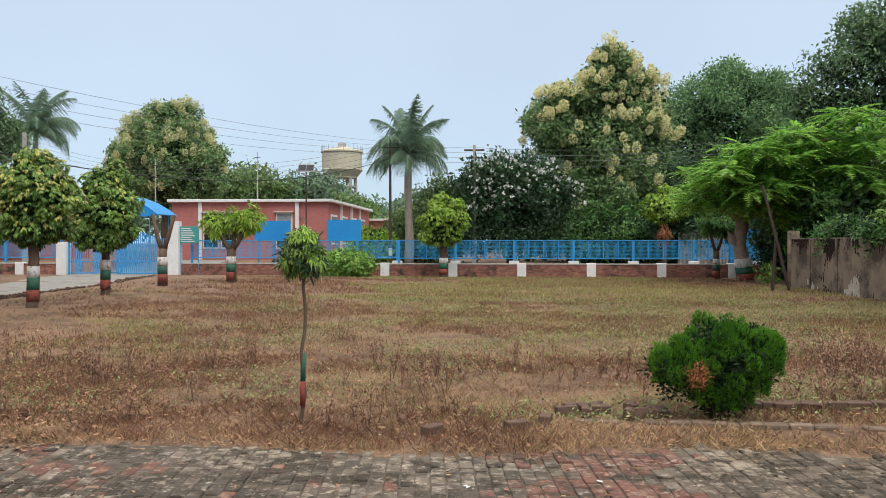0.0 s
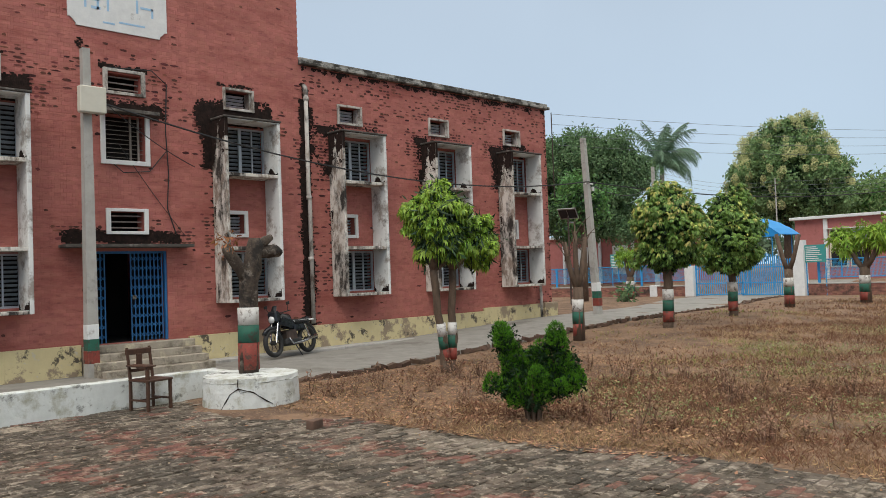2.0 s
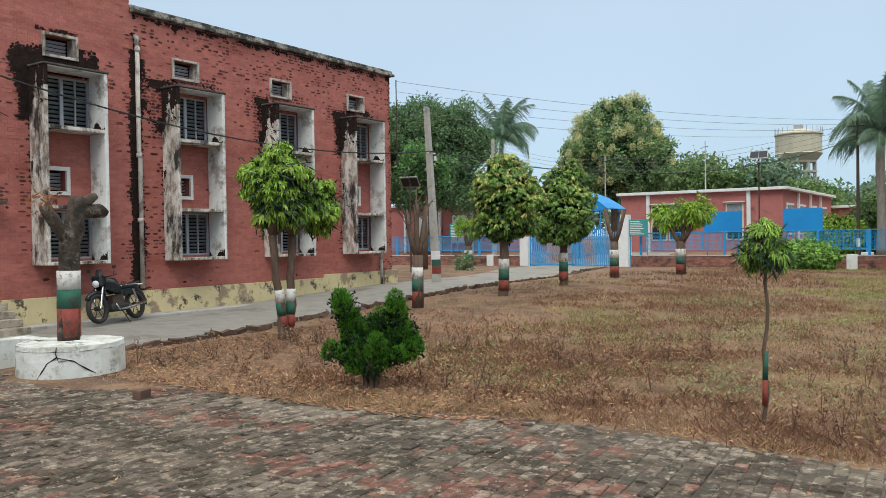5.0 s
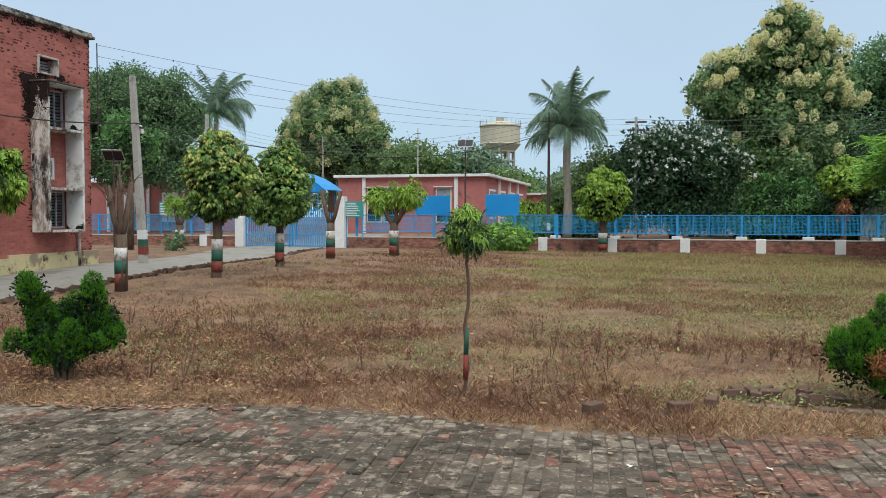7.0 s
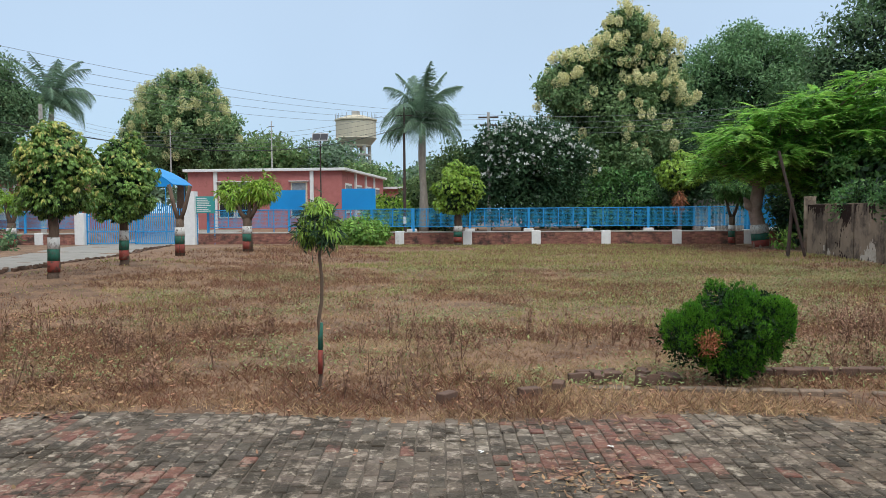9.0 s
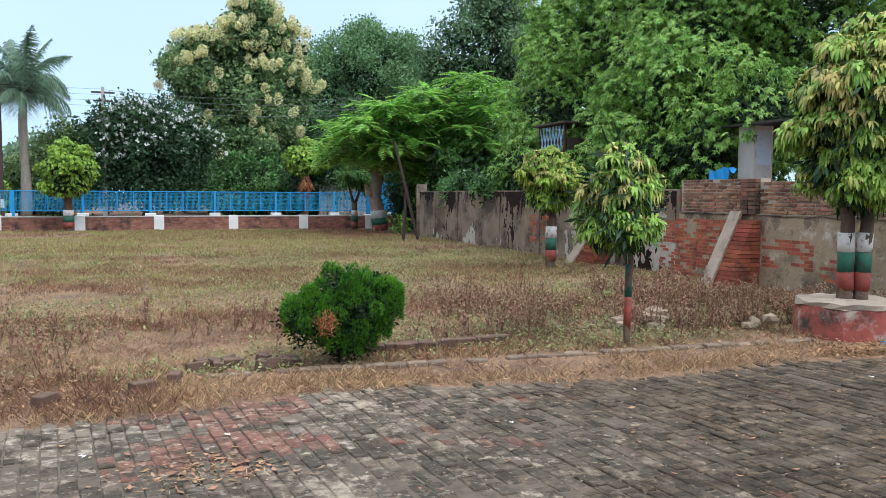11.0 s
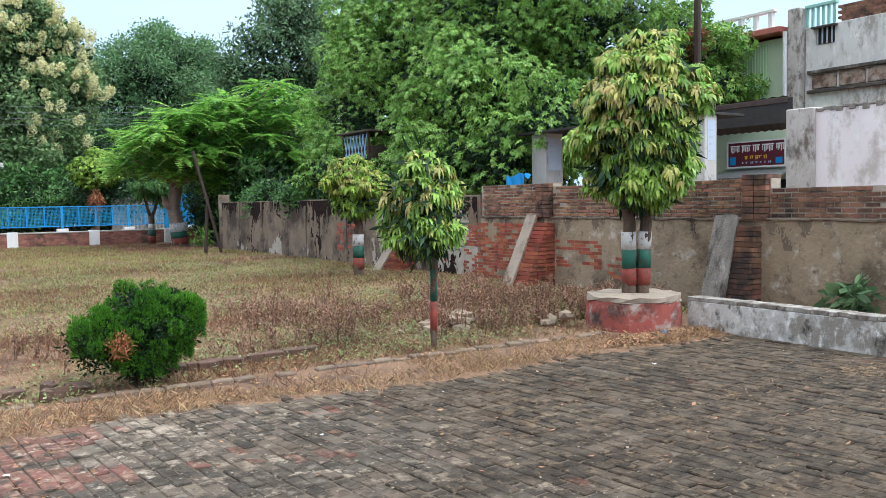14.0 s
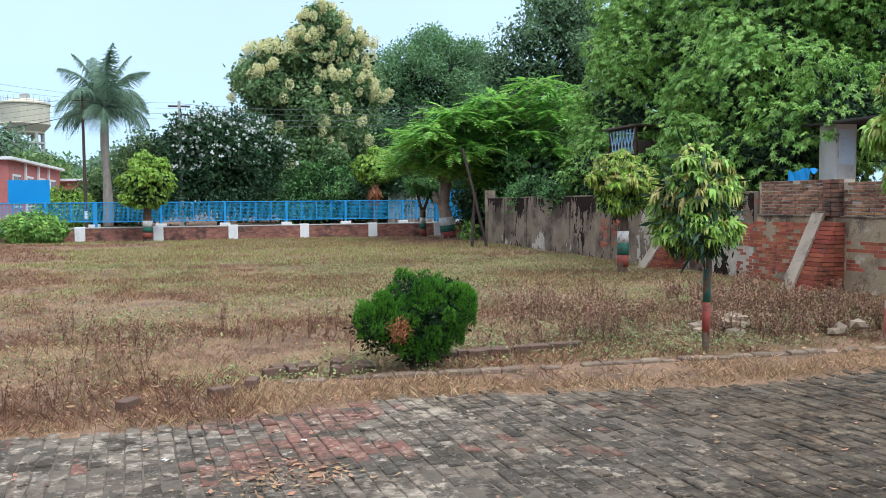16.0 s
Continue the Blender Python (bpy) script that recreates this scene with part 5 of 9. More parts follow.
gate = thing("entrance_gate", (-21, WY, 0), "blue barred steel double gate between white pillars", "gate")
part("pillar", Shape().box(-3.25, -0.3, -0.2, -2.7, 0.3, 1.85, 0.02), M_white, gate, "whitewashed gate pillar")
pr = Shape()
pr.add([(2.85, -0.3, -0.2), (3.65, -0.3, -0.2), (3.65, 0.3, -0.2), (2.85, 0.3, -0.2), (3.2, -0.25, 3.0), (3.62, -0.25, 3.0), (3.62, 0.25, 3.0), (3.2, 0.25, 3.0)], [(0, 1, 5, 4), (1, 2, 6, 5), (2, 3, 7, 6), (3, 0, 4, 7), (4, 5, 6, 7)])
part("pillar", pr, M_white, gate, "tall tapering white gate pillar")
for s in (0, 1):
    bars, rails = [], Shape()
    w = 2.75
    for k in range(24):
        x = 0.06 + k * (w - 0.12) / 23
        top = 2.0 + 0.55 * math.sin(math.pi * 0.5 * k / 23)
        bars.append(Shape().box(x - 0.024, -0.02, 0.1, x + 0.024, 0.02, top))
    for z in (0.1, 0.75, 1.6):
        rails.box(0, -0.03, z, w, 0.03, z + 0.06)
    rails.box(0, -0.03, 0.05, 0.06, 0.03, 2.05)
    rails.box(w - 0.06, -0.03, 0.05, w, 0.03, 2.6)
    m = pose(-2.7, 0, 0.02, 0, 0, 22) if s == 0 else pose(2.85, 0, 0.02, 0, 0, 180)
    lf = part("gate_leaf", rails, M_blue, gate)
    lf.matrix_local = m
    for q in bars:
        part("bar", q, M_blue, lf)

# boards behind the far wall
for x0, x1, z0, z1 in ((-13.6, -11.55, 1.98, 3.05), (-9.5, -7.6, 1.95, 3.1)):
    b = thing("blue_board", (x0, 45.0, 0.55), "plain blue sheet board on two posts", "board", group="blue boards behind the wall")
    part("sheet", Shape().box(0, 0, z0 - 0.55, x1 - x0, 0.04, z1 - 0.55, 0.004), M_bluesheet, b)
    for x in (0.2, x1 - x0 - 0.2):
        part("post", Shape().tube([(x, 0.07, -0.1), (x, 0.07, z1 - 0.6)], 0.03, 8), M_blue, b)
for x0, x1, y, z0, z1 in ((-17.4, -16.3, 43.75, 1.8, 2.72), (-29.7, -28.3, 44.1, 1.95, 2.75)):
    b = thing("notice_board", (x0, y, gz(x0, y)), "teal notice board with rows of white lettering", "sign", group="teal notice boards")
    zb = gz(x0, y)
    part("sheet", Shape().box(0, 0, z0 - zb, x1 - x0, 0.05, z1 - zb, 0.005), M_teal, b)
    ink = Shape()
    for k in range(8):
        ink.box(0.08, -0.006, z1 - zb - 0.13 - k * 0.1, 0.08 + (x1 - x0 - 0.16) * (0.55 + 0.4 * R.random()), 0.0, z1 - zb - 0.09 - k * 0.1)
    part("lettering_bar", ink, M_white, b)
    for x in (0.06, x1 - x0 - 0.06):
        part("post", Shape().tube([(x, 0.09, 0.0), (x, 0.09, z1 - zb)], 0.03, 8), M_blue, b)

# ---- low red school block behind the far wall, and another to its left ----
school = thing("school_block", (-23.6, 58.0, 0.5), "single-storey red school block with white roof edge and pilasters", "building")
SW, SD, SH = 11.4, 18.5, 4.25
sb = Shape()
sb.box(0, 0, -0.3, SW, SD, SH, 0.0)
part("wall", sb, M_redflat, school)
part("roof_edge", Shape().box(-0.25, -0.35, SH, SW + 0.35, SD + 0.2, SH + 0.2, 0.02), M_white, school, "white roof edge")
for x in (2.1, 9.2):
    part("pilaster", Shape().box(x - 0.13, -0.16, -0.2, x + 0.13, -0.002, SH, 0.01), M_white, school)
for y in (4.6, 9.0, 13.0):
    part("pilaster", Shape().box(SW + 0.002, y - 0.13, -0.2, SW + 0.16, y + 0.13, SH, 0.01), M_white, school)
for x0, x1, z0, z1 in ((2.3, 3.5, 0.9, 3.5), (3.62, 4.8, 0.9, 3.5), (7.65, 8.85, 0.9, 3.5)):
    w = part("window", Shape().box(x0, -0.06, z0, x1, 0.05, z1, 0.01), M_cream, school, "cream window surround")
    part("pane", Shape().box(x0 + 0.1, -0.075, z1 - 0.78, x1 - 0.1, -0.06, z1 - 0.1), M_louvre if x0 > 3.6 else M_dark, w)
    part("pane", Shape().box(x0 + 0.1, -0.075, z0 + 0.1, x1 - 0.1, -0.06, z0 + 1.05), M_dark, w)
    part("shade_ledge", Shape().box(x0 - 0.1, -0.3, z1 + 0.0, x1 + 0.1, -0.0, z1 + 0.06, 0.01), M_white, w)
for y0 in (1.0, 5.2, 9.6, 13.8):
    w = part("window", Shape().box(SW - 0.05, y0, 1.2, SW + 0.05, y0 + 2.3, 3.4, 0.01), M_white, school, "white-framed side window")
    for k in range(4):
        part("pane", Shape().box(SW + 0.05, y0 + 0.12 + k * 0.55, 1.35, SW + 0.07, y0 + 0.55 + k * 0.55, 3.25), M_louvre, w)
part("shade", Shape().box(-0.7, -0.7, 0.0, -0.3, -0.3, 0.02), M_concrete, school)
annexe = thing("annexe", (-11.6, 77, 0.5), "small far red annexe with cream door", "building")
part("wall", Shape().box(-2, 0, -0.2, 2.4, 6, 3.4, 0.02), M_redflat, annexe)
part("roof_edge", Shape().box(-2.2, -0.4, 3.4, 2.7, 6.2, 3.6, 0.02), M_white, annexe)
part("door", Shape().box(-0.4, -0.05, 0, 1.2, -0.002, 2.5, 0.01), M_yplinth, annexe)
left_block = thing("school_block", (-48, 56.0, 0.5), "low red building partly hidden by trees", "building")
part("wall", Shape().box(-4, 0, -0.3, 14.6, 9, 4.0, 0.0), M_redflat, left_block)
part("roof_edge", Shape().box(-4.2, -0.3, 4.0, 14.9, 9.2, 4.18, 0.02), M_white, left_block)
for x in (5.8, 9.4, 12.5):
    part("pilaster", Shape().box(x - 0.12, -0.16, -0.2, x + 0.12, -0.002, 4.0, 0.01), M_white, left_block)
for x in (7.2, 10.6):
    part("window", Shape().box(x, -0.08, 0.9, x + 1.4, -0.002, 3.2, 0.01), M_white, left_block)
tarp = thing("blue_canopy", (-22.0, 47.5, 0.0), "curved bright blue sheet canopy on poles", "canopy")
sheet = Shape()
prof = [(-1.7, 4.6), (-1.0, 4.65), (-0.3, 4.6), (0.5, 4.3), (1.3, 3.85), (1.75, 3.5)]
sheet.add([(a, 0, c) for a, c in prof] + [(a, 3, c) for a, c in prof] + [(a, 0, c + 0.04) for a, c in prof] + [(a, 3, c + 0.04) for a, c in prof], [(k, k + 1, k + 7, k + 6) for k in range(5)] + [(12 + k, 18 + k, 19 + k, 13 + k) for k in range(5)] + [(k, 12 + k, 13 + k, k + 1) for k in range(5)])
sheet.add([(a, 0.02, c) for a, c in prof] + [(a, 0.02, 3.4) for a, c in reversed(prof)], [tuple(range(12))])
part("sheet", sheet, M_bluesheet, tarp)
for x, y in ((-1.5, 0.1), (1.25, 0.1), (-1.5, 2.9), (1.25, 2.9)):
    part("pole", Shape().tube([(x, y, -0.3), (x, y, 3.75)], 0.03, 8), M_blue, tarp)

# water tower far off
tank = thing("water_tower", (-21.2, 110, 0), "weathered cream concrete water tower on legs", "water tower")
prof = [(1.0, 10.5), (2.0, 10.55), (2.05, 10.75), (2.7, 11.5), (2.8, 11.65), (2.7, 11.75), (2.7, 13.9), (2.85, 14.0), (2.85, 14.15), (2.6, 14.25), (1.2, 14.7), (0.4, 14.8)]
body = Shape()
n = 32
body.add([(r * math.cos(2 * math.pi * k / n), r * math.sin(2 * math.pi * k / n), z) for r, z in prof for k in range(n)], [(a * n + k, a * n + (k + 1) % n, (a + 1) * n + (k + 1) % n, (a + 1) * n + k) for a in range(len(prof) - 1) for k in range(n)] + [tuple(range(n - 1, -1, -1))])
part("tank_bowl", body, paint("weathered_cream_concrete", (0.55, 0.50, 0.38), (0.44, 0.41, 0.33), 0.8, 0.9, 0.1, (0.2, 0.19, 0.16), 0.5, 0.6, stretch=(1, 1, 0.3)), tank)
for k in range(6):
    a = math.pi * k / 3 + 0.3
    part("leg", Shape().tube([(2.0 * math.cos(a), 2.0 * math.sin(a), 0), (1.8 * math.cos(a), 1.8 * math.sin(a), 10.6)], 0.24, 8), M_concrete, tank)
for z in (4.0, 7.2, 9.4):
    part("brace", Shape().tube([(1.92 * math.cos(math.pi * k / 3 + 0.3), 1.92 * math.sin(math.pi * k / 3 + 0.3), z) for k in range(7)], 0.15, 6), M_concrete, tank)
rail = Shape()
for k in range(24):
    a = 2 * math.pi * k / 24
    rail.tube([(2.75 * math.cos(a), 2.75 * math.sin(a), 14.1), (2.75 * math.cos(a), 2.75 * math.sin(a), 14.9)], 0.03, 4)
part("railing", rail, M_steel, tank)
part("hatch", Shape().box(-0.5, -0.4, 14.7, 0.5, 0.4, 15.3, 0.05), M_concrete, tank)


# ---- poles, lamps and wires ----
def band_set(parent, x, y, z, r, lean=(0, 0), heights=(0.3, 0.3, 0.3)):
    """White, green and red painted bands round a trunk, from the top down to z."""
    red_h, green_h, white_h = heights
    at = z
    for name, h, mat in (("red_band", red_h, M_bandred), ("green_band", green_h, M_bandgreen), ("white_band", white_h, M_bandwhite)):
        s = Shape()
        k0, k1 = at - z, at - z + h
        s.tube([(x + lean[0] * k0, y + lean[1] * k0, at), (x + lean[0] * (k0 + k1) / 2, y + lean[1] * (k0 + k1) / 2, at + h / 2), (x + lean[0] * k1, y + lean[1] * k1, at + h)], [r * 1.04, r * 1.03, r * 1.03], 14, True, 0.02, R)
        part(name, s, mat, parent, smooth=True)
        at += h


def concrete_pole(x, y, h, label, rot=0, banded=True, lean=0.0):
    p = thing("utility_pole", (x, y, gz(x, y)), label, "utility pole")
    s = Shape()
    b, t = 0.118, 0.078
    s.add([(-b, -b, -0.3), (b, -b, -0.3), (b, b, -0.3), (-b, b, -0.3), (-t + lean, -t, h), (t + lean, -t, h), (t + lean, t, h), (-t + lean, t, h)], [(0, 1, 5, 4), (1, 2, 6, 5), (2, 3, 7, 6), (3, 0, 4, 7), (4, 5, 6, 7)])
    part("shaft", s, M_concrete, p)
    if banded:
        at = 0.3
        for nm, hh, mt in (("red_band", 0.26, M_bandred), ("green_band", 0.24, M_bandgreen), ("white_band", 0.3, M_white)):
            q = b + 0.005 - 0.008 * at
            part(nm, Shape().box(-q + lean * at / h, -q, at, q + lean * at / h, q, at + hh, 0.006), mt, p)
            at += hh
    return p


p0 = concrete_pole(-17.15, 6.52, 6.83, "concrete utility pole with painted bands by the entrance")
part("meter_box", Shape().box(0.1, -0.22, 5.45, 0.28, 0.32, 6.0, 0.02), M_plastic, p0, "cream meter box")
p1 = concrete_pole(-16.45, 23.5, 6.15, "leaning concrete utility pole with painted bands", lean=-0.35)
part("insulator", Shape().tube([(-0.25, -0.1, 4.55), (-0.25, 0.35, 4.55)], 0.025, 6).tube([(-0.22, 0.3, 4.3), (-0.22, 0.3, 4.45)], 0.05, 8), M_white, p1)
p2 = concrete_pole(-1.45, 49, 7.1, "plain concrete power pole behind the fence", banded=False)
part("cross_arm", Shape().box(-0.6, -0.04, 6.75, 0.6, 0.04, 6.85).box(-0.5, -0.04, 6.3, 0.5, 0.04, 6.38), M_rust, p2)
p3 = concrete_pole(-27.5, 46, 7.6, "slim concrete pole beside the gate", banded=False)
pb = thing("street_pole", (-6.5, 49, 0.55), "dark slender iron street pole", "pole")
part("shaft", Shape().tube([(0, 0, -0.2), (0, 0, 4.0), (0, 0, 7.5)], [0.09, 0.08, 0.06], 10), M_rust, pb)
part("bracket", Shape().tube([(-0.5, 0, 7.0), (0.5, 0, 7.0)], 0.03, 6), M_rust, pb)
part("white_band", Shape().tube([(0, 0, 0.5), (0, 0, 0.95)], 0.095, 10), M_white, pb)
for x, y, h in ((-25.7, 60, 7.6), (-20.9, 70, 9.2)):
    q = thing("far_pole", (x, y, 0.5), "thin far utility pole behind the school", "utility pole", group="far utility poles")
    part("shaft", Shape().tube([(0, 0, -0.2), (0, 0, h)], [0.07, 0.045], 8), M_concrete, q)
    part("cross_arm", Shape().box(-0.25, -0.04, h - 0.5, 0.25, 0.04, h - 0.45), M_rust, q)
rod = thing("roof_rod", (FX + 0.14, 22.75, 4.4), "thin iron rod fixed to the building corner", "rod")
part("rod", Shape().tube([(0, 0, 0), (0, 0, 3.0)], 0.018, 6), M_rust, rod)


def solar_lamp(x, y, h, face, label):
    s = thing("solar_lamp", pose(x, y, gz(x, y), 0, 0, face), label, "street lamp", group="solar street lamps")
    part("pole", Shape().tube([(0, 0, -0.2), (0, 0, h)], [0.045, 0.035], 10), M_rust, s)
    pm = pose(0, 0, h + 0.12, 40, 0, 0)
    pan = part("panel_frame", Shape().box(-0.42, -0.34, -0.02, 0.42, 0.34, 0.02, 0.006), M_steel, s)
    pan.matrix_local = pm
    for k in (0, 1):
        part("solar_cell", Shape().box(-0.39 + 0.4 * k, -0.27, 0.02, -0.01 + 0.4 * k, 0.27, 0.026), M_panel, pan)
        part("panel_back", Shape().box(-0.39 + 0.4 * k, -0.27, -0.026, -0.01 + 0.4 * k, 0.27, -0.02), M_panel, pan)
    part("lamp_head", Shape().box(-0.1, -0.55, h - 0.3, 0.1, -0.1, h - 0.24, 0.012), M_steel, s)
    return s


solar_lamp(-10.05, 42.4, 5.55, 8, "solar street lamp on a dark pole before the far wall")
solar_lamp(-22.4, 30.0, 4.0, 200, "solar street lamp behind the pruned tree")


def wire(a, b, sag, r=0.008, mat=None):
    pts = []
    for k in range(17):
        u = k / 16
        p = Vector(a).lerp(Vector(b), u)
        p.z -= sag * 4 * u * (1 - u)
        pts.append(p)
    return pts


wires = []
CORNER = (FX + 0.14, 22.75)
for k in range(4):
    wires.append((wire((*CORNER, 7.35 - 0.36 * k), (-6.5 + 0.2 * (k - 1.5), 49, 7.9 - 0.25 * k), 0.35 + 0.05 * k), 0.007, M_wire))
for k in range(4):
    wires.append((wire((-6.5, 49, 7.9 - 0.3 * k), (-1.45, 49, 7.55 - 0.3 * k), 0.15), 0.008, M_wire))
    wires.append((wire((-1.45, 49, 7.5 - 0.32 * k), (24, 47, 9.2 - 0.32 * k), 0.9), 0.011, M_wire))
    wires.append((wire((-25.7, 60, 7.9 - 0.3 * k), (-6.5, 49, 7.8 - 0.3 * k), 0.7), 0.009, M_wire))
    wires.append((wire((-27.5, 46, 8.0 - 0.25 * k), (-25.7, 60, 7.9 - 0.3 * k), 0.5), 0.008, M_wire))
wires.append((wire((-17.0, 6.8, 5.7), (-16.6, 23.4, 4.9), 0.75), 0.02, M_cable))
wires.append((wire((-16.6, 23.4, 4.9), (-6.5, 49, 6.9), 1.3), 0.02, M_cable))
wires.append((wire((-16.6, 23.4, 4.85), (-27.5, 46, 7.2), 0.6), 0.014, M_cable))
wires.append((wire((-17.0, 6.8, 5.75), (-17.66, 9.2, 4.6), 0.1), 0.01, M_cable))
wires.append((wire((-17.66, 7.4, 5.0), (-17.66, 8.9, 3.0), 0.05), 0.008, M_cable))
loop = [(-17.66, 7.2, 6.65), (-17.66, 8.2, 6.72), (-17.66, 8.55, 6.45), (-17.66, 8.5, 5.4), (-17.66, 8.55, 4.4), (-17.66, 8.5, 3.6), (-17.66, 8.7, 3.0)]
wires.append((loop, 0.014, M_cable))
wires.append(([(-17.66, 7.05, 5.4), (-17.66, 7.1, 4.7), (-17.66, 7.5, 4.36), (-17.66, 8.1, 4.42), (-17.66, 8.5, 4.9)], 0.012, M_cable))
for pts, r, mat in wires:
    lone("overhead_wire" if r < 0.012 else "power_cable", Shape().tube(pts, r, 5), mat, "thin sagging overhead electric wire" if r < 0.012 else "sagging black electric cable", "wire", group="electric wires")


# ---- plants ----
def unit(a):
    return a / np.maximum(np.linalg.norm(a, axis=-1, keepdims=True), 1e-9)


def shell_points(blobs, n, rng, inner=0.7, outer=1.06, low=-1.0, bumps=0.12):
    """Points near the outside of a heap of ellipsoids, with the way out from each."""
    blobs = np.asarray(blobs, float)
    weight = (blobs[:, 3] * blobs[:, 4] + blobs[:, 4] * blobs[:, 5] + blobs[:, 3] * blobs[:, 5])
    out_p, out_n = [], []
    got = 0
    while got < n:
        pick = rng.choice(len(blobs), n, p=weight / weight.sum())
        d = unit(rng.normal(size=(n, 3)))
        f = inner + (outer - inner) * rng.random(n) ** 0.6
        f = f * (1 + bumps * np.sin(d[:, 0] * 5 + pick) * np.sin(d[:, 1] * 4 + 2 * pick) + bumps * np.sin(d[:, 2] * 6 + pick))
        b = blobs[pick]
        p = b[:, :3] + d * f[:, None] * b[:, 3:6]
        keep = d[:, 2] > low
        for q in blobs:
            inside = (((p - q[:3]) / (q[3:6] * inner * 0.92)) ** 2).sum(1) < 1
            keep &= ~inside
        out_p.append(p[keep])
        out_n.append(unit(d[keep] / b[keep, 3:6]))
        got += int(keep.sum())
    return np.concatenate(out_p)[:n], np.concatenate(out_n)[:n]


def leaves(P, N, per, spread, length, width, droop, rng, up=0.5, fine=False, out=0.5, jitter=0.25, sag=None, flat=0.0, loose=1.0):
    """Leaves round each twig end: arrays of vertices and triangles."""
    P, N = np.repeat(P, per, 0), np.repeat(N, per, 0)
    n = len(P)
    P = P + rng.normal(size=(n, 3)) * spread
    D = unit(unit(rng.normal(size=(n, 3))) * loose + N * out + np.array([0, 0, -1.0]) * droop)
    D = unit(D * np.array([1, 1, 1 - flat]))
    U = unit(N + np.array([0, 0, up]) + rng.normal(size=(n, 3)) * 0.5)
    S = unit(np.cross(D, U))
    U = np.cross(S, D)
    L = (length * (1 + jitter * rng.normal(size=n)).clip(0.45, 1.7))[:, None]
    W = (width * (1 + jitter * rng.normal(size=n)).clip(0.5, 1.6))[:, None]
    if fine:
        sagd = np.array([0, 0, -1.0]) * ((0.10 + 0.25 * droop) if sag is None else sag)
        a = P + D * L * 0.38 - U * W * 0.12 + sagd * L * 0.2
        b = P + D * L * 0.72 + sagd * L * 0.55
        t = P + D * L + sagd * L * 1.1
        V = np.stack([P, a + S * W * 0.5, a - S * W * 0.5, b + S * W * 0.36, b - S * W * 0.36, t], 1)
        T = np.array([[0, 1, 2], [1, 3, 2], [2, 3, 4], [3, 5, 4]])
    else:
        mid = P + D * L * 0.5 - U * W * 0.1
        V = np.stack([P, mid + S * W * 0.5, mid - S * W * 0.5, P + D * L], 1)
        T = np.array([[0, 1, 2], [1, 3, 2]])
    k = V.shape[1]
    return V.reshape(-1, 3), (T[None] + (np.arange(n) * k)[:, None, None]).reshape(-1, 3)


def stars(P, N, per, length, width, rng, lift=0.25):
    """Rosettes: at each twig end a whorl of slender leaves round the way out."""
    n = len(P)
    A = unit(N * 0.7 + np.array([0, 0, 0.55]) + rng.normal(size=(n, 3)) * 0.35)
    B = unit(np.cross(A, unit(rng.normal(size=(n, 3)))))
    C = np.cross(A, B)
    big = rng.uniform(0.7, 1.25, size=(n, 1))
    VV = []
    for k in range(per):
        ang = (2 * math.pi * (k + rng.uniform(-0.25, 0.25, size=(n, 1))) / per)
        D = unit(B * np.cos(ang) + C * np.sin(ang) + A * (lift + rng.uniform(-0.25, 0.25, size=(n, 1))))
        S = unit(np.cross(D, A))
        L = length * big * rng.uniform(0.75, 1.15, size=(n, 1))
        W = width * big
        a = P + D * L * 0.5 + A * 0.02
        tip = P + D * L + np.array([0, 0, -0.28]) * L
        VV.append(np.stack([P, a + S * W * 0.5, a - S * W * 0.5, tip], 1))
    V = np.concatenate(VV).reshape(-1, 3)
    T = np.array([[0, 1, 2], [1, 3, 2]])
    return V, (T[None] + (np.arange(n * per) * 4)[:, None, None]).reshape(-1, 3)


def fans(P, N, per, length, width, rng, hang=0.8):
    """Drooping whorls: long leaves that leave a twig end sideways and hang down."""
    n = len(P)
    A = unit(N * np.array([0.6, 0.6, 0.3]) + np.array([0, 0, 0.6]) + rng.normal(size=(n, 3)) * 0.25)
    B = unit(np.cross(A, unit(rng.normal(size=(n, 3)))))
    C = np.cross(A, B)
    big = rng.uniform(0.75, 1.25, size=(n, 1))
    VV = []
    for k in range(per):
        ang = 2 * math.pi * (k + rng.uniform(-0.35, 0.35, size=(n, 1))) / per
        D = unit(B * np.cos(ang) + C * np.sin(ang) + N * 0.45)
        S = unit(np.cross(D, A) + rng.normal(size=(n, 3)) * 0.2)
        L = length * big * rng.uniform(0.7, 1.2, size=(n, 1))
        W = width * big * rng.uniform(0.8, 1.2, size=(n, 1))
        h = np.clip(hang + rng.normal(size=(n, 1)) * 0.2, 0.2, 1.2)
        down = np.array([0, 0, -1.0])
        a = P + D * L * 0.30 + down * L * 0.04
        b = P + D * L * (0.62 - 0.14 * h) + down * L * 0.34 * h
        tip = P + D * L * (0.86 - 0.38 * h) + down * L * 0.82 * h
        VV.append(np.stack([P, a + S * W * 0.45, a - S * W * 0.45, b + S * W * 0.45, b - S * W * 0.45, tip], 1))
    V = np.concatenate(VV).reshape(-1, 3)
    T = np.array([[0, 1, 2], [1, 3, 2], [2, 3, 4], [3, 5, 4]])
    return V, (T[None] + (np.arange(n * per) * 6)[:, None, None]).reshape(-1, 3)


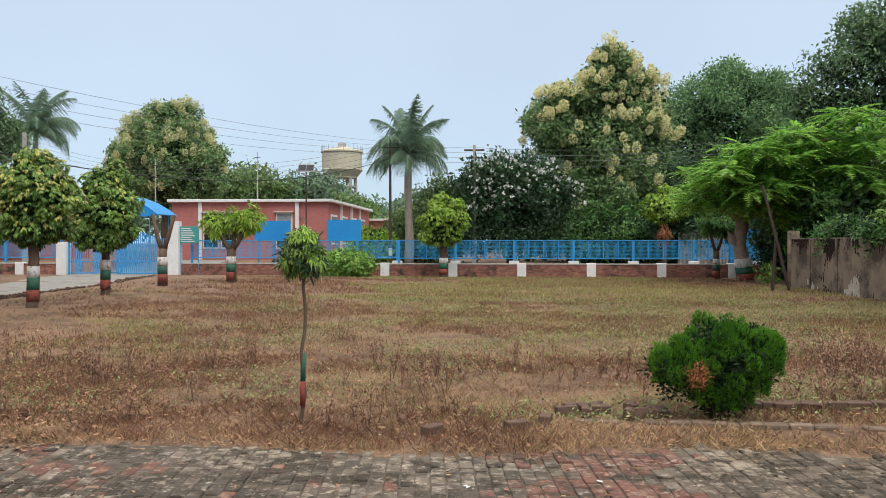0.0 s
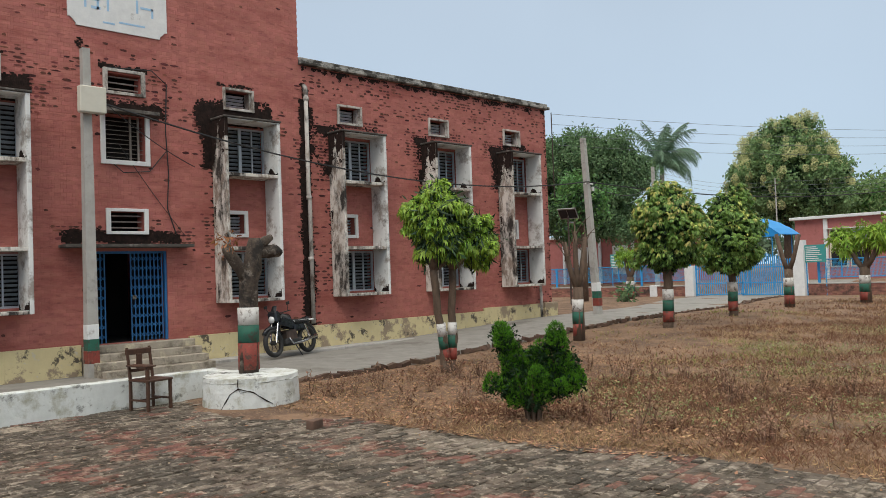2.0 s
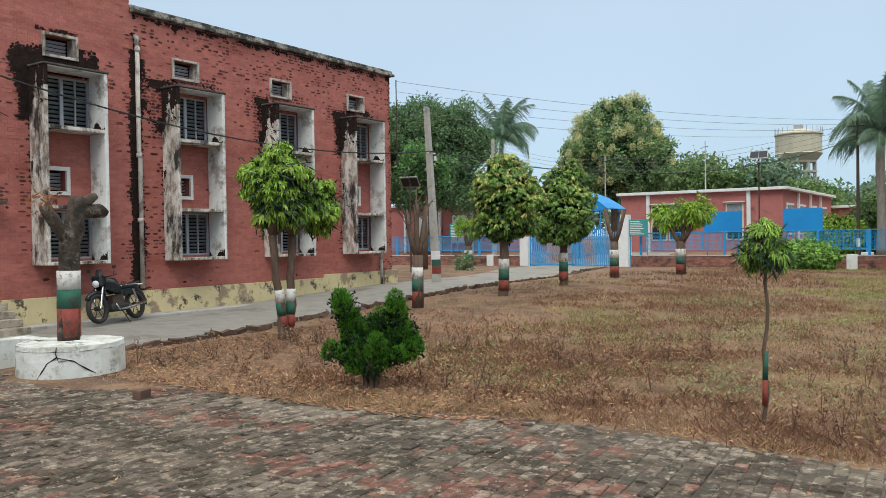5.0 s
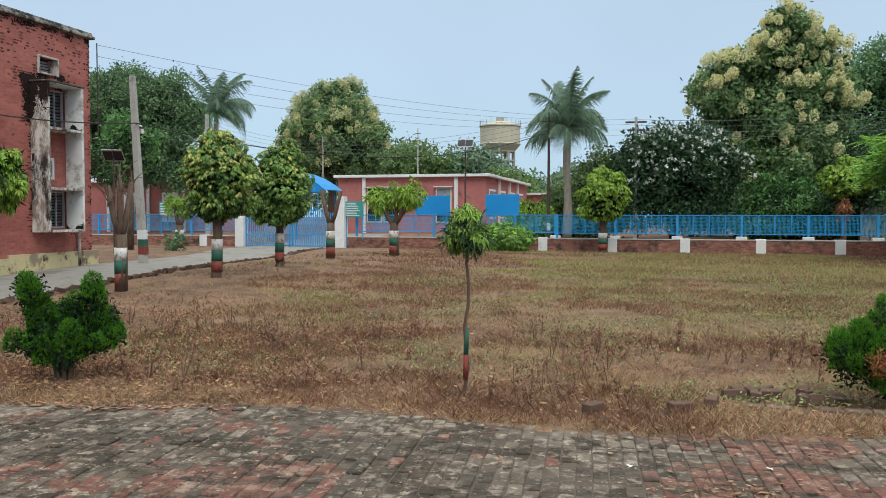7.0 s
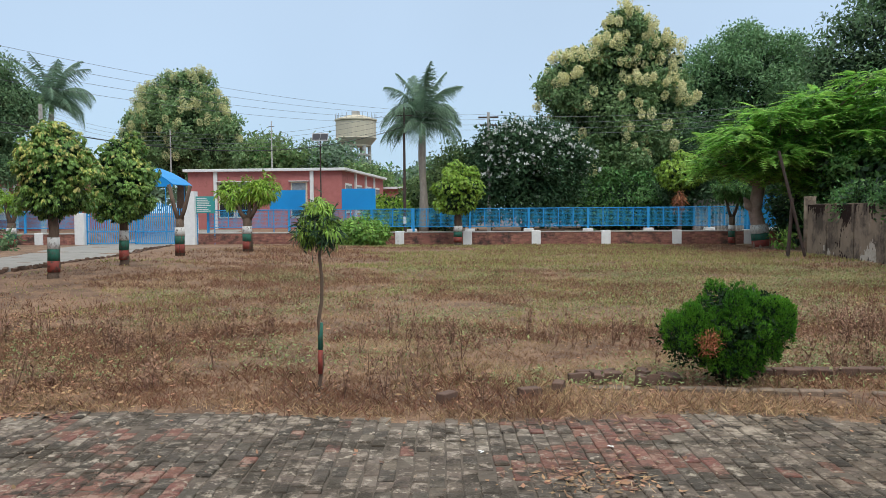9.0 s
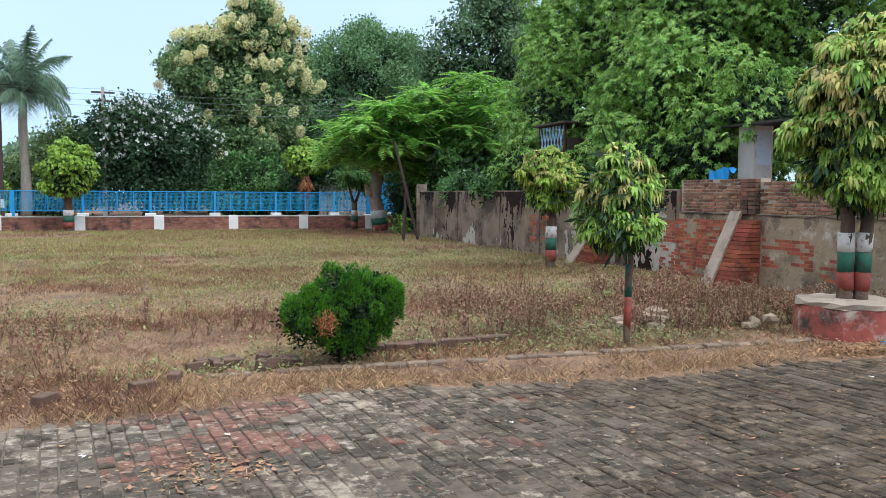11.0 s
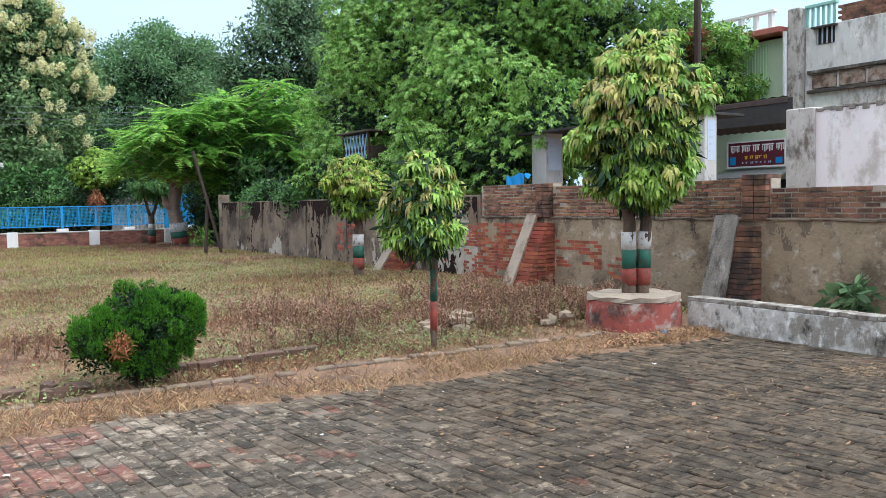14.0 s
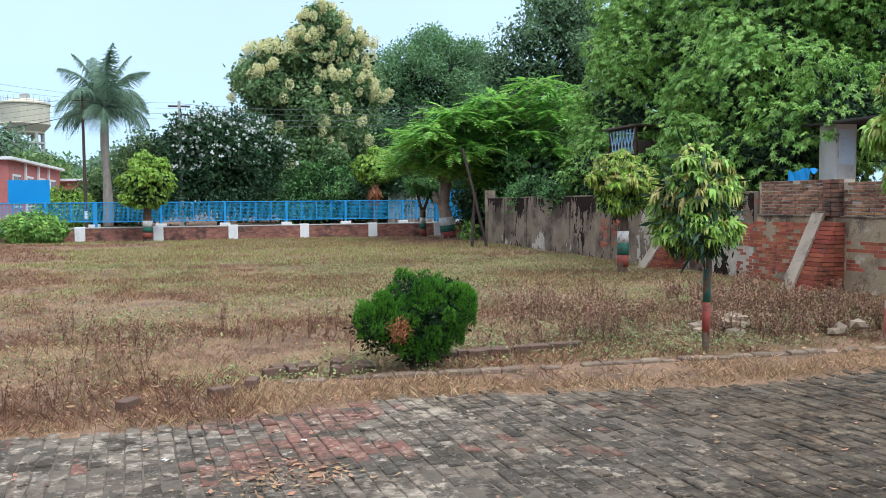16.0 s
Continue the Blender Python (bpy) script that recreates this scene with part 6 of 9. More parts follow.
def lumpy(blobs, count, size, seed):
    """Adds small boughs of leaves round a heap of ellipsoids, for an uneven outline."""
    rng = np.random.default_rng(seed)
    P, N = shell_points(blobs, count, rng, 0.86, 1.02, -0.7, 0.1)
    return [(b[0], b[1], b[2], b[3] * 0.86, b[4] * 0.86, b[5] * 0.86) for b in blobs] + [(*p, *(size * rng.uniform(0.6, 1.35) * np.array([1, 1, 0.8]))) for p in P]


def cloud(name, blobs, twigs, per, spread, length, width, droop, mat, parent, seed, label="", fine=False, inner=0.7, outer=1.06, low=-1.0, up=0.5, out=0.5, pick=None, sag=None, loose=1.0, whorl=0, hang=0.0):
    rng = np.random.default_rng(seed)
    P, N = shell_points(blobs, twigs, rng, inner, outer, low)
    if pick is not None:
        keep = pick(P, rng)
        P, N = P[keep], N[keep]
    if hang:
        V, T = fans(P, N, whorl, length, width, rng, hang)
    elif whorl:
        V, T = stars(P, N, whorl, length, width, rng)
    else:
        V, T = leaves(P, N, per, spread, length, width, droop, rng, up, fine, out, 0.25, sag, 0.0, loose)
    return part(name, tri_mesh(name, V, T, mat), None, parent, label)


def limbs(shape, start, r, targets, rng, n=7):
    """Bent boughs from a trunk top to points in the crown."""
    for t in targets:
        a, b = Vector(start), Vector(t)
        pts, rad = [], []
        for k in range(6):
            u = k / 5
            p = a.lerp(b, u)
            bow = math.sin(math.pi * u) * 0.08 * (b - a).length
            pts.append(p + Vector((rng.uniform(-1, 1) * bow, rng.uniform(-1, 1) * bow, bow * 0.6)))
            rad.append(r * (1 - 0.82 * u))
        shape.tube(pts, rad, n)


def mast_tree(x, y, crown, trunk_h, r, label, seed, twigs=520, mat=None, young=0.25, second=None, size=0.19, width=0.036, bands=True, stems=None, base_z=None, band_h=(0.28, 0.29, 0.29), band_z=0.18, group="banded lawn trees", category="tree", droop=1.1):
    """A clipped mast tree: banded trunk, short boughs, long drooping leaves with bronze young growth on top."""
    rng = random.Random(seed)
    z = gz(x, y) if base_z is None else base_z
    t = thing("mast_tree", (x, y, z), label, category, group=group)
    trunk = Shape()
    for dx, dy, lx, ly in stems or [(0, 0, 0.02, 0.0)]:
        n = 8
        pts = [(dx + lx * k / n * trunk_h + 0.02 * math.sin(k * 1.9 + seed), dy + ly * k / n * trunk_h + 0.02 * math.cos(k * 1.3 + seed), -0.15 + (trunk_h + 0.15) * k / n) for k in range(n + 1)]
        trunk.tube(pts, [r * (1.25 if k == 0 else 1.0 - 0.2 * k / n) for k in range(n + 1)], 12, True, 0.06, rng)
        limbs(trunk, pts[-1], r * 0.7, [(b[0] + rng.uniform(-0.5, 0.5) * b[3], b[1] + rng.uniform(-0.5, 0.5) * b[4], b[2] + rng.uniform(0.0, 0.6) * b[5]) for b in crown for _ in range(4)], rng)
    part("trunk", trunk, M_bark, t, smooth=True)
    if bands:
        for dx, dy, lx, ly in stems or [(0, 0, 0.02, 0.0)]:
            band_set(t, dx + lx * band_z, dy + ly * band_z, band_z, r * 1.03, (lx, ly), band_h)
    crown = [(b[0], b[1], b[2] + 0.4 * size, b[3] - 0.2 * size, b[4] - 0.2 * size, b[5] - 0.1 * size) for b in crown]
    top = max(b[2] + b[5] for b in crown)
    bot = min(b[2] - b[5] for b in crown)
    whole, crown = crown, lumpy(crown, 10 * len(crown), 0.24 * float(np.mean([b[3] for b in crown])), seed)
    cloud("leaves", crown, int(twigs * 1.0), 9, 0, size * 0.8, width * 1.05, 0, mat or M_leafmast, t, seed, inner=0.82, whorl=9, hang=0.62)
    # dark leaves paint the shade in the gaps of the crown
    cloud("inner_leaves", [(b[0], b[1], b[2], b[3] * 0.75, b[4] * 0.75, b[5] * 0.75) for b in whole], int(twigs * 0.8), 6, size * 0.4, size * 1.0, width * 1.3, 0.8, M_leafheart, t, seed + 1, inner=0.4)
    if young:
        cloud("young_leaves", crown, int(twigs * young * 0.95), 8, 0, size * 0.74, width * 1.05, 0, second or M_leafyoung, t, seed + 2, "bronze and yellow young leaves", inner=0.95, outer=1.1, low=-0.3, whorl=7, hang=0.8, pick=lambda P, g: g.random(len(P)) < 0.25 + 0.9 * (P[:, 2] - bot) / (top - bot))
    return t


mast_tree(-11.12, 10.88, [(0.0, -0.18, 2.75, 0.62, 0.64, 0.74), (0.0, -0.2, 3.08, 0.5, 0.5, 0.5), (0.05, 0.82, 2.4, 0.44, 0.44, 0.55)], 1.95, 0.085, "lime-green clipped tree with twin trunks and painted bands", 21, 1100, M_leaflime, 0.3, M_leaflime, 0.19, 0.03, stems=[(0, -0.055, 0.0, -0.15), (0, 0.07, 0.0, 0.05)], band_h=(0.22, 0.24, 0.24), band_z=0.24)
mast_tree(-11.35, 19.35, [(0, 0.12, 2.45, 0.98, 0.98, 0.9), (0.05, 0.1, 2.95, 0.88, 0.88, 0.8), (0.05, 0.1, 3.25, 0.68, 0.68, 0.55), (0.0, 0.1, 2.02, 0.85, 0.85, 0.62)], 1.65, 0.14, "round-headed green tree with bronze tips and painted bands", 22, 2600, M_leafdeep, 0.3, size=0.135, width=0.032)
mast_tree(-11.4, 23.15, [(0, 0, 2.2, 0.98, 0.98, 0.95), (0.0, 0.05, 2.75, 0.86, 0.86, 0.85), (0.0, 0.0, 3.15, 0.64, 0.64, 0.58), (0.0, 0.0, 1.75, 0.82, 0.82, 0.64)], 1.4, 0.135, "round-headed green tree beside the drive with painted bands", 23, 2600, M_leafdeep, 0.12, size=0.135, width=0.032)
mast_tree(-2.9, 42.9, [(0.05, 0, 2.75, 1.35, 1.3, 1.2), (0.2, 0, 3.4, 0.85, 0.85, 0.8)], 1.8, 0.22, "lime-green rounded tree before the far wall", 24, 1500, M_leaflime, 0.5, M_leaflime, 0.2, 0.05)
mast_tree(9.4, 47.6, [(0, 0, 3.2, 1.3, 1.3, 0.95), (0.2, 0, 3.6, 0.9, 0.9, 0.8)], 2.5, 0.14, "lime-green rounded tree with dead leaves hanging below", 25, 1700, M_leaflime, 0.4, M_leaflime, 0.2, 0.05, bands=False)
mast_tree(9.74, 18.0, [(0.0, 0, 2.08, 0.8, 0.8, 0.72), (0.5, 0.2, 2.02, 0.45, 0.45, 0.45), (-0.3, -0.1, 2.45, 0.45, 0.45, 0.4)], 1.42, 0.13, "yellow-green tree with painted bands near the boundary wall", 26, 1200, M_leaflime, 0.5, size=0.19, width=0.034)
sap_right = mast_tree(5.85, 8.62, [(-0.16, 0.04, 1.75, 0.44, 0.44, 0.5), (-0.06, 0.02, 2.1, 0.28, 0.28, 0.3), (-0.12, 0.03, 1.45, 0.46, 0.46, 0.3)], 1.35, 0.042, "young drooping tree with green and red painted stem", 27, 560, M_leafmast, 0.45, size=0.22, width=0.034, bands=False, category="sapling")
mast_tree(9.22, 8.35, [(0.06, 0, 2.1, 0.84, 0.84, 0.85), (0.12, 0, 2.65, 0.86, 0.86, 0.85), (0.28, 0, 3.1, 0.58, 0.58, 0.6), (0.1, 0, 1.62, 0.5, 0.5, 0.5)], 1.45, 0.10, "tall dense drooping tree with painted bands in a red planter", 28, 1900, M_leafmast, 0.55, size=0.23, width=0.042, stems=[(-0.085, 0.05, -0.02, 0.0), (0.085, -0.05, 0.04, 0.0)], base_z=0.47, band_h=(0.25, 0.27, 0.26), band_z=0.12)
sap_left = mast_tree(-1.95, 8.18, [(0.0, 0, 1.76, 0.16, 0.16, 0.2), (0.09, 0, 1.6, 0.16, 0.16, 0.16), (-0.1, 0.0, 1.6, 0.15, 0.15, 0.15)], 1.6, 0.02, "thin lone sapling with drooping leaves and painted stem", 29, 150, M_leafmast, 0.5, M_leaflime, 0.13, 0.014, bands=False, category="sapling", droop=1.4)
for sap, r, hs in ((sap_right, 0.046, (0.42, 0.40)), (sap_left, 0.026, (0.25, 0.28))):
    for nm, at, h, mt in (("red_band", 0.18, hs[0], M_bandred), ("green_band", 0.18 + hs[0], hs[1], M_bandgreen)):
        part(nm, Shape().tube([(0.02 * at, 0.0, at), (0.02 * (at + h), 0.0, at + h)], r, 10, True, 0.04, R), mt, sap, smooth=True)
dead = thing("dead_leaf_tuft", (9.15, 46.4, 2.3), "bunch of dead orange leaves hanging under a tree", "leaves")
cloud("dead_leaves", [(0, 0, 0, 0.25, 0.25, 0.5)], 60, 6, 0.08, 0.3, 0.07, 1.5, M_deadleaf, dead, 31)


def pruned_tree(x, y, h, r, forks, label, seed, twig=True, leafy=0, leaf=M_leaflime):
    """A lopped trunk that forks, with bands and dry twigs."""
    rng = random.Random(seed)
    t = thing("pruned_tree", (x, y, gz(x, y)), label, "tree", group="banded lawn trees")
    s = Shape()
    s.tube([(0, 0, -0.15), (0.02, 0, 0.3 * h), (0.0, 0.03, 0.55 * h)], [r * 1.2, r, r * 0.95], 12, True, 0.08, rng)
    for dx, dy, dz in forks:
        s.tube([(0, 0.02, 0.5 * h), (dx * 0.45, dy * 0.45, 0.5 * h + dz * 0.35), (dx, dy, 0.5 * h + dz)], [r * 0.62, r * 0.5, r * 0.42], 10, True, 0.12, rng)
    part("trunk", s, M_bark, t, smooth=True)
    band_set(t, 0, 0, 0.12, r * 1.1)
    if twig:
        w = Shape()
        for dx, dy, dz in forks:
            for _ in range(11):
                a = Vector((dx, dy, 0.5 * h + dz * rng.uniform(0.6, 1.0)))
                b = a + Vector((rng.uniform(-0.5, 0.5), rng.uniform(-0.5, 0.5), rng.uniform(-0.1, 0.5)))
                w.tube([a, a.lerp(b, 0.5) + Vector((0, 0, 0.06)), b], [0.012, 0.009, 0.004], 4)
        tagged(part("twig_mass", w, M_bark, t), kind="stuff")
    if leafy:
        blobs = [(dx * 1.2, dy * 1.2, 0.5 * h + dz + 0.15, 0.5, 0.5, 0.48) for dx, dy, dz in forks]
        cloud("leaves", blobs, leafy * 2, 11, 0.04, 0.2, 0.06, 0.15, leaf, t, seed, fine=True, inner=0.5, sag=0.5)
    return t


pruned_tree(-12.15, 16.45, 2.4, 0.13, [(-0.15, -0.25, 1.25), (0.1, 0.3, 1.35), (0.0, 0.0, 1.5)], "lopped bare tree with dry twigs and painted bands", 41)
pruned_tree(-11.85, 28.3, 2.4, 0.15, [(-0.4, 0.1, 1.35), (0.45, -0.05, 1.3)], "lopped forked tree with painted bands by the gate", 42, False)
pruned_tree(-10.5, 31.7, 2.4, 0.17, [(-0.55, 0.0, 1.0), (0.65, 0.0, 1.2), (0.1, 0.3, 1.1)], "lopped tree sprouting fresh leaves, with painted bands", 43, False, 120)
pruned_tree(10.93, 42.2, 2.6, 0.15, [(-0.35, 0.0, 1.4), (0.4, 0.0, 1.2)], "leaning tree with painted bands near the far corner", 44, False, 110, M_leafmid)
pruned_tree(-26.0, 40.5, 2.3, 0.22, [(-0.3, 0.0, 1.2), (0.3, 0.2, 1.2)], "banded tree trunk near the gate", 45, False, 60)
planted = thing("lopped_stump_tree", (-11.25, 6.62, 0.44), "lopped grey tree stump with painted bands in a white planter", "tree")
s = Shape()
s.tube([(0, 0, -0.05), (0.0, 0.02, 0.7), (0.0, 0.04, 1.4), (0.02, 0.1, 1.62), (0.02, 0.13, 1.8), (0.02, 0.16, 1.98), (0.02, 0.16, 2.1)], [0.165, 0.15, 0.145, 0.15, 0.13, 0.135, 0.09], 14, True, 0.12, R)
s.tube([(0, 0.04, 1.4), (0.0, -0.1, 1.62), (0.0, -0.2, 1.75), (0.0, -0.34, 1.92), (0.0, -0.36, 2.0)], [0.1, 0.085, 0.09, 0.075, 0.04], 12, True, 0.14, R)
s.tube([(0, 0.12, 1.9), (0.04, 0.34, 1.88), (0.05, 0.5, 1.9), (0.05, 0.6, 1.86)], [0.1, 0.1, 0.11, 0.06], 10, True, 0.16, R)
s.tube([(0, 0.15, 1.95), (0.04, 0.34, 2.06), (0.05, 0.44, 2.12)], [0.08, 0.085, 0.05], 10, True, 0.16, R)
part("trunk", s, M_barkblotch, planted, smooth=True)
band_set(planted, 0, 0, 0.06, 0.16, (0, 0.015), (0.42, 0.27, 0.27))
cloud("dry_leaves", [(0.05, -0.35, 2.05, 0.15, 0.2, 0.15)], 16, 5, 0.04, 0.09, 0.03, 0.5, M_deadleaf, planted, 46)


def thuja(x, y, lobes, label, seed, n, tip=0.11):
    """A clipped conifer: upright fan sprays crowded over a heart painted shade-dark."""
    t = thing("thuja_bush", (x, y, gz(x, y)), label, "bush", group="thuja bushes by the paving")
    rng = np.random.default_rng(seed)
    for k in range(7):
        a = k * 0.9
        st = Shape().tube([(0.05 * math.cos(a), 0.05 * math.sin(a), -0.1), (0.1 * math.cos(a), 0.1 * math.sin(a), 0.2), (0.24 * math.cos(a), 0.24 * math.sin(a), 0.6)], [0.03, 0.022, 0.008], 6)
        part("stem", st, M_bark, t)
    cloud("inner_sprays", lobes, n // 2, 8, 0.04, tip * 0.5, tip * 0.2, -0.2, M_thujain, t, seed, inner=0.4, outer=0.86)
    P, N = shell_points(lobes, n // 24, rng, 0.88, 1.0, -0.8, 0.06)
    keep = P[:, 2] > 0.08
    puffs = [(*(p - 0.04 * q), *(rng.uniform(0.075, 0.13) * np.array([0.9, 0.9, 1.35]))) for p, q in zip(P[keep], N[keep])]
    # the second layer is a dark copy that paints shade between the puffs
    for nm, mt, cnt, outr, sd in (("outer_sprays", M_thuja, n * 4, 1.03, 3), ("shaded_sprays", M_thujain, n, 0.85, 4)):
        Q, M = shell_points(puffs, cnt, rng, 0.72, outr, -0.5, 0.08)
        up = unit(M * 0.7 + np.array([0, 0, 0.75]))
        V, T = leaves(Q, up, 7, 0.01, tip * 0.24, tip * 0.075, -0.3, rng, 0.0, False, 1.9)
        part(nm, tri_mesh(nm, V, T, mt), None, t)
    return t


tb = thuja(2.28, 8.75, [(0.1, 0, 0.56, 0.52, 0.48, 0.36), (-0.42, -0.05, 0.5, 0.26, 0.26, 0.27), (0.04, -0.04, 0.24, 0.27, 0.27, 0.2), (0.36, -0.05, 0.68, 0.30, 0.34, 0.3), (0.0, 0.0, 0.74, 0.32, 0.36, 0.28), (0.08, 0, 0.36, 0.34, 0.32, 0.2)], "dense rounded dark green thuja bush with one dead orange patch", 51, 2600)
tagged(cloud("dead_patch", [(-0.27, -0.42, 0.5, 0.07, 0.05, 0.1)], 60, 7, 0.03, 0.04, 0.012, 0.2, M_deadleaf, tb, 52, "dead orange sprays"), kind="stuff")
thuja(-6.5, 7.72, [(0.766 * u, 0.643 * u + d, z, r, r, h) for u, d, z, r, h in ((-0.32, 0.0, 1.02, 0.13, 0.2), (-0.26, 0.02, 0.8, 0.09, 0.14), (-0.2, 0.0, 0.62, 0.13, 0.16), (0.3, 0.0, 0.88, 0.17, 0.22), (0.12, -0.06, 0.76, 0.13, 0.16), (0.42, 0.05, 0.66, 0.15, 0.18), (0.0, 0.0, 0.55, 0.24, 0.2), (-0.3, 0.03, 0.46, 0.2, 0.15), (0.28, 0.0, 0.46, 0.24, 0.18), (0.0, -0.04, 0.3, 0.22, 0.16), (-0.46, 0.0, 0.42, 0.1, 0.08), (0.52, 0.0, 0.48, 0.1, 0.1))], "loose two-topped green thuja bush", 53, 1700, 0.12)


def big_tree(name, x, y, blobs, trunk_h, r, label, seed, twigs, per, length, width, mat, droop=0.3, spread=0.22, bark=None, base=None, inner=0.62, fine=False, fork=5, heart=None, sag=None, whorl=0):
    t = thing(name, (x, y, gz(x, y) if base is None else base), label, "tree")
    rng = random.Random(seed)
    s = Shape()
    s.tube([(0, 0, -0.2), (0.05, 0, trunk_h * 0.5), (0, 0.05, trunk_h)], [r * 1.25, r, r * 0.85], 12, True, 0.06, rng)
    limbs(s, (0, 0.05, trunk_h * 0.97), r * 0.6, [(b[0] * 0.9, b[1] * 0.9, b[2] + 0.2 * b[5]) for b in blobs for _ in range(max(1, fork // len(blobs) + 1))], rng)
    part("trunk", s, bark or M_bark, t, smooth=True)
    size = 0.24 * float(np.mean([max(b[3], b[4]) for b in blobs]))
    whole, blobs = blobs, lumpy(blobs, 20 * len(blobs) if len(blobs) > 2 else 18, size, seed)
    cloud("crown", blobs, twigs, per, spread, length, width, droop, mat, t, seed, inner=inner, outer=1.1, fine=fine, sag=sag, whorl=whorl)
    # by default the heart of the crown is coloured shade-dark
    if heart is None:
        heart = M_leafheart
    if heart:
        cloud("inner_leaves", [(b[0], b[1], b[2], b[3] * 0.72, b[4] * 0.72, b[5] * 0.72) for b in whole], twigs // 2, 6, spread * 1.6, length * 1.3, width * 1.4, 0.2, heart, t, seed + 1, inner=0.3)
    return t


# flowering tree with cream panicles, and its smaller like on the left
def panicles(tree, blobs, count, seed, size=0.42, mat=None):
    """Upright conical sprays of tiny flowers on the outside of a crown."""
    rng = np.random.default_rng(seed)
    P, N = shell_points(blobs, count, rng, 1.12, 1.2, -0.25)
    lo, hi = P[:, 2].min(), P[:, 2].max()
    keep = rng.random(len(P)) < 0.2 + 0.9 * (P[:, 2] - lo) / (hi - lo)
    P, N = P[keep], N[keep]
    H = unit(N * 0.5 + np.array([0, 0, 0.8]))
    n = 170
    D = unit(rng.normal(size=(len(P), n, 3)))
    r = size * (0.5 + 0.32 * rng.random((len(P), 1, 1))) * (0.72 + 0.3 * rng.random((len(P), n, 1)))
    along = (D * H[:, None]).sum(2, keepdims=True)
    pts = (P[:, None] + D * r + H[:, None] * (along * 0.45 * r + 0.25 * size)).reshape(-1, 3)
    V, T = leaves(pts, D.reshape(-1, 3), 1, 0.0, 0.085, 0.09, 0.0, rng, 0.0, False, 0.5)
    tagged(part("blossom_mass", tri_mesh("blossom_mass", V, T, mat or M_panicle), None, tree, "cream flower panicles"), kind="stuff")


tb_blobs = [(0, 0, 7.6, 3.7, 3.2, 3.4), (0.6, 0, 11.2, 2.3, 2.3, 2.8), (-3.0, -0.5, 9.2, 2.0, 2.0, 2.2), (2.1, 0, 9.4, 2.0, 2.2, 2.8), (0.2, -1.3, 5.0, 2.6, 2.2, 2.2), (0.6, -0.3, 12.9, 1.2, 1.2, 1.4)]
teak = big_tree("flowering_tree", 7.0, 56, tb_blobs, 4.0, 0.35, "tall flowering tree covered in cream panicles", 61, 5200, 10, 0.26, 0.15, M_leafteak, 0.5, 0.2, heart=M_leafheart)
panicles(teak, lumpy(tb_blobs, 60, 0.75, 61), 560, 62, 0.36)
tl_blobs = [(0, 0, 8.6, 4.5, 4, 4.0), (0.2, 0, 11.2, 3.3, 2.8, 2.3), (-1.2, 0, 12.2, 1.5, 1.5, 1.7), (1.3, 0, 12.6, 1.4, 1.4, 1.5), (-3, 0, 7.6, 2.3, 2.6, 2.4), (3.2, 0, 8.0, 2.3, 2.6, 2.6)]
tl = big_tree("flowering_tree", -31.2, 75, tl_blobs, 5.0, 0.4, "broad far flowering tree behind the gate", 63, 5600, 10, 0.28, 0.17, M_leafteak, 0.4, 0.22, heart=M_leafheart)
panicles(tl, lumpy(tl_blobs, 60, 0.75, 63), 420, 64, 0.4, M_panicledull)
big_tree("neem_tree", -35.3, 50, [(0, 0, 7.6, 4.4, 4, 3.4), (-1.0, 0, 9.6, 2.6, 2.4, 2.0), (2.2, 0, 8.4, 2.2, 2.2, 2.2), (-3.0, 0, 6.0, 2.6, 2.6, 2.6), (1.2, -0.6, 5.2, 3.0, 2.4, 2.2)], 3.5, 0.3, "dark green neem tree behind the building", 65, 5200, 11, 0.24, 0.11, M_leafdrk, 0.3, 0.2)
big_tree("neem_tree", -24.5, 34.0, [(0, 0, 5.0, 1.3, 1.3, 1.6)], 3.4, 0.14, "slim young tree behind the drive", 66, 260, 8, 0.22, 0.1, M_leafmid, 0.3, 0.2)
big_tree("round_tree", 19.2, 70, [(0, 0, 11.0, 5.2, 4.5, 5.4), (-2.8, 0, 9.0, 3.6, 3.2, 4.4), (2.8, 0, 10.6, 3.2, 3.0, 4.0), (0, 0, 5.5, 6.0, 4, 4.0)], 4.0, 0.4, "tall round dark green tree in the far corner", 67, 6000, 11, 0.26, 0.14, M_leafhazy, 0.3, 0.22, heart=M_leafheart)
big_tree("dark_tree", 21.5, 50, [(0, 0, 10.2, 3.6, 3.0, 4.2), (-2.2, 0, 9.0, 2.2, 2.0, 2.4), (1.5, 0, 13.5, 2.2, 2.2, 2.0), (2.5, 0, 8.5, 3.0, 2.5, 4.0), (-1.5, 0, 5.0, 4, 2.5, 3)], 4.0, 0.3, "dark open-crowned tree beyond the boundary wall", 68, 3200, 9, 0.27, 0.12, M_leafdrk, 0.2, 0.2)
wf = [(0, 0, 4.2, 3.0, 2.4, 2.2), (-1.7, -0.3, 4.6, 1.7, 1.6, 1.8), (1.8, -0.2, 4.0, 2.0, 1.8, 1.9), (0.2, 0, 5.3, 2.0, 1.7, 1.3), (0, -0.5, 2.2, 3.2, 1.6, 1.8)]
wt = big_tree("white_blossom_tree", 0.7, 50, wf, 2.0, 0.2, "dark broad shrub-like tree dotted with white blossom", 69, 2100, 9, 0.24, 0.12, M_leafdusk, 0.2, 0.24, heart=M_leafheart)
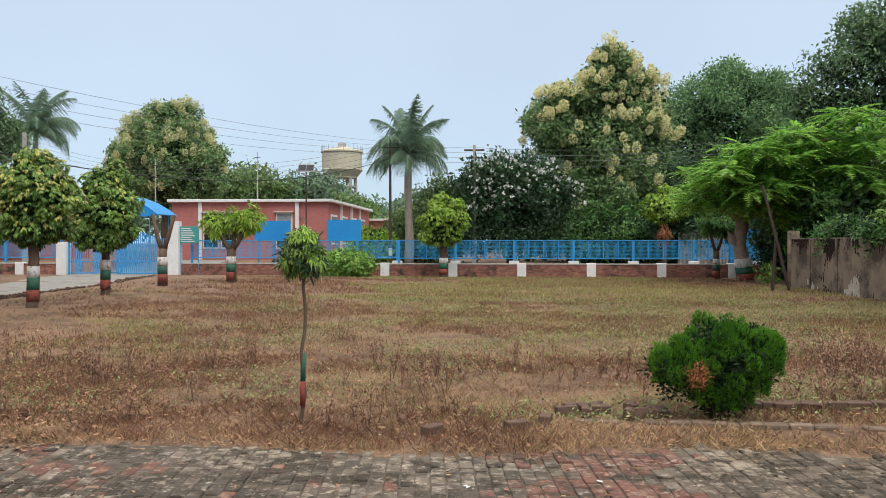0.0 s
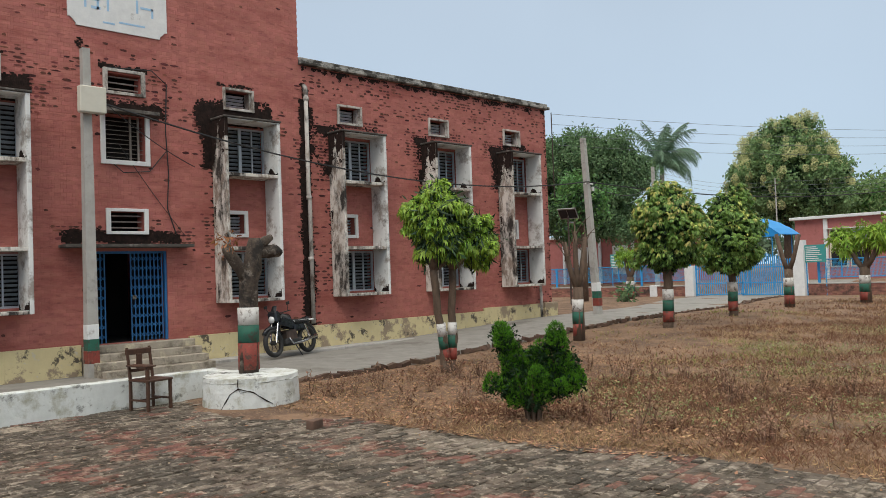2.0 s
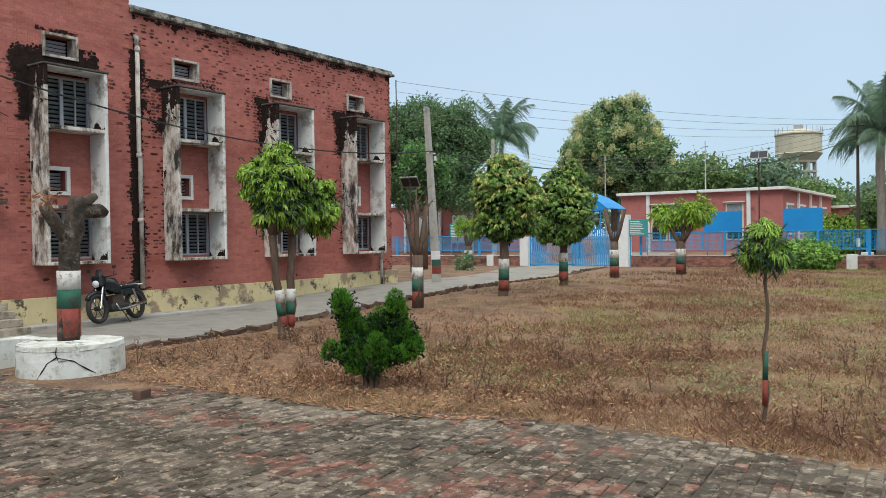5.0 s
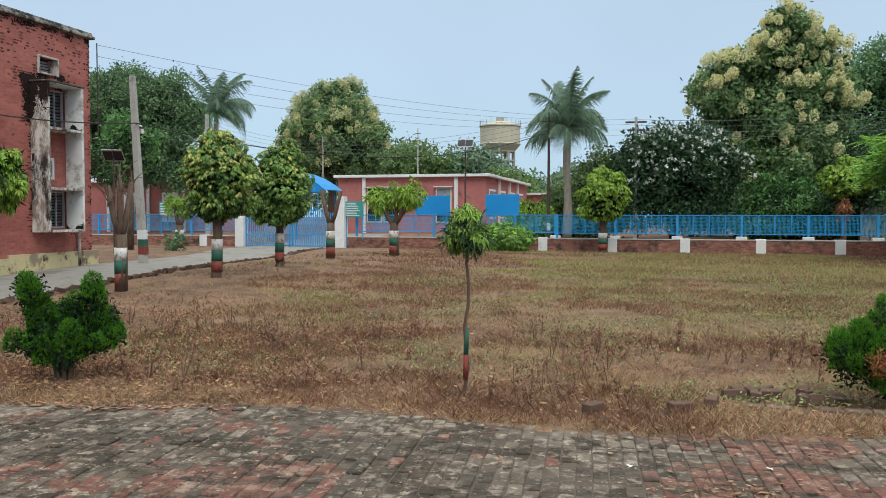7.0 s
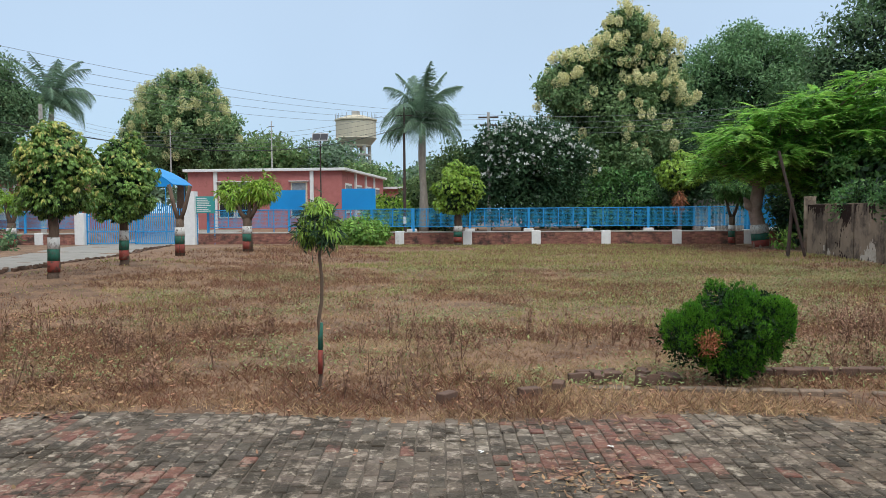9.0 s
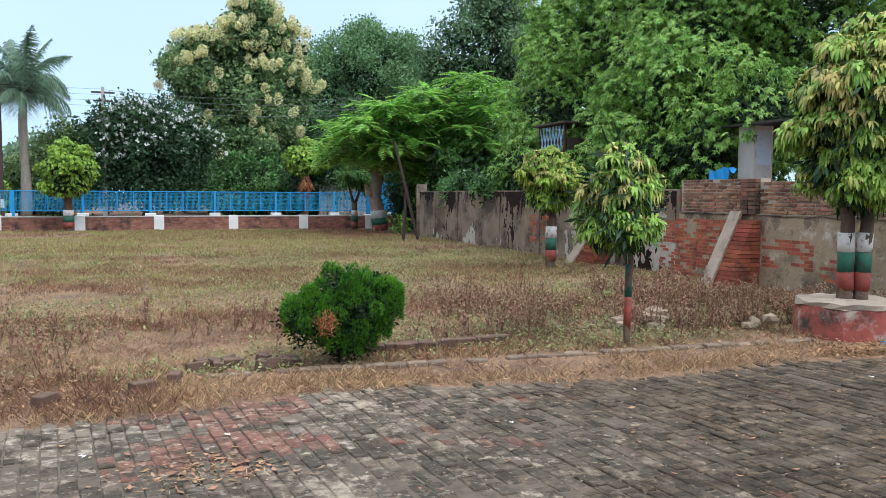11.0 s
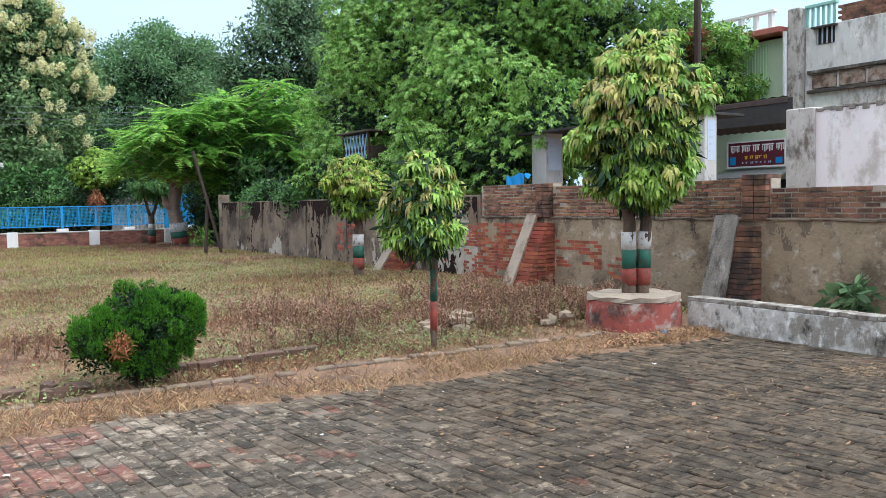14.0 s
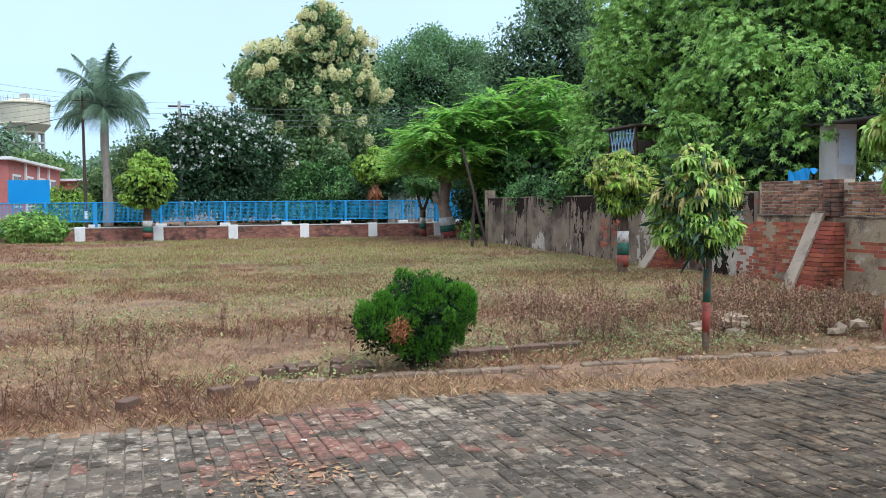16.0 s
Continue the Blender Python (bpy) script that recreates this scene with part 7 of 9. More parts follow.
cloud("blossom", lumpy(wf, 100, 0.571, 69), 560, 8, 0.03, 0.13, 0.13, 0.0, M_blossom, wt, 70, "white flower clusters", inner=1.0, outer=1.12, low=-0.2, pick=lambda P, g: (P[:, 0] > -2.8) & (P[:, 2] > 3.2))
for k, (x, y, w, h, mt) in enumerate(((7.2, 52.5, 3.2, 3.4, M_leafmid), (12.5, 53.5, 3.6, 4.2, M_leafdusk), (-3.6, 52.5, 1.6, 5.2, M_leafolive), (16.5, 52.0, 3.4, 5.0, M_leafdusk), (5.0, 58, 4.5, 4.5, M_leafdusk), (12.6, 61, 4.5, 7.5, M_leafdusk), (-5.8, 56, 1.9, 3.4, M_leafolive), (-8.0, 52.0, 1.0, 1.7, M_leaflime), (24.5, 58, 5.0, 8.0, M_leafdusk), (11.5, 49.5, 2.6, 3.6, M_leafdusk), (15.5, 42.0, 2.6, 4.2, M_leafdusk), (14.6, 36.5, 1.6, 4.6, M_leafmid))):
    big_tree("shrub_tree", x, y, [(0, 0, h * 0.55, w, 2.0, h * 0.5), (-w * 0.45, -0.4, h * 0.4, w * 0.6, 1.4, h * 0.4), (w * 0.5, -0.3, h * 0.45, w * 0.55, 1.4, h * 0.42)], h * 0.3, 0.14, "dense green shrubbery behind the blue fence", 80 + k, 1300, 9, 0.24, 0.11, mt, 0.2, 0.22, heart=M_leafheart)
# belt of far trees, their haze painted into the leaf colour
blobs = []
for k in range(34):
    x = -75 + k * 4.6 + R.uniform(-1.5, 1.5)
    y = 98 + R.uniform(-6, 10)
    h = R.uniform(5.5, 8.5) * (1.0 if x < -5 else 1.25) * (0.74 if -27 < x < -12 else 1.0)
    blobs.append((x, y, h * 0.55, 4.2, 3.5, h * 0.52))
rngf = np.random.default_rng(91)
P, N = shell_points(blobs, 9000, rngf, 0.8, 1.08, -0.2)
V, T = leaves(P, N, 5, 0.5, 0.65, 0.45, 0.2, rngf)
lone("far_woods", tri_mesh("far_woods", V, T, M_far), None, "green belt of far trees in a haze-tinted colour", "woods", kind="stuff")
for k, (x, y, w, h) in enumerate(((-25.5, 84, 3.8, 9.0), (-20.0, 86, 4.2, 8.6), (-14.5, 80, 2.6, 5.4), (-17.0, 92, 4.2, 6.2), (-29, 88, 4, 9.5), (-8.0, 84, 2.6, 6.0))):
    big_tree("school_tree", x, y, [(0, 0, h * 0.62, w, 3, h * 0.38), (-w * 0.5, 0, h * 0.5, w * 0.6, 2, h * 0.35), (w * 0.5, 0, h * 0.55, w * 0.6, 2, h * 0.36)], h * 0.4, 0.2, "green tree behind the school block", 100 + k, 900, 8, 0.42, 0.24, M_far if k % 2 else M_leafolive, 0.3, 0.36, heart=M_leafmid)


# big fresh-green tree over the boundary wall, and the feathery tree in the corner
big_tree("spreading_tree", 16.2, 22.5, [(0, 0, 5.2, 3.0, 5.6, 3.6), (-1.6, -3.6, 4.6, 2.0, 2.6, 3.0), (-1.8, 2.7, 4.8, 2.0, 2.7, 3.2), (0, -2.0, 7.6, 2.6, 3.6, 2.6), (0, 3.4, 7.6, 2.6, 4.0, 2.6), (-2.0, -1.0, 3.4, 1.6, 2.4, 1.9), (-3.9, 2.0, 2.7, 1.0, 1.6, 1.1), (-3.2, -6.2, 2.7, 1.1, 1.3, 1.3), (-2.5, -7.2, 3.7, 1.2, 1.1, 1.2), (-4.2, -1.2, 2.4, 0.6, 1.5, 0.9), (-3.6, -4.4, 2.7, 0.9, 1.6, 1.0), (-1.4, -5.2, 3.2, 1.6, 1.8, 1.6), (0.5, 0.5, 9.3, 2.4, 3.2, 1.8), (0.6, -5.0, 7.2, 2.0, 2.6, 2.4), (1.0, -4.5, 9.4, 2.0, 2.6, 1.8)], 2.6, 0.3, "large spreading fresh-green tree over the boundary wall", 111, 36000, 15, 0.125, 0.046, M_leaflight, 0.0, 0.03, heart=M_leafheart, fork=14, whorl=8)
for x, y, w, d, seed in ((12.35, 29.8, 0.7, 1.3, 115), (12.2, 26.4, 0.8, 1.1, 116)):
    big_tree("wall_shrub", x, y, [(0, 0, 1.85, w, d, 0.6), (-0.2, -0.5, 2.1, w * 0.8, d * 0.5, 0.5)], 1.5, 0.07, "leafy shrub leaning over the boundary wall", seed, 900, 10, 0.15, 0.06, M_leafmid, 0.3, 0.12, heart=M_leafheart)
orange = big_tree("neem_tree", 23.5, 19.2, [(0, 0, 6.4, 1.6, 1.7, 1.7), (0, -1.0, 5.4, 1.2, 1.2, 1.1), (0, 1.0, 6.0, 1.5, 1.5, 1.5), (0.0, 0.6, 7.5, 1.3, 1.4, 1.1)], 4.0, 0.16, "light green tree with a tuft of orange leaves by the shops", 112, 2000, 12, 0.17, 0.06, M_leaflight, 0.0, 0.05, fine=True, sag=0.3)
cloud("orange_leaves", [(-0.9, -1.1, 6.9, 0.25, 0.3, 0.4)], 40, 8, 0.06, 0.2, 0.06, 0.2, M_deadleaf, orange, 119, "tuft of orange leaves")
big_tree("neem_tree", 21.0, 8.4, [(0, 0, 5.0, 1.0, 1.4, 1.6)], 3.4, 0.1, "small dark tree beside the white yard wall", 113, 360, 8, 0.2, 0.08, M_leafmid, 0.3, 0.2)


def feather_tree(x, y, pads, trunk, label, seed):
    """Flat tiers of feathery fronds on spreading boughs."""
    t = thing("feathery_tree", (x, y, gz(x, y)), label, "tree")
    rng = np.random.default_rng(seed)
    rr = random.Random(seed)
    s = Shape()
    s.tube(trunk, [0.42, 0.33, 0.29, 0.3], 14, True, 0.1, rr)
    s.tube([trunk[-1], (-1.2, 0, 3.5), (-2.0, -0.2, 4.0)], [0.2, 0.13, 0.06], 8, True, 0.1, rr)
    s.tube([trunk[-2], (-0.62, 0, 2.0), (-0.8, 0, 2.35)], [0.26, 0.2, 0.05], 10, True, 0.14, rr)
    limbs(s, trunk[-1], 0.11, [(p[0], p[1], p[2] - 0.1) for p in pads if p[2] > 3.9 and p[3] > 0.9], rr, 8)
    part("trunk", s, M_corner, t, smooth=True)
    band_set(t, -0.02, 0, 0.1, 0.39, (-0.11, 0), (0.3, 0.3, 0.4))
    VV, TT, base = [], [], 0
    for px, py, pz, pr, count in pads:
        for _ in range(count):
            a, q = rng.random() * 2 * math.pi, pr * math.sqrt(rng.random())
            o = np.array([px + q * math.cos(a), py + q * math.sin(a), pz + 0.16 * pr * (1 - (q / pr) ** 2) * rng.random() - 0.16 * q])
            heading = a + rng.normal() * 0.7
            d = np.array([math.cos(heading), math.sin(heading), rng.normal() * 0.25 - 0.1])
            L = 0.8 * (0.8 + 0.5 * rng.random())
            side = unit(np.cross(d, [0, 0, 1.0]))
            k = 9
            u = (np.arange(k) + 1) / k
            c = o + d * L * u[:, None] + np.array([0, 0, -0.22]) * (u**2)[:, None] * L
            w = 0.24 * np.sin(np.pi * (0.12 + 0.85 * u))[:, None]
            half = 0.062
            for sg in (1, -1):
                tipv = c + sg * side * w + d * 0.03 + np.array([0, 0, -0.03])
                v = np.stack([c - d * half, c + d * half, tipv], 1)
                VV.append(v.reshape(-1, 3))
                TT.append(np.arange(k * 3).reshape(-1, 3) + base)
                base += k * 3
    tagged(cloud("inner_foliage", [(p[0], p[1] + 0.2, p[2] - 0.1, p[3] * 0.8, p[3] * 0.8, 0.3) for p in pads], 700, 8, 0.2, 0.2, 0.08, 0.35, M_leafmid, t, seed + 5, inner=0.3, up=1.2), kind="stuff")
    part("fronds", tri_mesh("fronds", np.concatenate(VV), np.concatenate(TT), M_leafgul), None, t, "bright feathery fronds")
    return t


pads = []
rg = random.Random(5)
for k in range(84):
    px = -2.3 + 8.8 * (k + rg.random()) / 84
    u = (px + 2.3) / 8.8
    top = 4.6 + 2.9 * math.sin(math.pi * min(1, 0.1 + 0.8 * u) * 0.72)
    low = 3.7 - 2.0 * u
    v = (k * 0.618) % 1.0
    pads.append((px + rg.uniform(-0.3, 0.3), rg.uniform(-3.0, 1.2) - 1.0 * u, low + (top - low) * v, rg.uniform(0.6, 1.1), 46))
feather_tree(11.4, 38.8, pads, [(0, 0, -0.2), (-0.12, 0, 0.9), (-0.32, 0, 1.8), (-0.12, 0, 2.9)], "spreading feathery bright green tree in the far corner", 121)
lean = thing("leaning_post", (10.55, 30.4, 0), "dark leaning iron post with a prop near the wall", "post")
part("post", Shape().tube([(0, 0, -0.2), (-0.55, 0.0, 2.0), (-1.0, 0.1, 3.9)], [0.06, 0.055, 0.05], 8), M_rust, lean)
part("prop", Shape().tube([(-0.62, 0.2, -0.1), (-0.5, 0.1, 2.2)], [0.07, 0.06], 8), M_rust, lean)


def palm(x, y, h, label, seed, fronds=15, length=2.6, r=0.2, base=None):
    t = thing("palm_tree", (x, y, gz(x, y) if base is None else base), label, "palm tree")
    rng = random.Random(seed)
    s = Shape()
    n = 10
    s.tube([(0.05 * math.sin(k * 0.6), 0, -0.2 + (h + 0.2) * k / n) for k in range(n + 1)], [r * (1.25 - 0.45 * k / n + 0.12 * math.sin(k * 0.9)) for k in range(n + 1)], 12)
    part("trunk", s, M_barkpale, t, smooth=True)
    part("crownshaft", Shape().tube([(0, 0, h - 0.1), (0, 0, h + 0.5), (0, 0, h + 0.9)], [r * 0.85, r * 0.8, r * 0.35], 12), M_leafmid, t, smooth=True)
    for k in range(fronds):
        a = 2 * math.pi * k / fronds * 2.6 + rng.uniform(-0.2, 0.2)
        rise0, bend, L = ((rng.uniform(1.1, 1.5), rng.uniform(0.6, 1.5), length * rng.uniform(0.8, 1.0)), (rng.uniform(0.8, 1.15), rng.uniform(1.9, 2.5), length * rng.uniform(0.8, 0.95)), (rng.uniform(0.1, 0.6), rng.uniform(1.3, 2.0), length * rng.uniform(0.6, 0.8)))[k % 3]
        twist = rng.uniform(-0.5, 0.5)
        mid, v, f = [], [], []
        for j in range(19):
            u = j / 18
            ang = rise0 - bend * u ** 1.4
            if j == 0:
                p = Vector((0, 0, h + 0.7))
            else:
                p = mid[-1] + Vector((math.cos(a) * math.cos(ang), math.sin(a) * math.cos(ang), math.sin(ang))) * L / 18
            mid.append(p)
        side = Vector((-math.sin(a), math.cos(a), twist)).normalized()
        for j in range(2, 19):
            d = (mid[j] - mid[j - 1]).normalized()
            w = 0.70 * math.sin(math.pi * (0.14 + 0.8 * j / 18)) * length / 2.6 * rng.uniform(0.85, 1.1)
            for sg in (1, -1):
                for e in (0, 0.25, 0.5, 0.75):
                    o = mid[j - 1].lerp(mid[j], e)
                    tip = o + side * sg * w * 0.8 + d * w * 0.5 + Vector((0, 0, -w * rng.uniform(0.25, 1.2)))
                    q = len(v)
                    v += [o - d * 0.03, o + d * 0.03, o.lerp(tip, 0.55) + Vector((0, 0, 0.03)), tip]
                    f += [(q, q + 1, q + 2), (q, q + 2, q + 3)]
        sh = Shape().add(v, f)
        sh.tube(mid, [0.03 * (1 - 0.8 * j / 18) + 0.004 for j in range(19)], 5)
        part("frond", sh, M_leafpalm, t)
    return t


palm(-5.55, 50.5, 6.0, "tall palm with arching grey-green fronds behind the school road", 131, 30, 4.1, 0.24)
palm(-35.0, 60, 8.9, "tall slender palm beyond the gate", 132, 27, 4.6, 0.22)

# shrubs at the walls
sh = thing("flower_bush", (-7.95, 42.6, 0), "low glossy light green bush before the wall", "bush")
cloud("leaves", [(0, 0, 0.75, 1.25, 0.8, 0.72), (0.5, -0.1, 0.55, 0.9, 0.7, 0.6), (-0.5, 0, 0.6, 0.8, 0.7, 0.6)], 520, 9, 0.09, 0.22, 0.09, 0.2, M_leaflight, sh, 141, fine=True, inner=0.75)
for x, y, w, h, seed, lab in ((-21.5, 33.0, 0.55, 0.9, 142, "small leafy plant beside the drive"), (11.15, 6.2, 0.26, 0.42, 143, "broad-leaved weed growing against the wall"), (11.75, 36.8, 0.5, 0.9, 144, "yellow-green weed bush at the wall foot")):
    q = thing("weed_bush", (x, y, gz(x, y)), lab, "bush")
    part("stem", Shape().tube([(0, 0, -0.1), (0.03, 0, h * 0.6)], [0.02, 0.008], 5), M_bark, q)
    cloud("leaves", [(0, 0, h * 0.55, w, w, h * 0.45)], 34, 5, 0.05, 0.22, 0.095, 0.1, M_leaflight if seed > 143 else M_leafdrk, q, seed, fine=True, inner=0.3)

# ---- brick kerb, rubble and litter along the lawn ----
rk = random.Random(77)
line = thing("brick_kerb", (0, 0, 0), "half-buried broken brick kerb along the lawn edge", "kerb", kind="structure")
kerb_me = [Shape().box(-0.112 - 0.004 * k, -0.058, -0.08, 0.112, 0.058, 0.034 + 0.008 * k, 0.012).mesh("kerb_brick", M_kerb) for k in range(3)]
for k in range(32):
    x = 0.9 + k * 0.234
    if rk.random() < 0.08:
        continue
    o = part("kerb_brick", kerb_me[k % 3], None, line)
    o.matrix_local = pose(x, 8.42 - 0.05 * (x - 0.9) + rk.uniform(-0.014, 0.014), rk.uniform(-0.014, 0.006), rk.uniform(-4, 4), rk.uniform(-3, 3), rk.uniform(-5, 2) - 2.8)
for x, y, tilt, turn in ((1.1, 8.85, 8, 20), (1.45, 8.95, 14, 70), (0.75, 8.75, -6, 10), (0.5, 8.3, 3, 80), (3.1, 9.1, 4, 5), (3.4, 9.12, 6, -8), (3.9, 9.2, 3, 6), (4.35, 9.25, 5, 0), (0.2, 8.0, 3, 30), (-0.6, 7.75, 2, 60), (1.7, 8.7, 20, 40), (-8.55, 5.9, 2, 112)) + tuple((2.75 + 0.24 * k, 9.12 + 0.02 * k, rk.uniform(-4, 6), rk.uniform(-9, 9)) for k in range(8)) + tuple((rk.uniform(0.3, 1.7), rk.uniform(8.65, 9.05), rk.uniform(-15, 15), rk.uniform(0, 90)) for k in range(8)):
    b = lone("loose_brick", Shape().box(-0.115, -0.055, -0.05, 0.115, 0.055, 0.065, 0.008), M_edging, "loose dirty brick lying on the ground", "brick", group="loose bricks")
    b.matrix_world = pose(x, y, gz(x, y) + 0.035, tilt, tilt / 2, turn)
heap = []
for k in range(38):
    a, q = rk.random() * 6.28, abs(rk.gauss(0, 0.28))
    x, y = (7.1, 9.75) if k < 30 else ((6.62, 9.95) if k < 33 else (8.3, 8.85))
    heap.append((x + q * math.cos(a), y + q * math.sin(a) * 0.6, max(0.0, 0.16 - q * 0.3), rk.uniform(0.05, 0.16)))
for k, (x, y, z, r) in enumerate(heap):
    bm = bmesh.new()
    bmesh.ops.create_icosphere(bm, subdivisions=1, radius=r)
    for v in bm.verts:
        v.co *= rk.uniform(0.7, 1.15)
        v.co.z *= 0.7
    me = bpy.data.meshes.new("rubble_stone")
    bm.to_mesh(me)
    bm.free()
    me.materials.append(M_stone)
    o = new("rubble_stone", me)
    o.location = (x, y, gz(x, y) + z + r * 0.3)
    tagged(o, "pale lump of rubble in the weeds", "stone", "rubble heap")
for x, y in ((-6.75, 7.25), (4.6, 6.55), (9.1, 7.15), (-0.2, 6.1), (5.5, 5.6), (0.8, 6.3), (-1.1, 7.7), (3.0, 5.9), (7.2, 6.2), (-4.4, 6.2)):
    pp = Shape()
    for k in range(5):
        a = k * 1.25
        pp.add([(0, 0, 0.02), (0.06 * math.cos(a), 0.05 * math.sin(a), 0.01 + 0.02 * (k % 2)), (0.05 * math.cos(a + 1.2), 0.06 * math.sin(a + 1.2), 0.03)], [(0, 1, 2)])
    o = lone("paper_scrap", pp, M_white, "small crumpled white paper scrap", "litter", group="paper scraps")
    o.matrix_world = pose(x, y, gz(x, y) if y > 7.3 else 0.003, 0, 0, rk.uniform(0, 360)) @ Matrix.Scale(rk.uniform(0.2, 0.5), 4)

# ---- grass: dry tufts, green patches, dead weeds, straw ----
def patchy(x, y, s, seed):
    return np.array([noise.noise(Vector((a * s, b * s, seed))) for a, b in zip(x, y)])


def tufts(name, count, zone, mat, h, w, seed, label, blades=5, lean=0.6, keep=None, spread=0.05, power=1.0):
    """Blades of grass in small tufts over a stretch of the lawn."""
    rng = np.random.default_rng(seed)
    x0, y0, x1, y1 = zone
    x = x0 + (x1 - x0) * rng.random(count)
    y = y0 + (y1 - y0) * rng.random(count) ** power
    ok = (y > paved_edge(x) + 0.02 + 0.1 * rng.random(count)) & (x < 11.3) & ~((x > 8.4) & (x < 9.9) & (y > 7.6) & (y < 9.1))
    edge = -12.75 - 0.9 * smooth_step(9, 15, y) - 4.2 * smooth_step(26, 43, y)
    ok &= (x > edge + 0.25) | (y < 7.2)
    ok &= ~((x > 0.8) & (x < 8.4) & (abs(y - 8.42 + 0.05 * (x - 0.9)) < 0.17))
    ok &= ~((x < -7.6 + 0.5 * np.sin(y * 2.1)) & (y < 13.5) & (rng.random(count) < 0.85))
    ok &= ~((x < -8.6 + 1.2 * np.sin(y * 0.9) - 0.12 * (y - 13)) & (y >= 13.5) & (rng.random(count) < 0.8))
    if name in ("reddish_weeds", "dry_grass"):
        ok &= ~((x > 0.5) & (y < 8.4) & (rng.random(count) < 0.8))
    if keep is not None:
        ok &= keep(x, y, rng)
    x, y = x[ok], y[ok]
    x, y = np.repeat(x, blades), np.repeat(y, blades)
    n = len(x)
    x, y = x + rng.normal(size=n) * spread, y + rng.normal(size=n) * spread
    z = rise(x, y) - 0.01
    hh = h * (0.5 + rng.random(n))
    a = rng.random(n) * 2 * math.pi
    tilt = lean * rng.random(n)
    d = np.stack([np.cos(a) * np.sin(tilt), np.sin(a) * np.sin(tilt), np.cos(tilt)], 1)
    b = rng.random(n) * 2 * math.pi
    s = np.stack([np.cos(b), np.sin(b), 0 * b], 1) * (w * (0.6 + 0.8 * rng.random(n)))[:, None]
    o = np.stack([x, y, z], 1)
    V = np.stack([o - s, o + s, o + d * hh[:, None] * 0.6 + s * 0.6, o + d * hh[:, None] * np.array([1.25, 1.25, 0.95])], 1)
    T = np.array([[0, 1, 2], [0, 2, 3]])
    tris = (T[None] + (np.arange(n) * 4)[:, None, None]).reshape(-1, 3)
    return lone(name, tri_mesh(name, V.reshape(-1, 3), tris, mat), None, label, "grass", kind="stuff")


NEAR, MID, FAR = (-12, 6.3, 11.3, 13), (-13, 13, 11.3, 25), (-14, 25, 11.3, 43.6)
tufts("dry_grass", 24000, NEAR, M_dry, 0.075, 0.0032, 201, "short straw-coloured dry grass", 6, 1.25, spread=0.035)
tufts("dry_grass", 17000, MID, M_dry, 0.075, 0.0055, 202, "short straw-coloured dry grass", 6, 1.2, spread=0.05)
tufts("dry_grass", 11000, FAR, M_dry, 0.07, 0.012, 203, "short straw-coloured dry grass far off", 4, 0.9, spread=0.14)
tufts("reddish_weeds", 15000, NEAR, M_dryred, 0.10, 0.0035, 204, "low reddish-brown withered weeds", 7, 1.0, lambda x, y, g: patchy(x, y, 0.35, 3) + 0.4 * patchy(x, y, 1.2, 13) > -0.02, 0.06)
tufts("reddish_weeds", 15000, MID, M_dryred, 0.09, 0.006, 205, "low reddish-brown withered weeds", 6, 1.0, lambda x, y, g: patchy(x, y, 0.25, 3) + 0.4 * patchy(x, y, 0.9, 13) > -0.05, 0.09)
tufts("reddish_weeds", 9000, FAR, M_dryred, 0.09, 0.014, 214, "low reddish-brown withered weeds far off", 5, 0.9, lambda x, y, g: patchy(x, y, 0.18, 3) + 0.4 * patchy(x, y, 0.6, 13) > 0.0, 0.12)
tufts("green_grass", 5200, (-12, 8.0, 11.3, 14), M_grass, 0.07, 0.006, 206, "thin patches of green grass", 4, 1.0, lambda x, y, g: patchy(x, y, 0.5, 9) > 0.12, 0.07)
tufts("green_grass", 9000, MID, M_grassfar, 0.08, 0.010, 207, "thin patches of green grass", 4, 1.0, lambda x, y, g: patchy(x, y, 0.22, 9) + 0.35 * smooth_step(-4, 5, x) > 0.1, 0.09)
tufts("green_grass", 15000, FAR, M_grassfar, 0.09, 0.015, 208, "green grass at the far end of the lawn", 4, 0.9, lambda x, y, g: patchy(x, y, 0.15, 9) + 0.45 * smooth_step(-6, 2, x) - 0.5 * smooth_step(7, 10, x) > 0.1, 0.13)
tufts("straw", 8000, (-9, 6.3, 9.4, 9.0), M_straw, 0.085, 0.0028, 209, "tangled pale straw along the paving edge", 9, 1.5, lambda x, y, g: y < paved_edge(x) + 0.3 + 0.7 * patchy(x, y, 1.1, 5) + 0.25 * g.random(len(x)), 0.08)
tufts("straw", 2600, (0.2, 6.0, 9.4, 8.35), M_straw, 0.10, 0.003, 210, "pale straw heaped over the kerb", 9, 1.45, lambda x, y, g: patchy(x, y, 0.8, 15) > 0.0, 0.09)
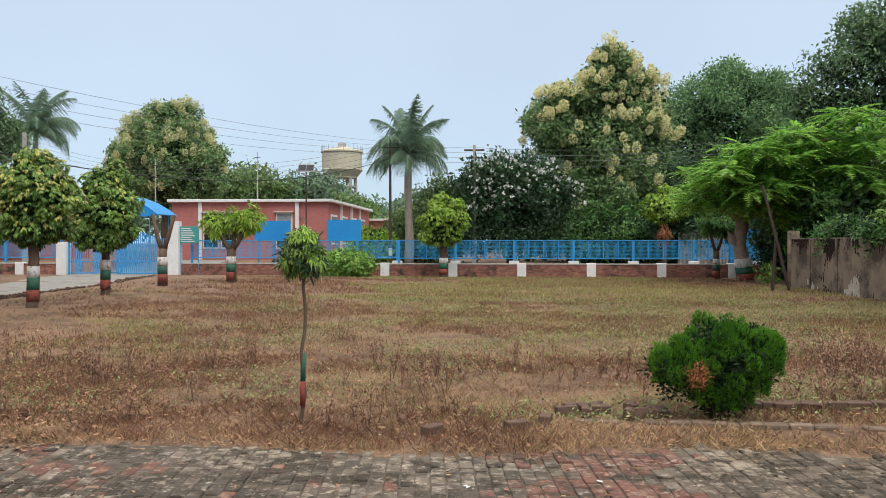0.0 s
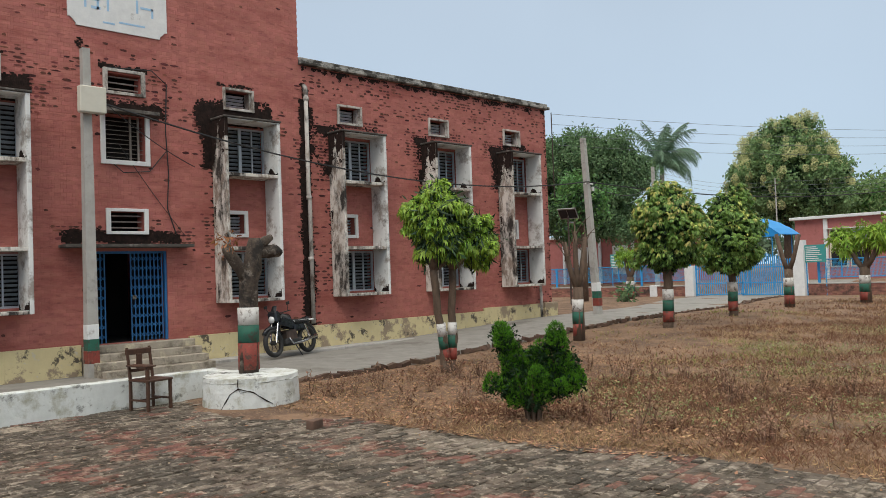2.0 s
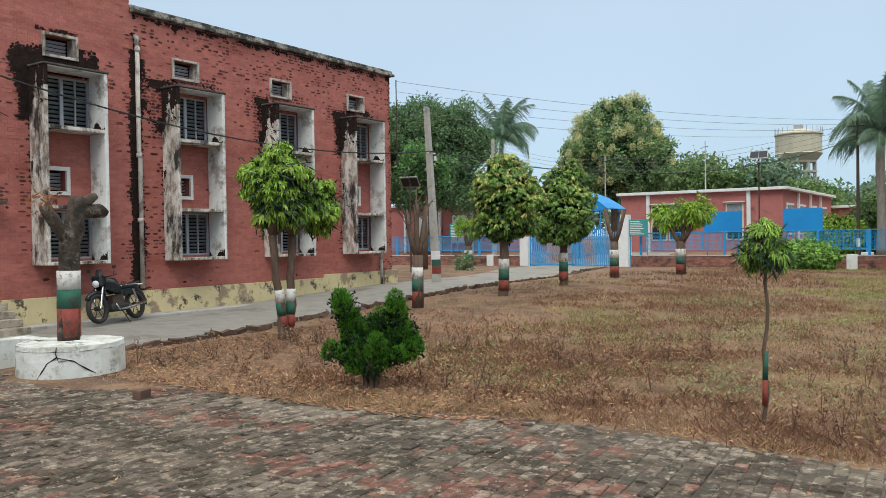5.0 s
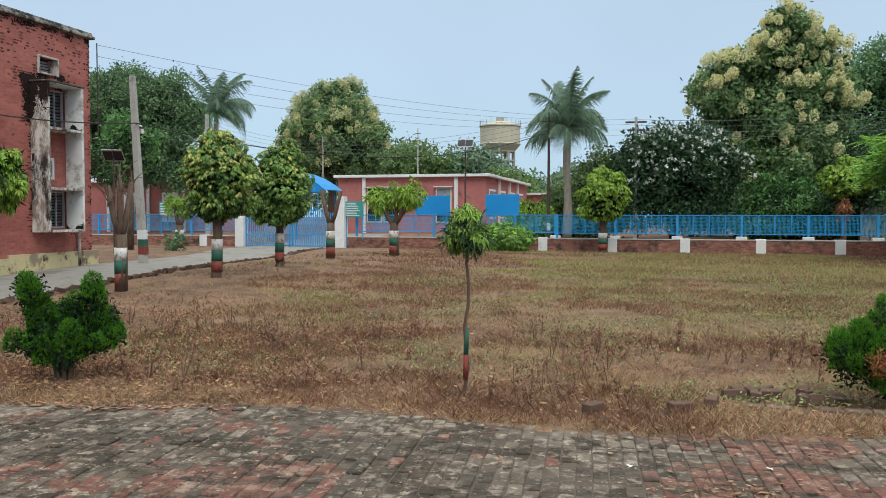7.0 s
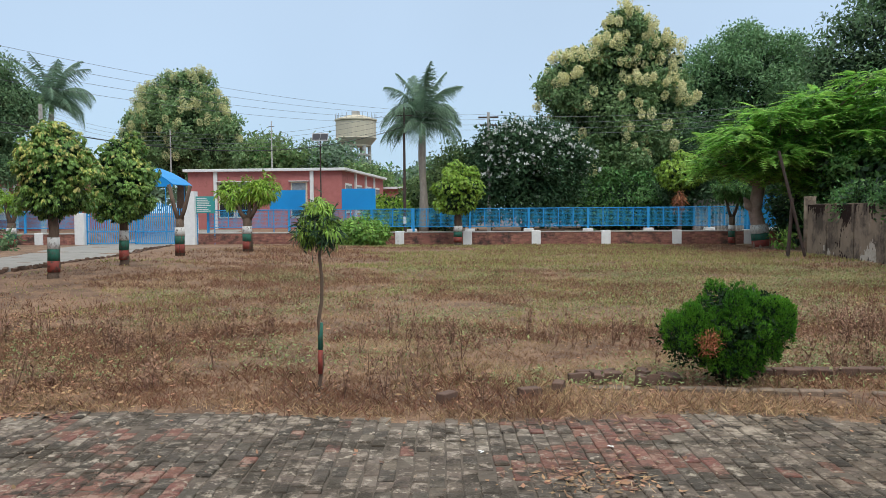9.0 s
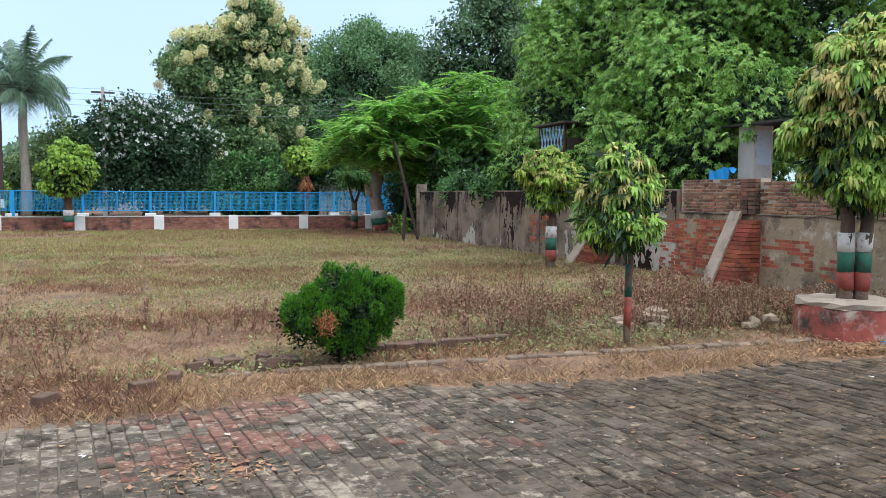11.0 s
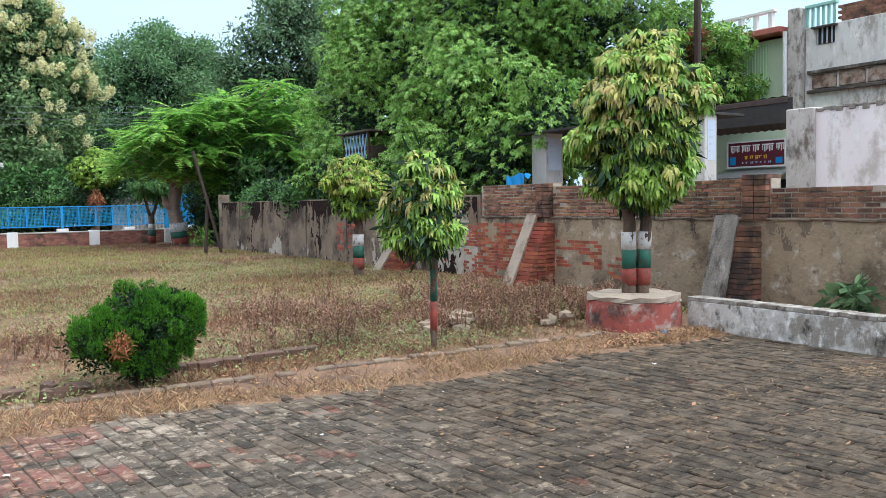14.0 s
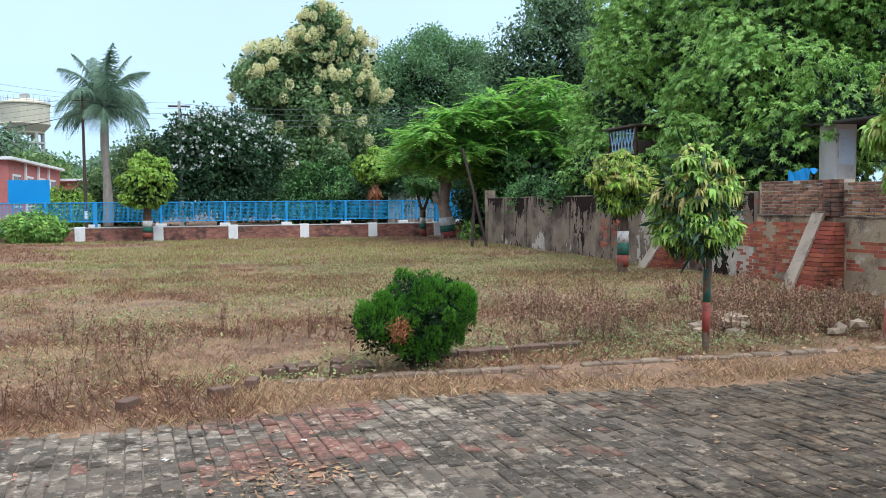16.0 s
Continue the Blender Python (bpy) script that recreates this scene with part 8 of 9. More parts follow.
for zone, n, sd in (((-11, 7.4, 11, 12.5), 560, 211), ((4.5, 9.0, 11.0, 14.0), 400, 212)):
    rng = np.random.default_rng(sd)
    st, lv = Shape(), []
    for _ in range(n):
        x, y = rng.uniform(zone[0], zone[2]), rng.uniform(zone[1], zone[3])
        if y < paved_edge(x) + 0.4 or (x > 0.5 and y < 8.6) or (abs(x - 2.3) < 0.9 and abs(y - 8.75) < 0.8) or (abs(x + 6.5) < 0.7 and abs(y - 7.7) < 0.6) or noise.noise(Vector((x * 0.6, y * 0.6, 1))) < (-0.05 if x < 4.5 else -0.35):
            continue
        h = rng.uniform(0.18, 0.5)
        o = Vector((x, y, gz(x, y) - 0.02))
        for _ in range(3):
            tip = o + Vector((rng.normal() * 0.07, rng.normal() * 0.07, h * rng.uniform(0.7, 1.0)))
            st.tube([o, o.lerp(tip, 0.5) + Vector((rng.normal() * 0.015, 0, 0)), tip], [0.006, 0.004, 0.002], 4, False)
            for u in (0.4, 0.6, 0.8, 0.95):
                lv.append(o.lerp(tip, u))
    lone("dead_weed_stalks", st, M_stalk, "upright dead brown weed stalks", "weeds", kind="stuff")
    lv = np.array([p[:] for p in lv])
    V, T = leaves(lv, np.tile([0, 0, 1.0], (len(lv), 1)), 5, 0.02, 0.055, 0.018, 0.2, rng)
    lone("dead_weed_leaves", tri_mesh("dead_weed_leaves", V, T, M_weedleaf), None, "withered leaves on dead weeds", "weeds", kind="stuff")
rng = np.random.default_rng(213)
pts = np.concatenate([np.stack([rng.uniform(-12.3, -4.0, 20000), 6.6 + 7.5 * rng.random(20000) ** 1.3, np.zeros(20000)], 1), np.stack([rng.normal(8.75, 0.6, 2200), rng.normal(7.3, 0.17, 2200), np.zeros(2200)], 1), np.stack([rng.uniform(-10, 9.4, 420), rng.uniform(2.5, 7.2, 420), np.zeros(420)], 1), np.stack([rng.normal(0.62, 0.28, 160), rng.normal(5.55, 0.2, 160), np.zeros(160)], 1)])
far = np.stack([rng.uniform(-11, 11, 14000), 7.2 + 14 * rng.random(14000) ** 1.5, np.zeros(14000)], 1)
pts = np.concatenate([pts[pts[:, 1] > paved_edge(pts[:, 0]) - 0.25 - 1.5 * (rng.random(len(pts)) < 0.01)], far[far[:, 1] > paved_edge(far[:, 0])], pts[-580:]])
pts[:, 2] = rise(pts[:, 0], pts[:, 1]) * (pts[:, 1] > 7) + 0.012 + 0.05 * rng.random(len(pts)) * (pts[:, 1] > 7.1)
V, T = leaves(pts, np.tile([0, 0, 1.0], (len(pts), 1)), 1, 0.0, 0.06, 0.026, 0.0, rng, 2.0, False, 0.0, 0.35, None, 0.88)
lone("fallen_leaves", tri_mesh("fallen_leaves", V, T, M_litter), None, "scattered fallen dry leaves", "leaves", kind="stuff")

rng = np.random.default_rng(216)
V, T, base = [], [], 0
for cx, cy, rx, ry, n in ((8.6, 4.6, 0.2, 0.14, 150), (6.9, 4.8, 0.4, 0.1, 40), (0.62, 5.5, 0.22, 0.16, 60)):
    pts = np.stack([rng.normal(cx, rx, n), rng.normal(cy, ry, n), np.full(n, 0.012)], 1)
    v, t = leaves(pts, np.tile([0, 0, 1.0], (n, 1)), 2, 0.01, 0.085, 0.005, 0.0, rng, 2.0, False, 0.05, 0.4, None, 0.85)
    V.append(v)
    T.append(t + base)
    base += len(v)
lone("loose_straw", tri_mesh("loose_straw", np.concatenate(V), np.concatenate(T), M_dry), None, "loose straw blown onto the brick paving", "straw", kind="stuff")
rng = np.random.default_rng(217)
n = 900
pts = np.stack([rng.uniform(-11, 9.4, n), rng.uniform(2.5, 7.0, n), np.full(n, 0.008)], 1)
V, T = leaves(pts, np.tile([0, 0, 1.0], (n, 1)), 1, 0.0, 0.022, 0.018, 0.0, rng, 2.0, False, 0.1, 0.5, None, 0.7)
lone("paving_grit", tri_mesh("paving_grit", V, T, M_stone), None, "pale grit and chips scattered over the paving", "grit", kind="stuff")

rng = np.random.default_rng(215)
px, py = rng.uniform(-8, 11, 62000), 8.4 + 18 * rng.random(62000) ** 1.2
ok = (patchy(px, py, 0.45, 21) + 0.36 * smooth_step(-2, 4, px) + 0.25 * rng.normal(size=len(px)) > 0.22) & (py > paved_edge(px) + 1.0)
pts = np.stack([px[ok], py[ok], rise(px[ok], py[ok]) + 0.035], 1)
V, T = leaves(pts, np.tile([0, 0, 1.0], (len(pts), 1)), 3, 0.04, 0.045, 0.024, 0.0, rng, 2.0, False, 0.2, 0.35, None, 0.6)
lone("ground_weeds", tri_mesh("ground_weeds", V, T, M_clover), None, "small pale green weeds dotted over the lawn", "weeds", kind="stuff")

wrap = Shape()
for k in range(6):
    a = k * 1.05
    wrap.add([(0, 0, 0.05), (0.07 * math.cos(a), 0.05 * math.sin(a), 0.0), (0.06 * math.cos(a + 1.0), 0.06 * math.sin(a + 1.0), 0.02)], [(0, 1, 2)])
lone("plastic_wrapper", wrap, M_blue, "crumpled blue plastic wrapper beside the red planter", "litter", (8.85, 7.5, gz(8.85, 7.5) + 0.02))

# ---- chair and motorcycle ----
chair = thing("wooden_chair", pose(-11.95, 5.35, 0, 0, 0, 103), "dark wooden armchair with slatted back on the paving", "chair")
W2, D2 = 0.2, 0.2
for sx in (-1, 1):
    part("leg", Shape().box(sx * W2 - 0.022, -D2 - 0.022, 0, sx * W2 + 0.022, -D2 + 0.022, 0.44, 0.005), M_wood, chair)
    part("back_leg", Shape().tube([(sx * W2, D2, 0), (sx * W2, D2, 0.45), (sx * W2, D2 + 0.07, 0.93)], [0.026, 0.026, 0.022], 4), M_wood, chair)
    part("stretcher", Shape().box(sx * W2 - 0.012, -D2, 0.14, sx * W2 + 0.012, D2, 0.17), M_wood, chair)
part("seat", Shape().box(-W2 - 0.03, -D2 - 0.04, 0.43, W2 + 0.03, D2 + 0.02, 0.465, 0.008), M_wood, chair)
part("top_rail", Shape().box(-W2 - 0.03, D2 + 0.045, 0.82, W2 + 0.03, D2 + 0.085, 0.91, 0.01), M_wood, chair)
part("mid_rail", Shape().box(-W2, D2 + 0.02, 0.56, W2, D2 + 0.045, 0.61, 0.005), M_wood, chair)
part("back_slat", Shape().box(-0.05, D2 + 0.035, 0.6, 0.05, D2 + 0.06, 0.83, 0.004), M_wood, chair)
part("arm_rest", Shape().box(-W2 - 0.06, -D2 - 0.04, 0.655, -W2 + 0.13, D2 + 0.03, 0.68, 0.008), M_wood, chair)
part("arm_post", Shape().box(-W2 - 0.02, -D2 - 0.02, 0.46, -W2 + 0.02, -D2 + 0.03, 0.66), M_wood, chair)
part("stretcher", Shape().box(-W2, -0.012, 0.14, W2, 0.012, 0.17), M_wood, chair)

bike = thing("motorcycle", pose(-16.75, 11.15, gz(-16.9, 11.4) + 0.07, 0, -9, 18), "black commuter motorcycle parked on its stand against the building", "motorcycle")


def wheel(y):
    w = Shape()
    n, m = 28, 8
    v = [(0.055 * math.cos(b), (0.285 + 0.055 * math.sin(b)) * math.cos(a), (0.285 + 0.055 * math.sin(b)) * math.sin(a)) for a in [2 * math.pi * k / n for k in range(n)] for b in [2 * math.pi * j / m for j in range(m)]]
    w.add(v, [(k * m + j, k * m + (j + 1) % m, ((k + 1) % n) * m + (j + 1) % m, ((k + 1) % n) * m + j) for k in range(n) for j in range(m)])
    wh = part("wheel", w, M_black, bike, smooth=True)
    wh.location = (0, y, 0.33)
    rim = Shape()
    rim.tube([(0, 0.25 * math.cos(2 * math.pi * k / 24), 0.25 * math.sin(2 * math.pi * k / 24)) for k in range(25)], 0.012, 6)
    for k in range(6):
        a = math.pi * k / 3
        rim.tube([(0, 0, 0), (0, 0.25 * math.cos(a), 0.25 * math.sin(a))], 0.009, 5)
    rim.tube([(-0.06, 0, 0), (0.06, 0, 0)], 0.05, 10)
    part("rim", rim, M_black, wh)


wheel(-0.64)
wheel(0.64)
part("fork", Shape().tube([(0.09, -0.64, 0.33), (0.09, -0.42, 0.95)], 0.022, 8).tube([(-0.09, -0.64, 0.33), (-0.09, -0.42, 0.95)], 0.022, 8), M_chrome, bike)
part("handlebar", Shape().tube([(-0.36, -0.28, 1.04), (-0.2, -0.36, 1.02), (0.2, -0.36, 1.02), (0.36, -0.28, 1.04)], 0.014, 8), M_black, bike)
part("fuel_tank", Shape().tube([(0, -0.36, 0.8), (0, -0.28, 0.84), (0, -0.08, 0.82), (0, 0.08, 0.76)], [0.07, 0.18, 0.19, 0.09], 14), M_bikeblack, bike, "glossy black fuel tank", smooth=True)
part("seat", Shape().box(-0.13, 0.04, 0.72, 0.13, 0.72, 0.84, 0.045), M_black, bike)
part("tail_stripe", Shape().box(0.09, 0.25, 0.775, 0.125, 0.9, 0.81, 0.01), M_white, bike, "white stripe along the tail")
part("tank_stripe", Shape().box(0.15, -0.3, 0.76, 0.185, 0.05, 0.8, 0.01), M_lens, bike, "silver tank stripe")
part("screen", Shape().add([(-0.1, -0.5, 1.02), (0.1, -0.5, 1.02), (0.07, -0.4, 1.2), (-0.07, -0.4, 1.2), (0, -0.53, 1.04), (0, -0.42, 1.21)], [(0, 4, 5, 3), (4, 1, 2, 5), (3, 5, 4, 0), (5, 2, 1, 4)]), M_bikeblack, bike)
part("side_panel", Shape().box(-0.12, 0.1, 0.55, 0.12, 0.5, 0.75, 0.04), M_bikeblack, bike)
part("tail", Shape().tube([(0, 0.5, 0.72), (0, 0.78, 0.8), (0, 0.95, 0.84)], [0.13, 0.1, 0.04], 8), M_bikeblack, bike, smooth=True)
part("engine", Shape().box(-0.13, -0.22, 0.3, 0.13, 0.16, 0.6, 0.04), M_rust, bike)
part("frame_tube", Shape().tube([(0, -0.4, 0.9), (0, -0.3, 0.4), (0, 0.1, 0.28), (0, 0.5, 0.6), (0, 0.8, 0.76)], 0.024, 8), M_black, bike)
part("exhaust", Shape().tube([(0.14, -0.2, 0.4), (0.15, -0.1, 0.26), (0.15, 0.3, 0.28), (0.16, 0.85, 0.38)], [0.02, 0.022, 0.035, 0.045], 10), M_chrome, bike, smooth=True)
part("headlamp", Shape().tube([(0, -0.46, 0.88), (0, -0.54, 0.88), (0, -0.6, 0.88)], [0.05, 0.075, 0.08], 12), M_lens, bike, smooth=True)
part("headlamp_cowl", Shape().box(-0.14, -0.57, 0.8, 0.14, -0.4, 1.08, 0.04), M_bikeblack, bike)
part("tank_shroud", Shape().add([(s * 0.19, y, z) for s in (-1, 1) for y, z in ((-0.48, 0.72), (-0.1, 0.62), (0.02, 0.78), (-0.38, 0.9))], [(0, 1, 2, 3), (7, 6, 5, 4), (0, 4, 5, 1), (1, 5, 6, 2), (2, 6, 7, 3), (3, 7, 4, 0)]), M_bikeblack, bike, "angular black tank shroud")
part("belly_cover", Shape().box(-0.15, -0.3, 0.22, 0.15, 0.3, 0.4, 0.05), M_black, bike)
for s in (-1, 1):
    part("mirror", Shape().tube([(s * 0.28, -0.3, 1.04), (s * 0.34, -0.32, 1.2)], 0.007, 5).box(s * 0.34 - 0.05, -0.335, 1.18, s * 0.34 + 0.05, -0.31, 1.25, 0.008), M_black, bike)
    part("shock_absorber", Shape().tube([(s * 0.12, 0.5, 0.7), (s * 0.12, 0.62, 0.36)], 0.03, 8), M_chrome, bike)
part("front_mudguard", Shape().tube([(0, -0.64 + 0.36 * math.cos(a), 0.33 + 0.36 * math.sin(a)) for a in (0.5, 0.9, 1.3, 1.7, 2.1, 2.5)], 0.055, 8), M_bikeblack, bike, smooth=True)
part("rear_mudguard", Shape().tube([(0, 0.64 + 0.37 * math.cos(a), 0.33 + 0.37 * math.sin(a)) for a in (-0.1, 0.3, 0.7, 1.1, 1.5)], 0.06, 8), M_black, bike, smooth=True)
part("stand", Shape().tube([(0.1, 0.0, 0.3), (0.28, 0.02, -0.06)], 0.014, 6), M_black, bike)

# ---- shops and houses beyond the boundary wall ----
shed = thing("shop_shelter", (13.0, 8.0, 0.2), "tin-roofed shelter with whitewashed posts behind the wall", "shelter")
for y0, wide, deep in ((6.55, 0.5, 0.42), (2.05, 0.35, 0.24)):
    q = part("post", Shape().box(-0.12, y0, -0.3, deep, y0 + wide, 3.25, 0.015), M_postwash, shed, "stained white masonry post")
    part("notice", Shape().box(-0.04, y0 - 0.006, 2.35, deep - 0.06, y0 - 0.001, 3.1), M_paleblue, q, "pale blue pasted notice")
    for k in range(4):
        part("lettering_bar", Shape().box(0.0, y0 - 0.009, 2.5 + 0.13 * k, 0.05 + 0.03 * k, y0 - 0.006, 2.54 + 0.13 * k), M_greyframe, q)
tin = Shape()
for k in range(64):
    y = 2.4 + k * 0.12
    zz, z2 = (3.78, 3.75) if k % 2 else (3.75, 3.78)
    tin.add([(3.0, y, zz), (3.0, y + 0.12, z2), (7.0, y + 2.72, z2 - 0.35), (7.0, y + 2.6, zz - 0.35)], [(0, 1, 2, 3)])
# near-black slab hung below the front edge of the roof
part("hanging_sheet", Shape().box(3.0, 2.3, 3.2, 3.03, 4.5, 3.72, 0.005), M_tindark, shed, "near-black hanging sheet")
part("tin_roof", tin, M_tindark, shed, "dark corrugated tin roof")
part("beam", Shape().box(2.98, 2.4, 3.62, 3.08, 10.0, 3.74, 0.01), M_rust, shed)
part("front_sheet", Shape().box(-0.3, 2.0, 3.2, 1.0, 7.4, 3.25, 0.005), M_tindark, shed)
yard = thing("yard_wall", (15.5, 3.75, 0), "tall patchy whitewashed yard wall beyond the boundary", "wall")
part("wall", Shape().box(0, -6, -0.2, 0.25, 6.1, 3.55, 0.02), M_pinkwhite, yard)
cap = Shape()
gr = random.Random(44)
for k in range(60):
    cap.box(-0.02, -2 + k * 0.13, 3.548 - gr.uniform(0.0, 0.09), 0.27, -1.87 + k * 0.13, 3.56 + gr.uniform(0.0, 0.035), 0.006)
part("wall_top", cap, M_sootgrey, yard, "crumbling dark top edge of the wall")
part("pier", Shape().box(-0.1, 5.7, -0.2, 0.32, 6.3, 3.6, 0.02), M_whitestain, yard, "stained pier at the end of the wall")
house = thing("green_house", (25, 16.7, 0), "pale green two-storey house with roof railing", "house")
part("wall", Shape().box(0, -0.5, -0.2, 7, 7, 7.1, 0.02), M_greenhouse, house)
part("cornice", Shape().box(-0.5, -0.35, 7.2, 7.2, 7.2, 7.4, 0.02), M_redtile, house, "red-tiled cornice")
part("balcony_slab", Shape().box(-0.8, -0.1, 4.55, 0, 7, 4.75, 0.02), M_white, house)
part("column", Shape().box(-0.3, -0.92, -0.2, 0.15, -0.5, 7.9, 0.02), M_whitestain, house, "grey corner column")
part("column_pipe", Shape().tube([(-0.36, -0.46, 0.2), (-0.36, -0.46, 7.2)], 0.07, 8), M_white, house)
part("lattice_panel", Shape().box(-0.03, 0.4, 4.95, 0.0, 1.9, 6.95, 0.01), M_lattice, house, "pale green lattice panel")
for k in range(14):
    part("lattice_rib", Shape().box(-0.05, 0.45 + k * 0.105, 5.0, -0.03, 0.48 + k * 0.105, 6.9), M_greenhouse, house)
par = part("roof_parapet", Shape().box(-0.3, 0, 7.402, 0.0, 7.0, 7.47, 0.01), M_white, house)
for k in range(12):
    part("baluster", Shape().box(-0.25, 0.1 + k * 0.58, 7.4, -0.1, 0.25 + k * 0.58, 7.95), M_white, house)
part("parapet_rail", Shape().box(-0.28, 0, 7.95, -0.05, 7.0, 8.05, 0.01), M_white, house)
grey = thing("grey_house", (25.0, 7.0, 0), "weathered grey plastered house with parapet", "house")
part("wall", Shape().box(0, 0, -0.2, 8, 8.75, 7.25, 0.02), M_greyhouse, grey)
for z in (5.12, 5.74):
    part("ledge", Shape().box(-0.16, 0, z, 0, 8.6, z + 0.1, 0.01), M_moss, grey)
for k in range(9):
    part("ledge_panel", Shape().box(-0.06, 0.3 + k * 0.92, 5.26, 0.0, 1.12 + k * 0.92, 5.7, 0.01), M_bandbrick, grey)
# flat near-black slab paints the dark depth of the window
part("window_recess", Shape().box(-0.02, 7.75, 6.65, 0.0, 8.35, 7.15), M_dark, grey)
for k in range(4):
    part("window_bar", Shape().box(-0.05, 7.8 + k * 0.16, 6.65, -0.02, 7.84 + k * 0.16, 7.15), M_greyframe, grey)
part("window_shade", Shape().box(-0.2, 7.65, 7.15, 0.0, 8.45, 7.2), M_moss, grey)
for k in range(6):
    part("baluster", Shape().tube([(0.05, 7.8 + k * 0.18, 7.25), (0.05, 7.8 + k * 0.18, 7.85)], 0.05, 6), M_greenpaint, grey)
part("rail", Shape().box(-0.05, 7.7, 7.85, 0.15, 8.75, 7.95, 0.01), M_greenpaint, grey)
par = []
for row in range(6):
    for k in range(30):
        if not (row in (2, 3) and k % 9 in (4, 5)):
            par.append((0.02, 0.2 + k * 0.245 + (0.12 if row % 2 else 0), 7.25 + row * 0.085))
bp = Shape()
for x, y, z in par:
    bp.box(x, y, z, x + 0.2, y + 0.235, z + 0.078)
tagged(part("brick_parapet", bp, M_blackredj, grey, "bare brick parapet with gaps"), kind="stuff")
shop = thing("photo_shop", (24.2, 15.0, 0), "small shop front with banner and tin awning", "shop")
part("front", Shape().box(0.3, -0.6, -0.2, 0.8, 5, 4.4, 0.02), M_greenhouse, shop)
part("awning", Shape().box(-0.5, -0.55, 0, 0.5, 0.55, 0.04), M_steel, shop).matrix_local = pose(-0.3, 2.0, 2.6, 0, -14, 0) @ Matrix.Diagonal((1.3, 2.5, 1, 1))
# near-black slab on the front paints the unlit shop inside
part("opening", Shape().box(0.2, 0.9, 0.0, 0.29, 3.1, 2.4), M_dark, shop)
ban = part("banner", Shape().box(-0.05, 0.9, 2.87, 0.0, 3.05, 3.67, 0.01), M_navy, shop, "dark red shop banner with rows of lettering")
rb = random.Random(9)
for mt, top, high, y, end in ((M_white, 3.58, 0.26, 2.95, 1.0), (M_yellowmark, 3.22, 0.13, 2.4, 1.5), (M_bluemark, 3.02, 0.07, 2.5, 1.4)):
    while y > end:
        s = Shape()
        w = rb.uniform(0.25, 0.5) * high / 0.26
        s.box(-0.06, y - w, top - 0.04 * high / 0.26, -0.05, y, top)
        q = y - 0.02
        while q > y - w + 0.03:
            s.box(-0.06, q - 0.03, top - high * rb.uniform(0.7, 1.0), -0.05, q, top - 0.05 * high / 0.26)
            q -= rb.uniform(0.05, 0.08)
        y -= w + 0.07
        part("lettering_bar", s, mt, ban)
part("picture_mark", Shape().box(-0.06, 0.98, 2.93, -0.05, 1.22, 3.12), M_bluesheet, ban)
part("picture_mark", Shape().box(-0.06, 2.75, 2.93, -0.05, 2.97, 3.2), M_bluesheet, ban)
low = part("low_sign", Shape().box(-0.05, 1.6, 2.38, 0.0, 3.45, 2.62, 0.005), M_navy, shop, "dark sign strip with pale lettering")
for k in range(16):
    part("lettering_bar", Shape().box(-0.056, 1.68 + k * 0.108, 2.44, -0.05, 1.68 + k * 0.108 + rb.uniform(0.04, 0.09), 2.56), M_white, low)
fr = Shape()
for a, b, c, d in ((0.85, 2.82, 0.9, 3.72), (3.05, 2.82, 3.1, 3.72), (0.9, 2.82, 3.05, 2.87), (0.9, 3.67, 3.05, 3.72)):
    fr.box(-0.07, a, b, 0.02, c, d)
part("banner_frame", fr, M_white, ban)
hut = thing("roadside_hut", (11.95, 21.3, 0.2), "small hut with lattice window and tin roof beyond the wall", "hut")
part("wall", Shape().box(0.05, 0, -0.2, 0.9, 1.7, 3.35, 0.02), M_rust, hut)
part("roof", Shape().box(-0.15, -0.15, 3.75, 1.1, 1.85, 3.81, 0.01), M_rust, hut)
for y in (0.03, 1.62):
    part("corner_post", Shape().box(-0.03, y, 2.6, 0.03, y + 0.06, 3.75), M_wood, hut)
lat = Shape()
for k in range(7):
    lat.tube([(-0.02, 0.1 + k * 0.2, 2.7), (-0.02, 0.4 + k * 0.2, 3.7)], 0.016, 4)
    lat.tube([(-0.03, 0.4 + k * 0.2, 2.7), (-0.03, 0.1 + k * 0.2, 3.7)], 0.016, 4)
part("lattice", lat, M_bluemark, hut, "pale blue lattice")
tp = thing("blue_tarpaulin", (12.2, 14.5, 0.2), "bright blue tarpaulin cover behind the wall", "tarpaulin")
sag = Shape()
for i in range(7):
    for j in range(7):
        if j < 2:
            sag.v.append((-0.02 * j + 0.03 * math.sin(i * 2.1), i * 0.11, 1.75 + 0.25 * j + 0.02 * math.sin(i * 1.7)))
        else:
            sag.v.append((0.05 * (j - 2), i * 0.11, 2.24 + 0.05 * math.sin(i * 1.1) - 0.1 * math.sin(math.pi * (j - 2) / 4)))
sag.f = [(i * 7 + j, (i + 1) * 7 + j, (i + 1) * 7 + j + 1, i * 7 + j + 1) for i in range(6) for j in range(6)]
part("sheet", sag, M_bluesheet, tp)
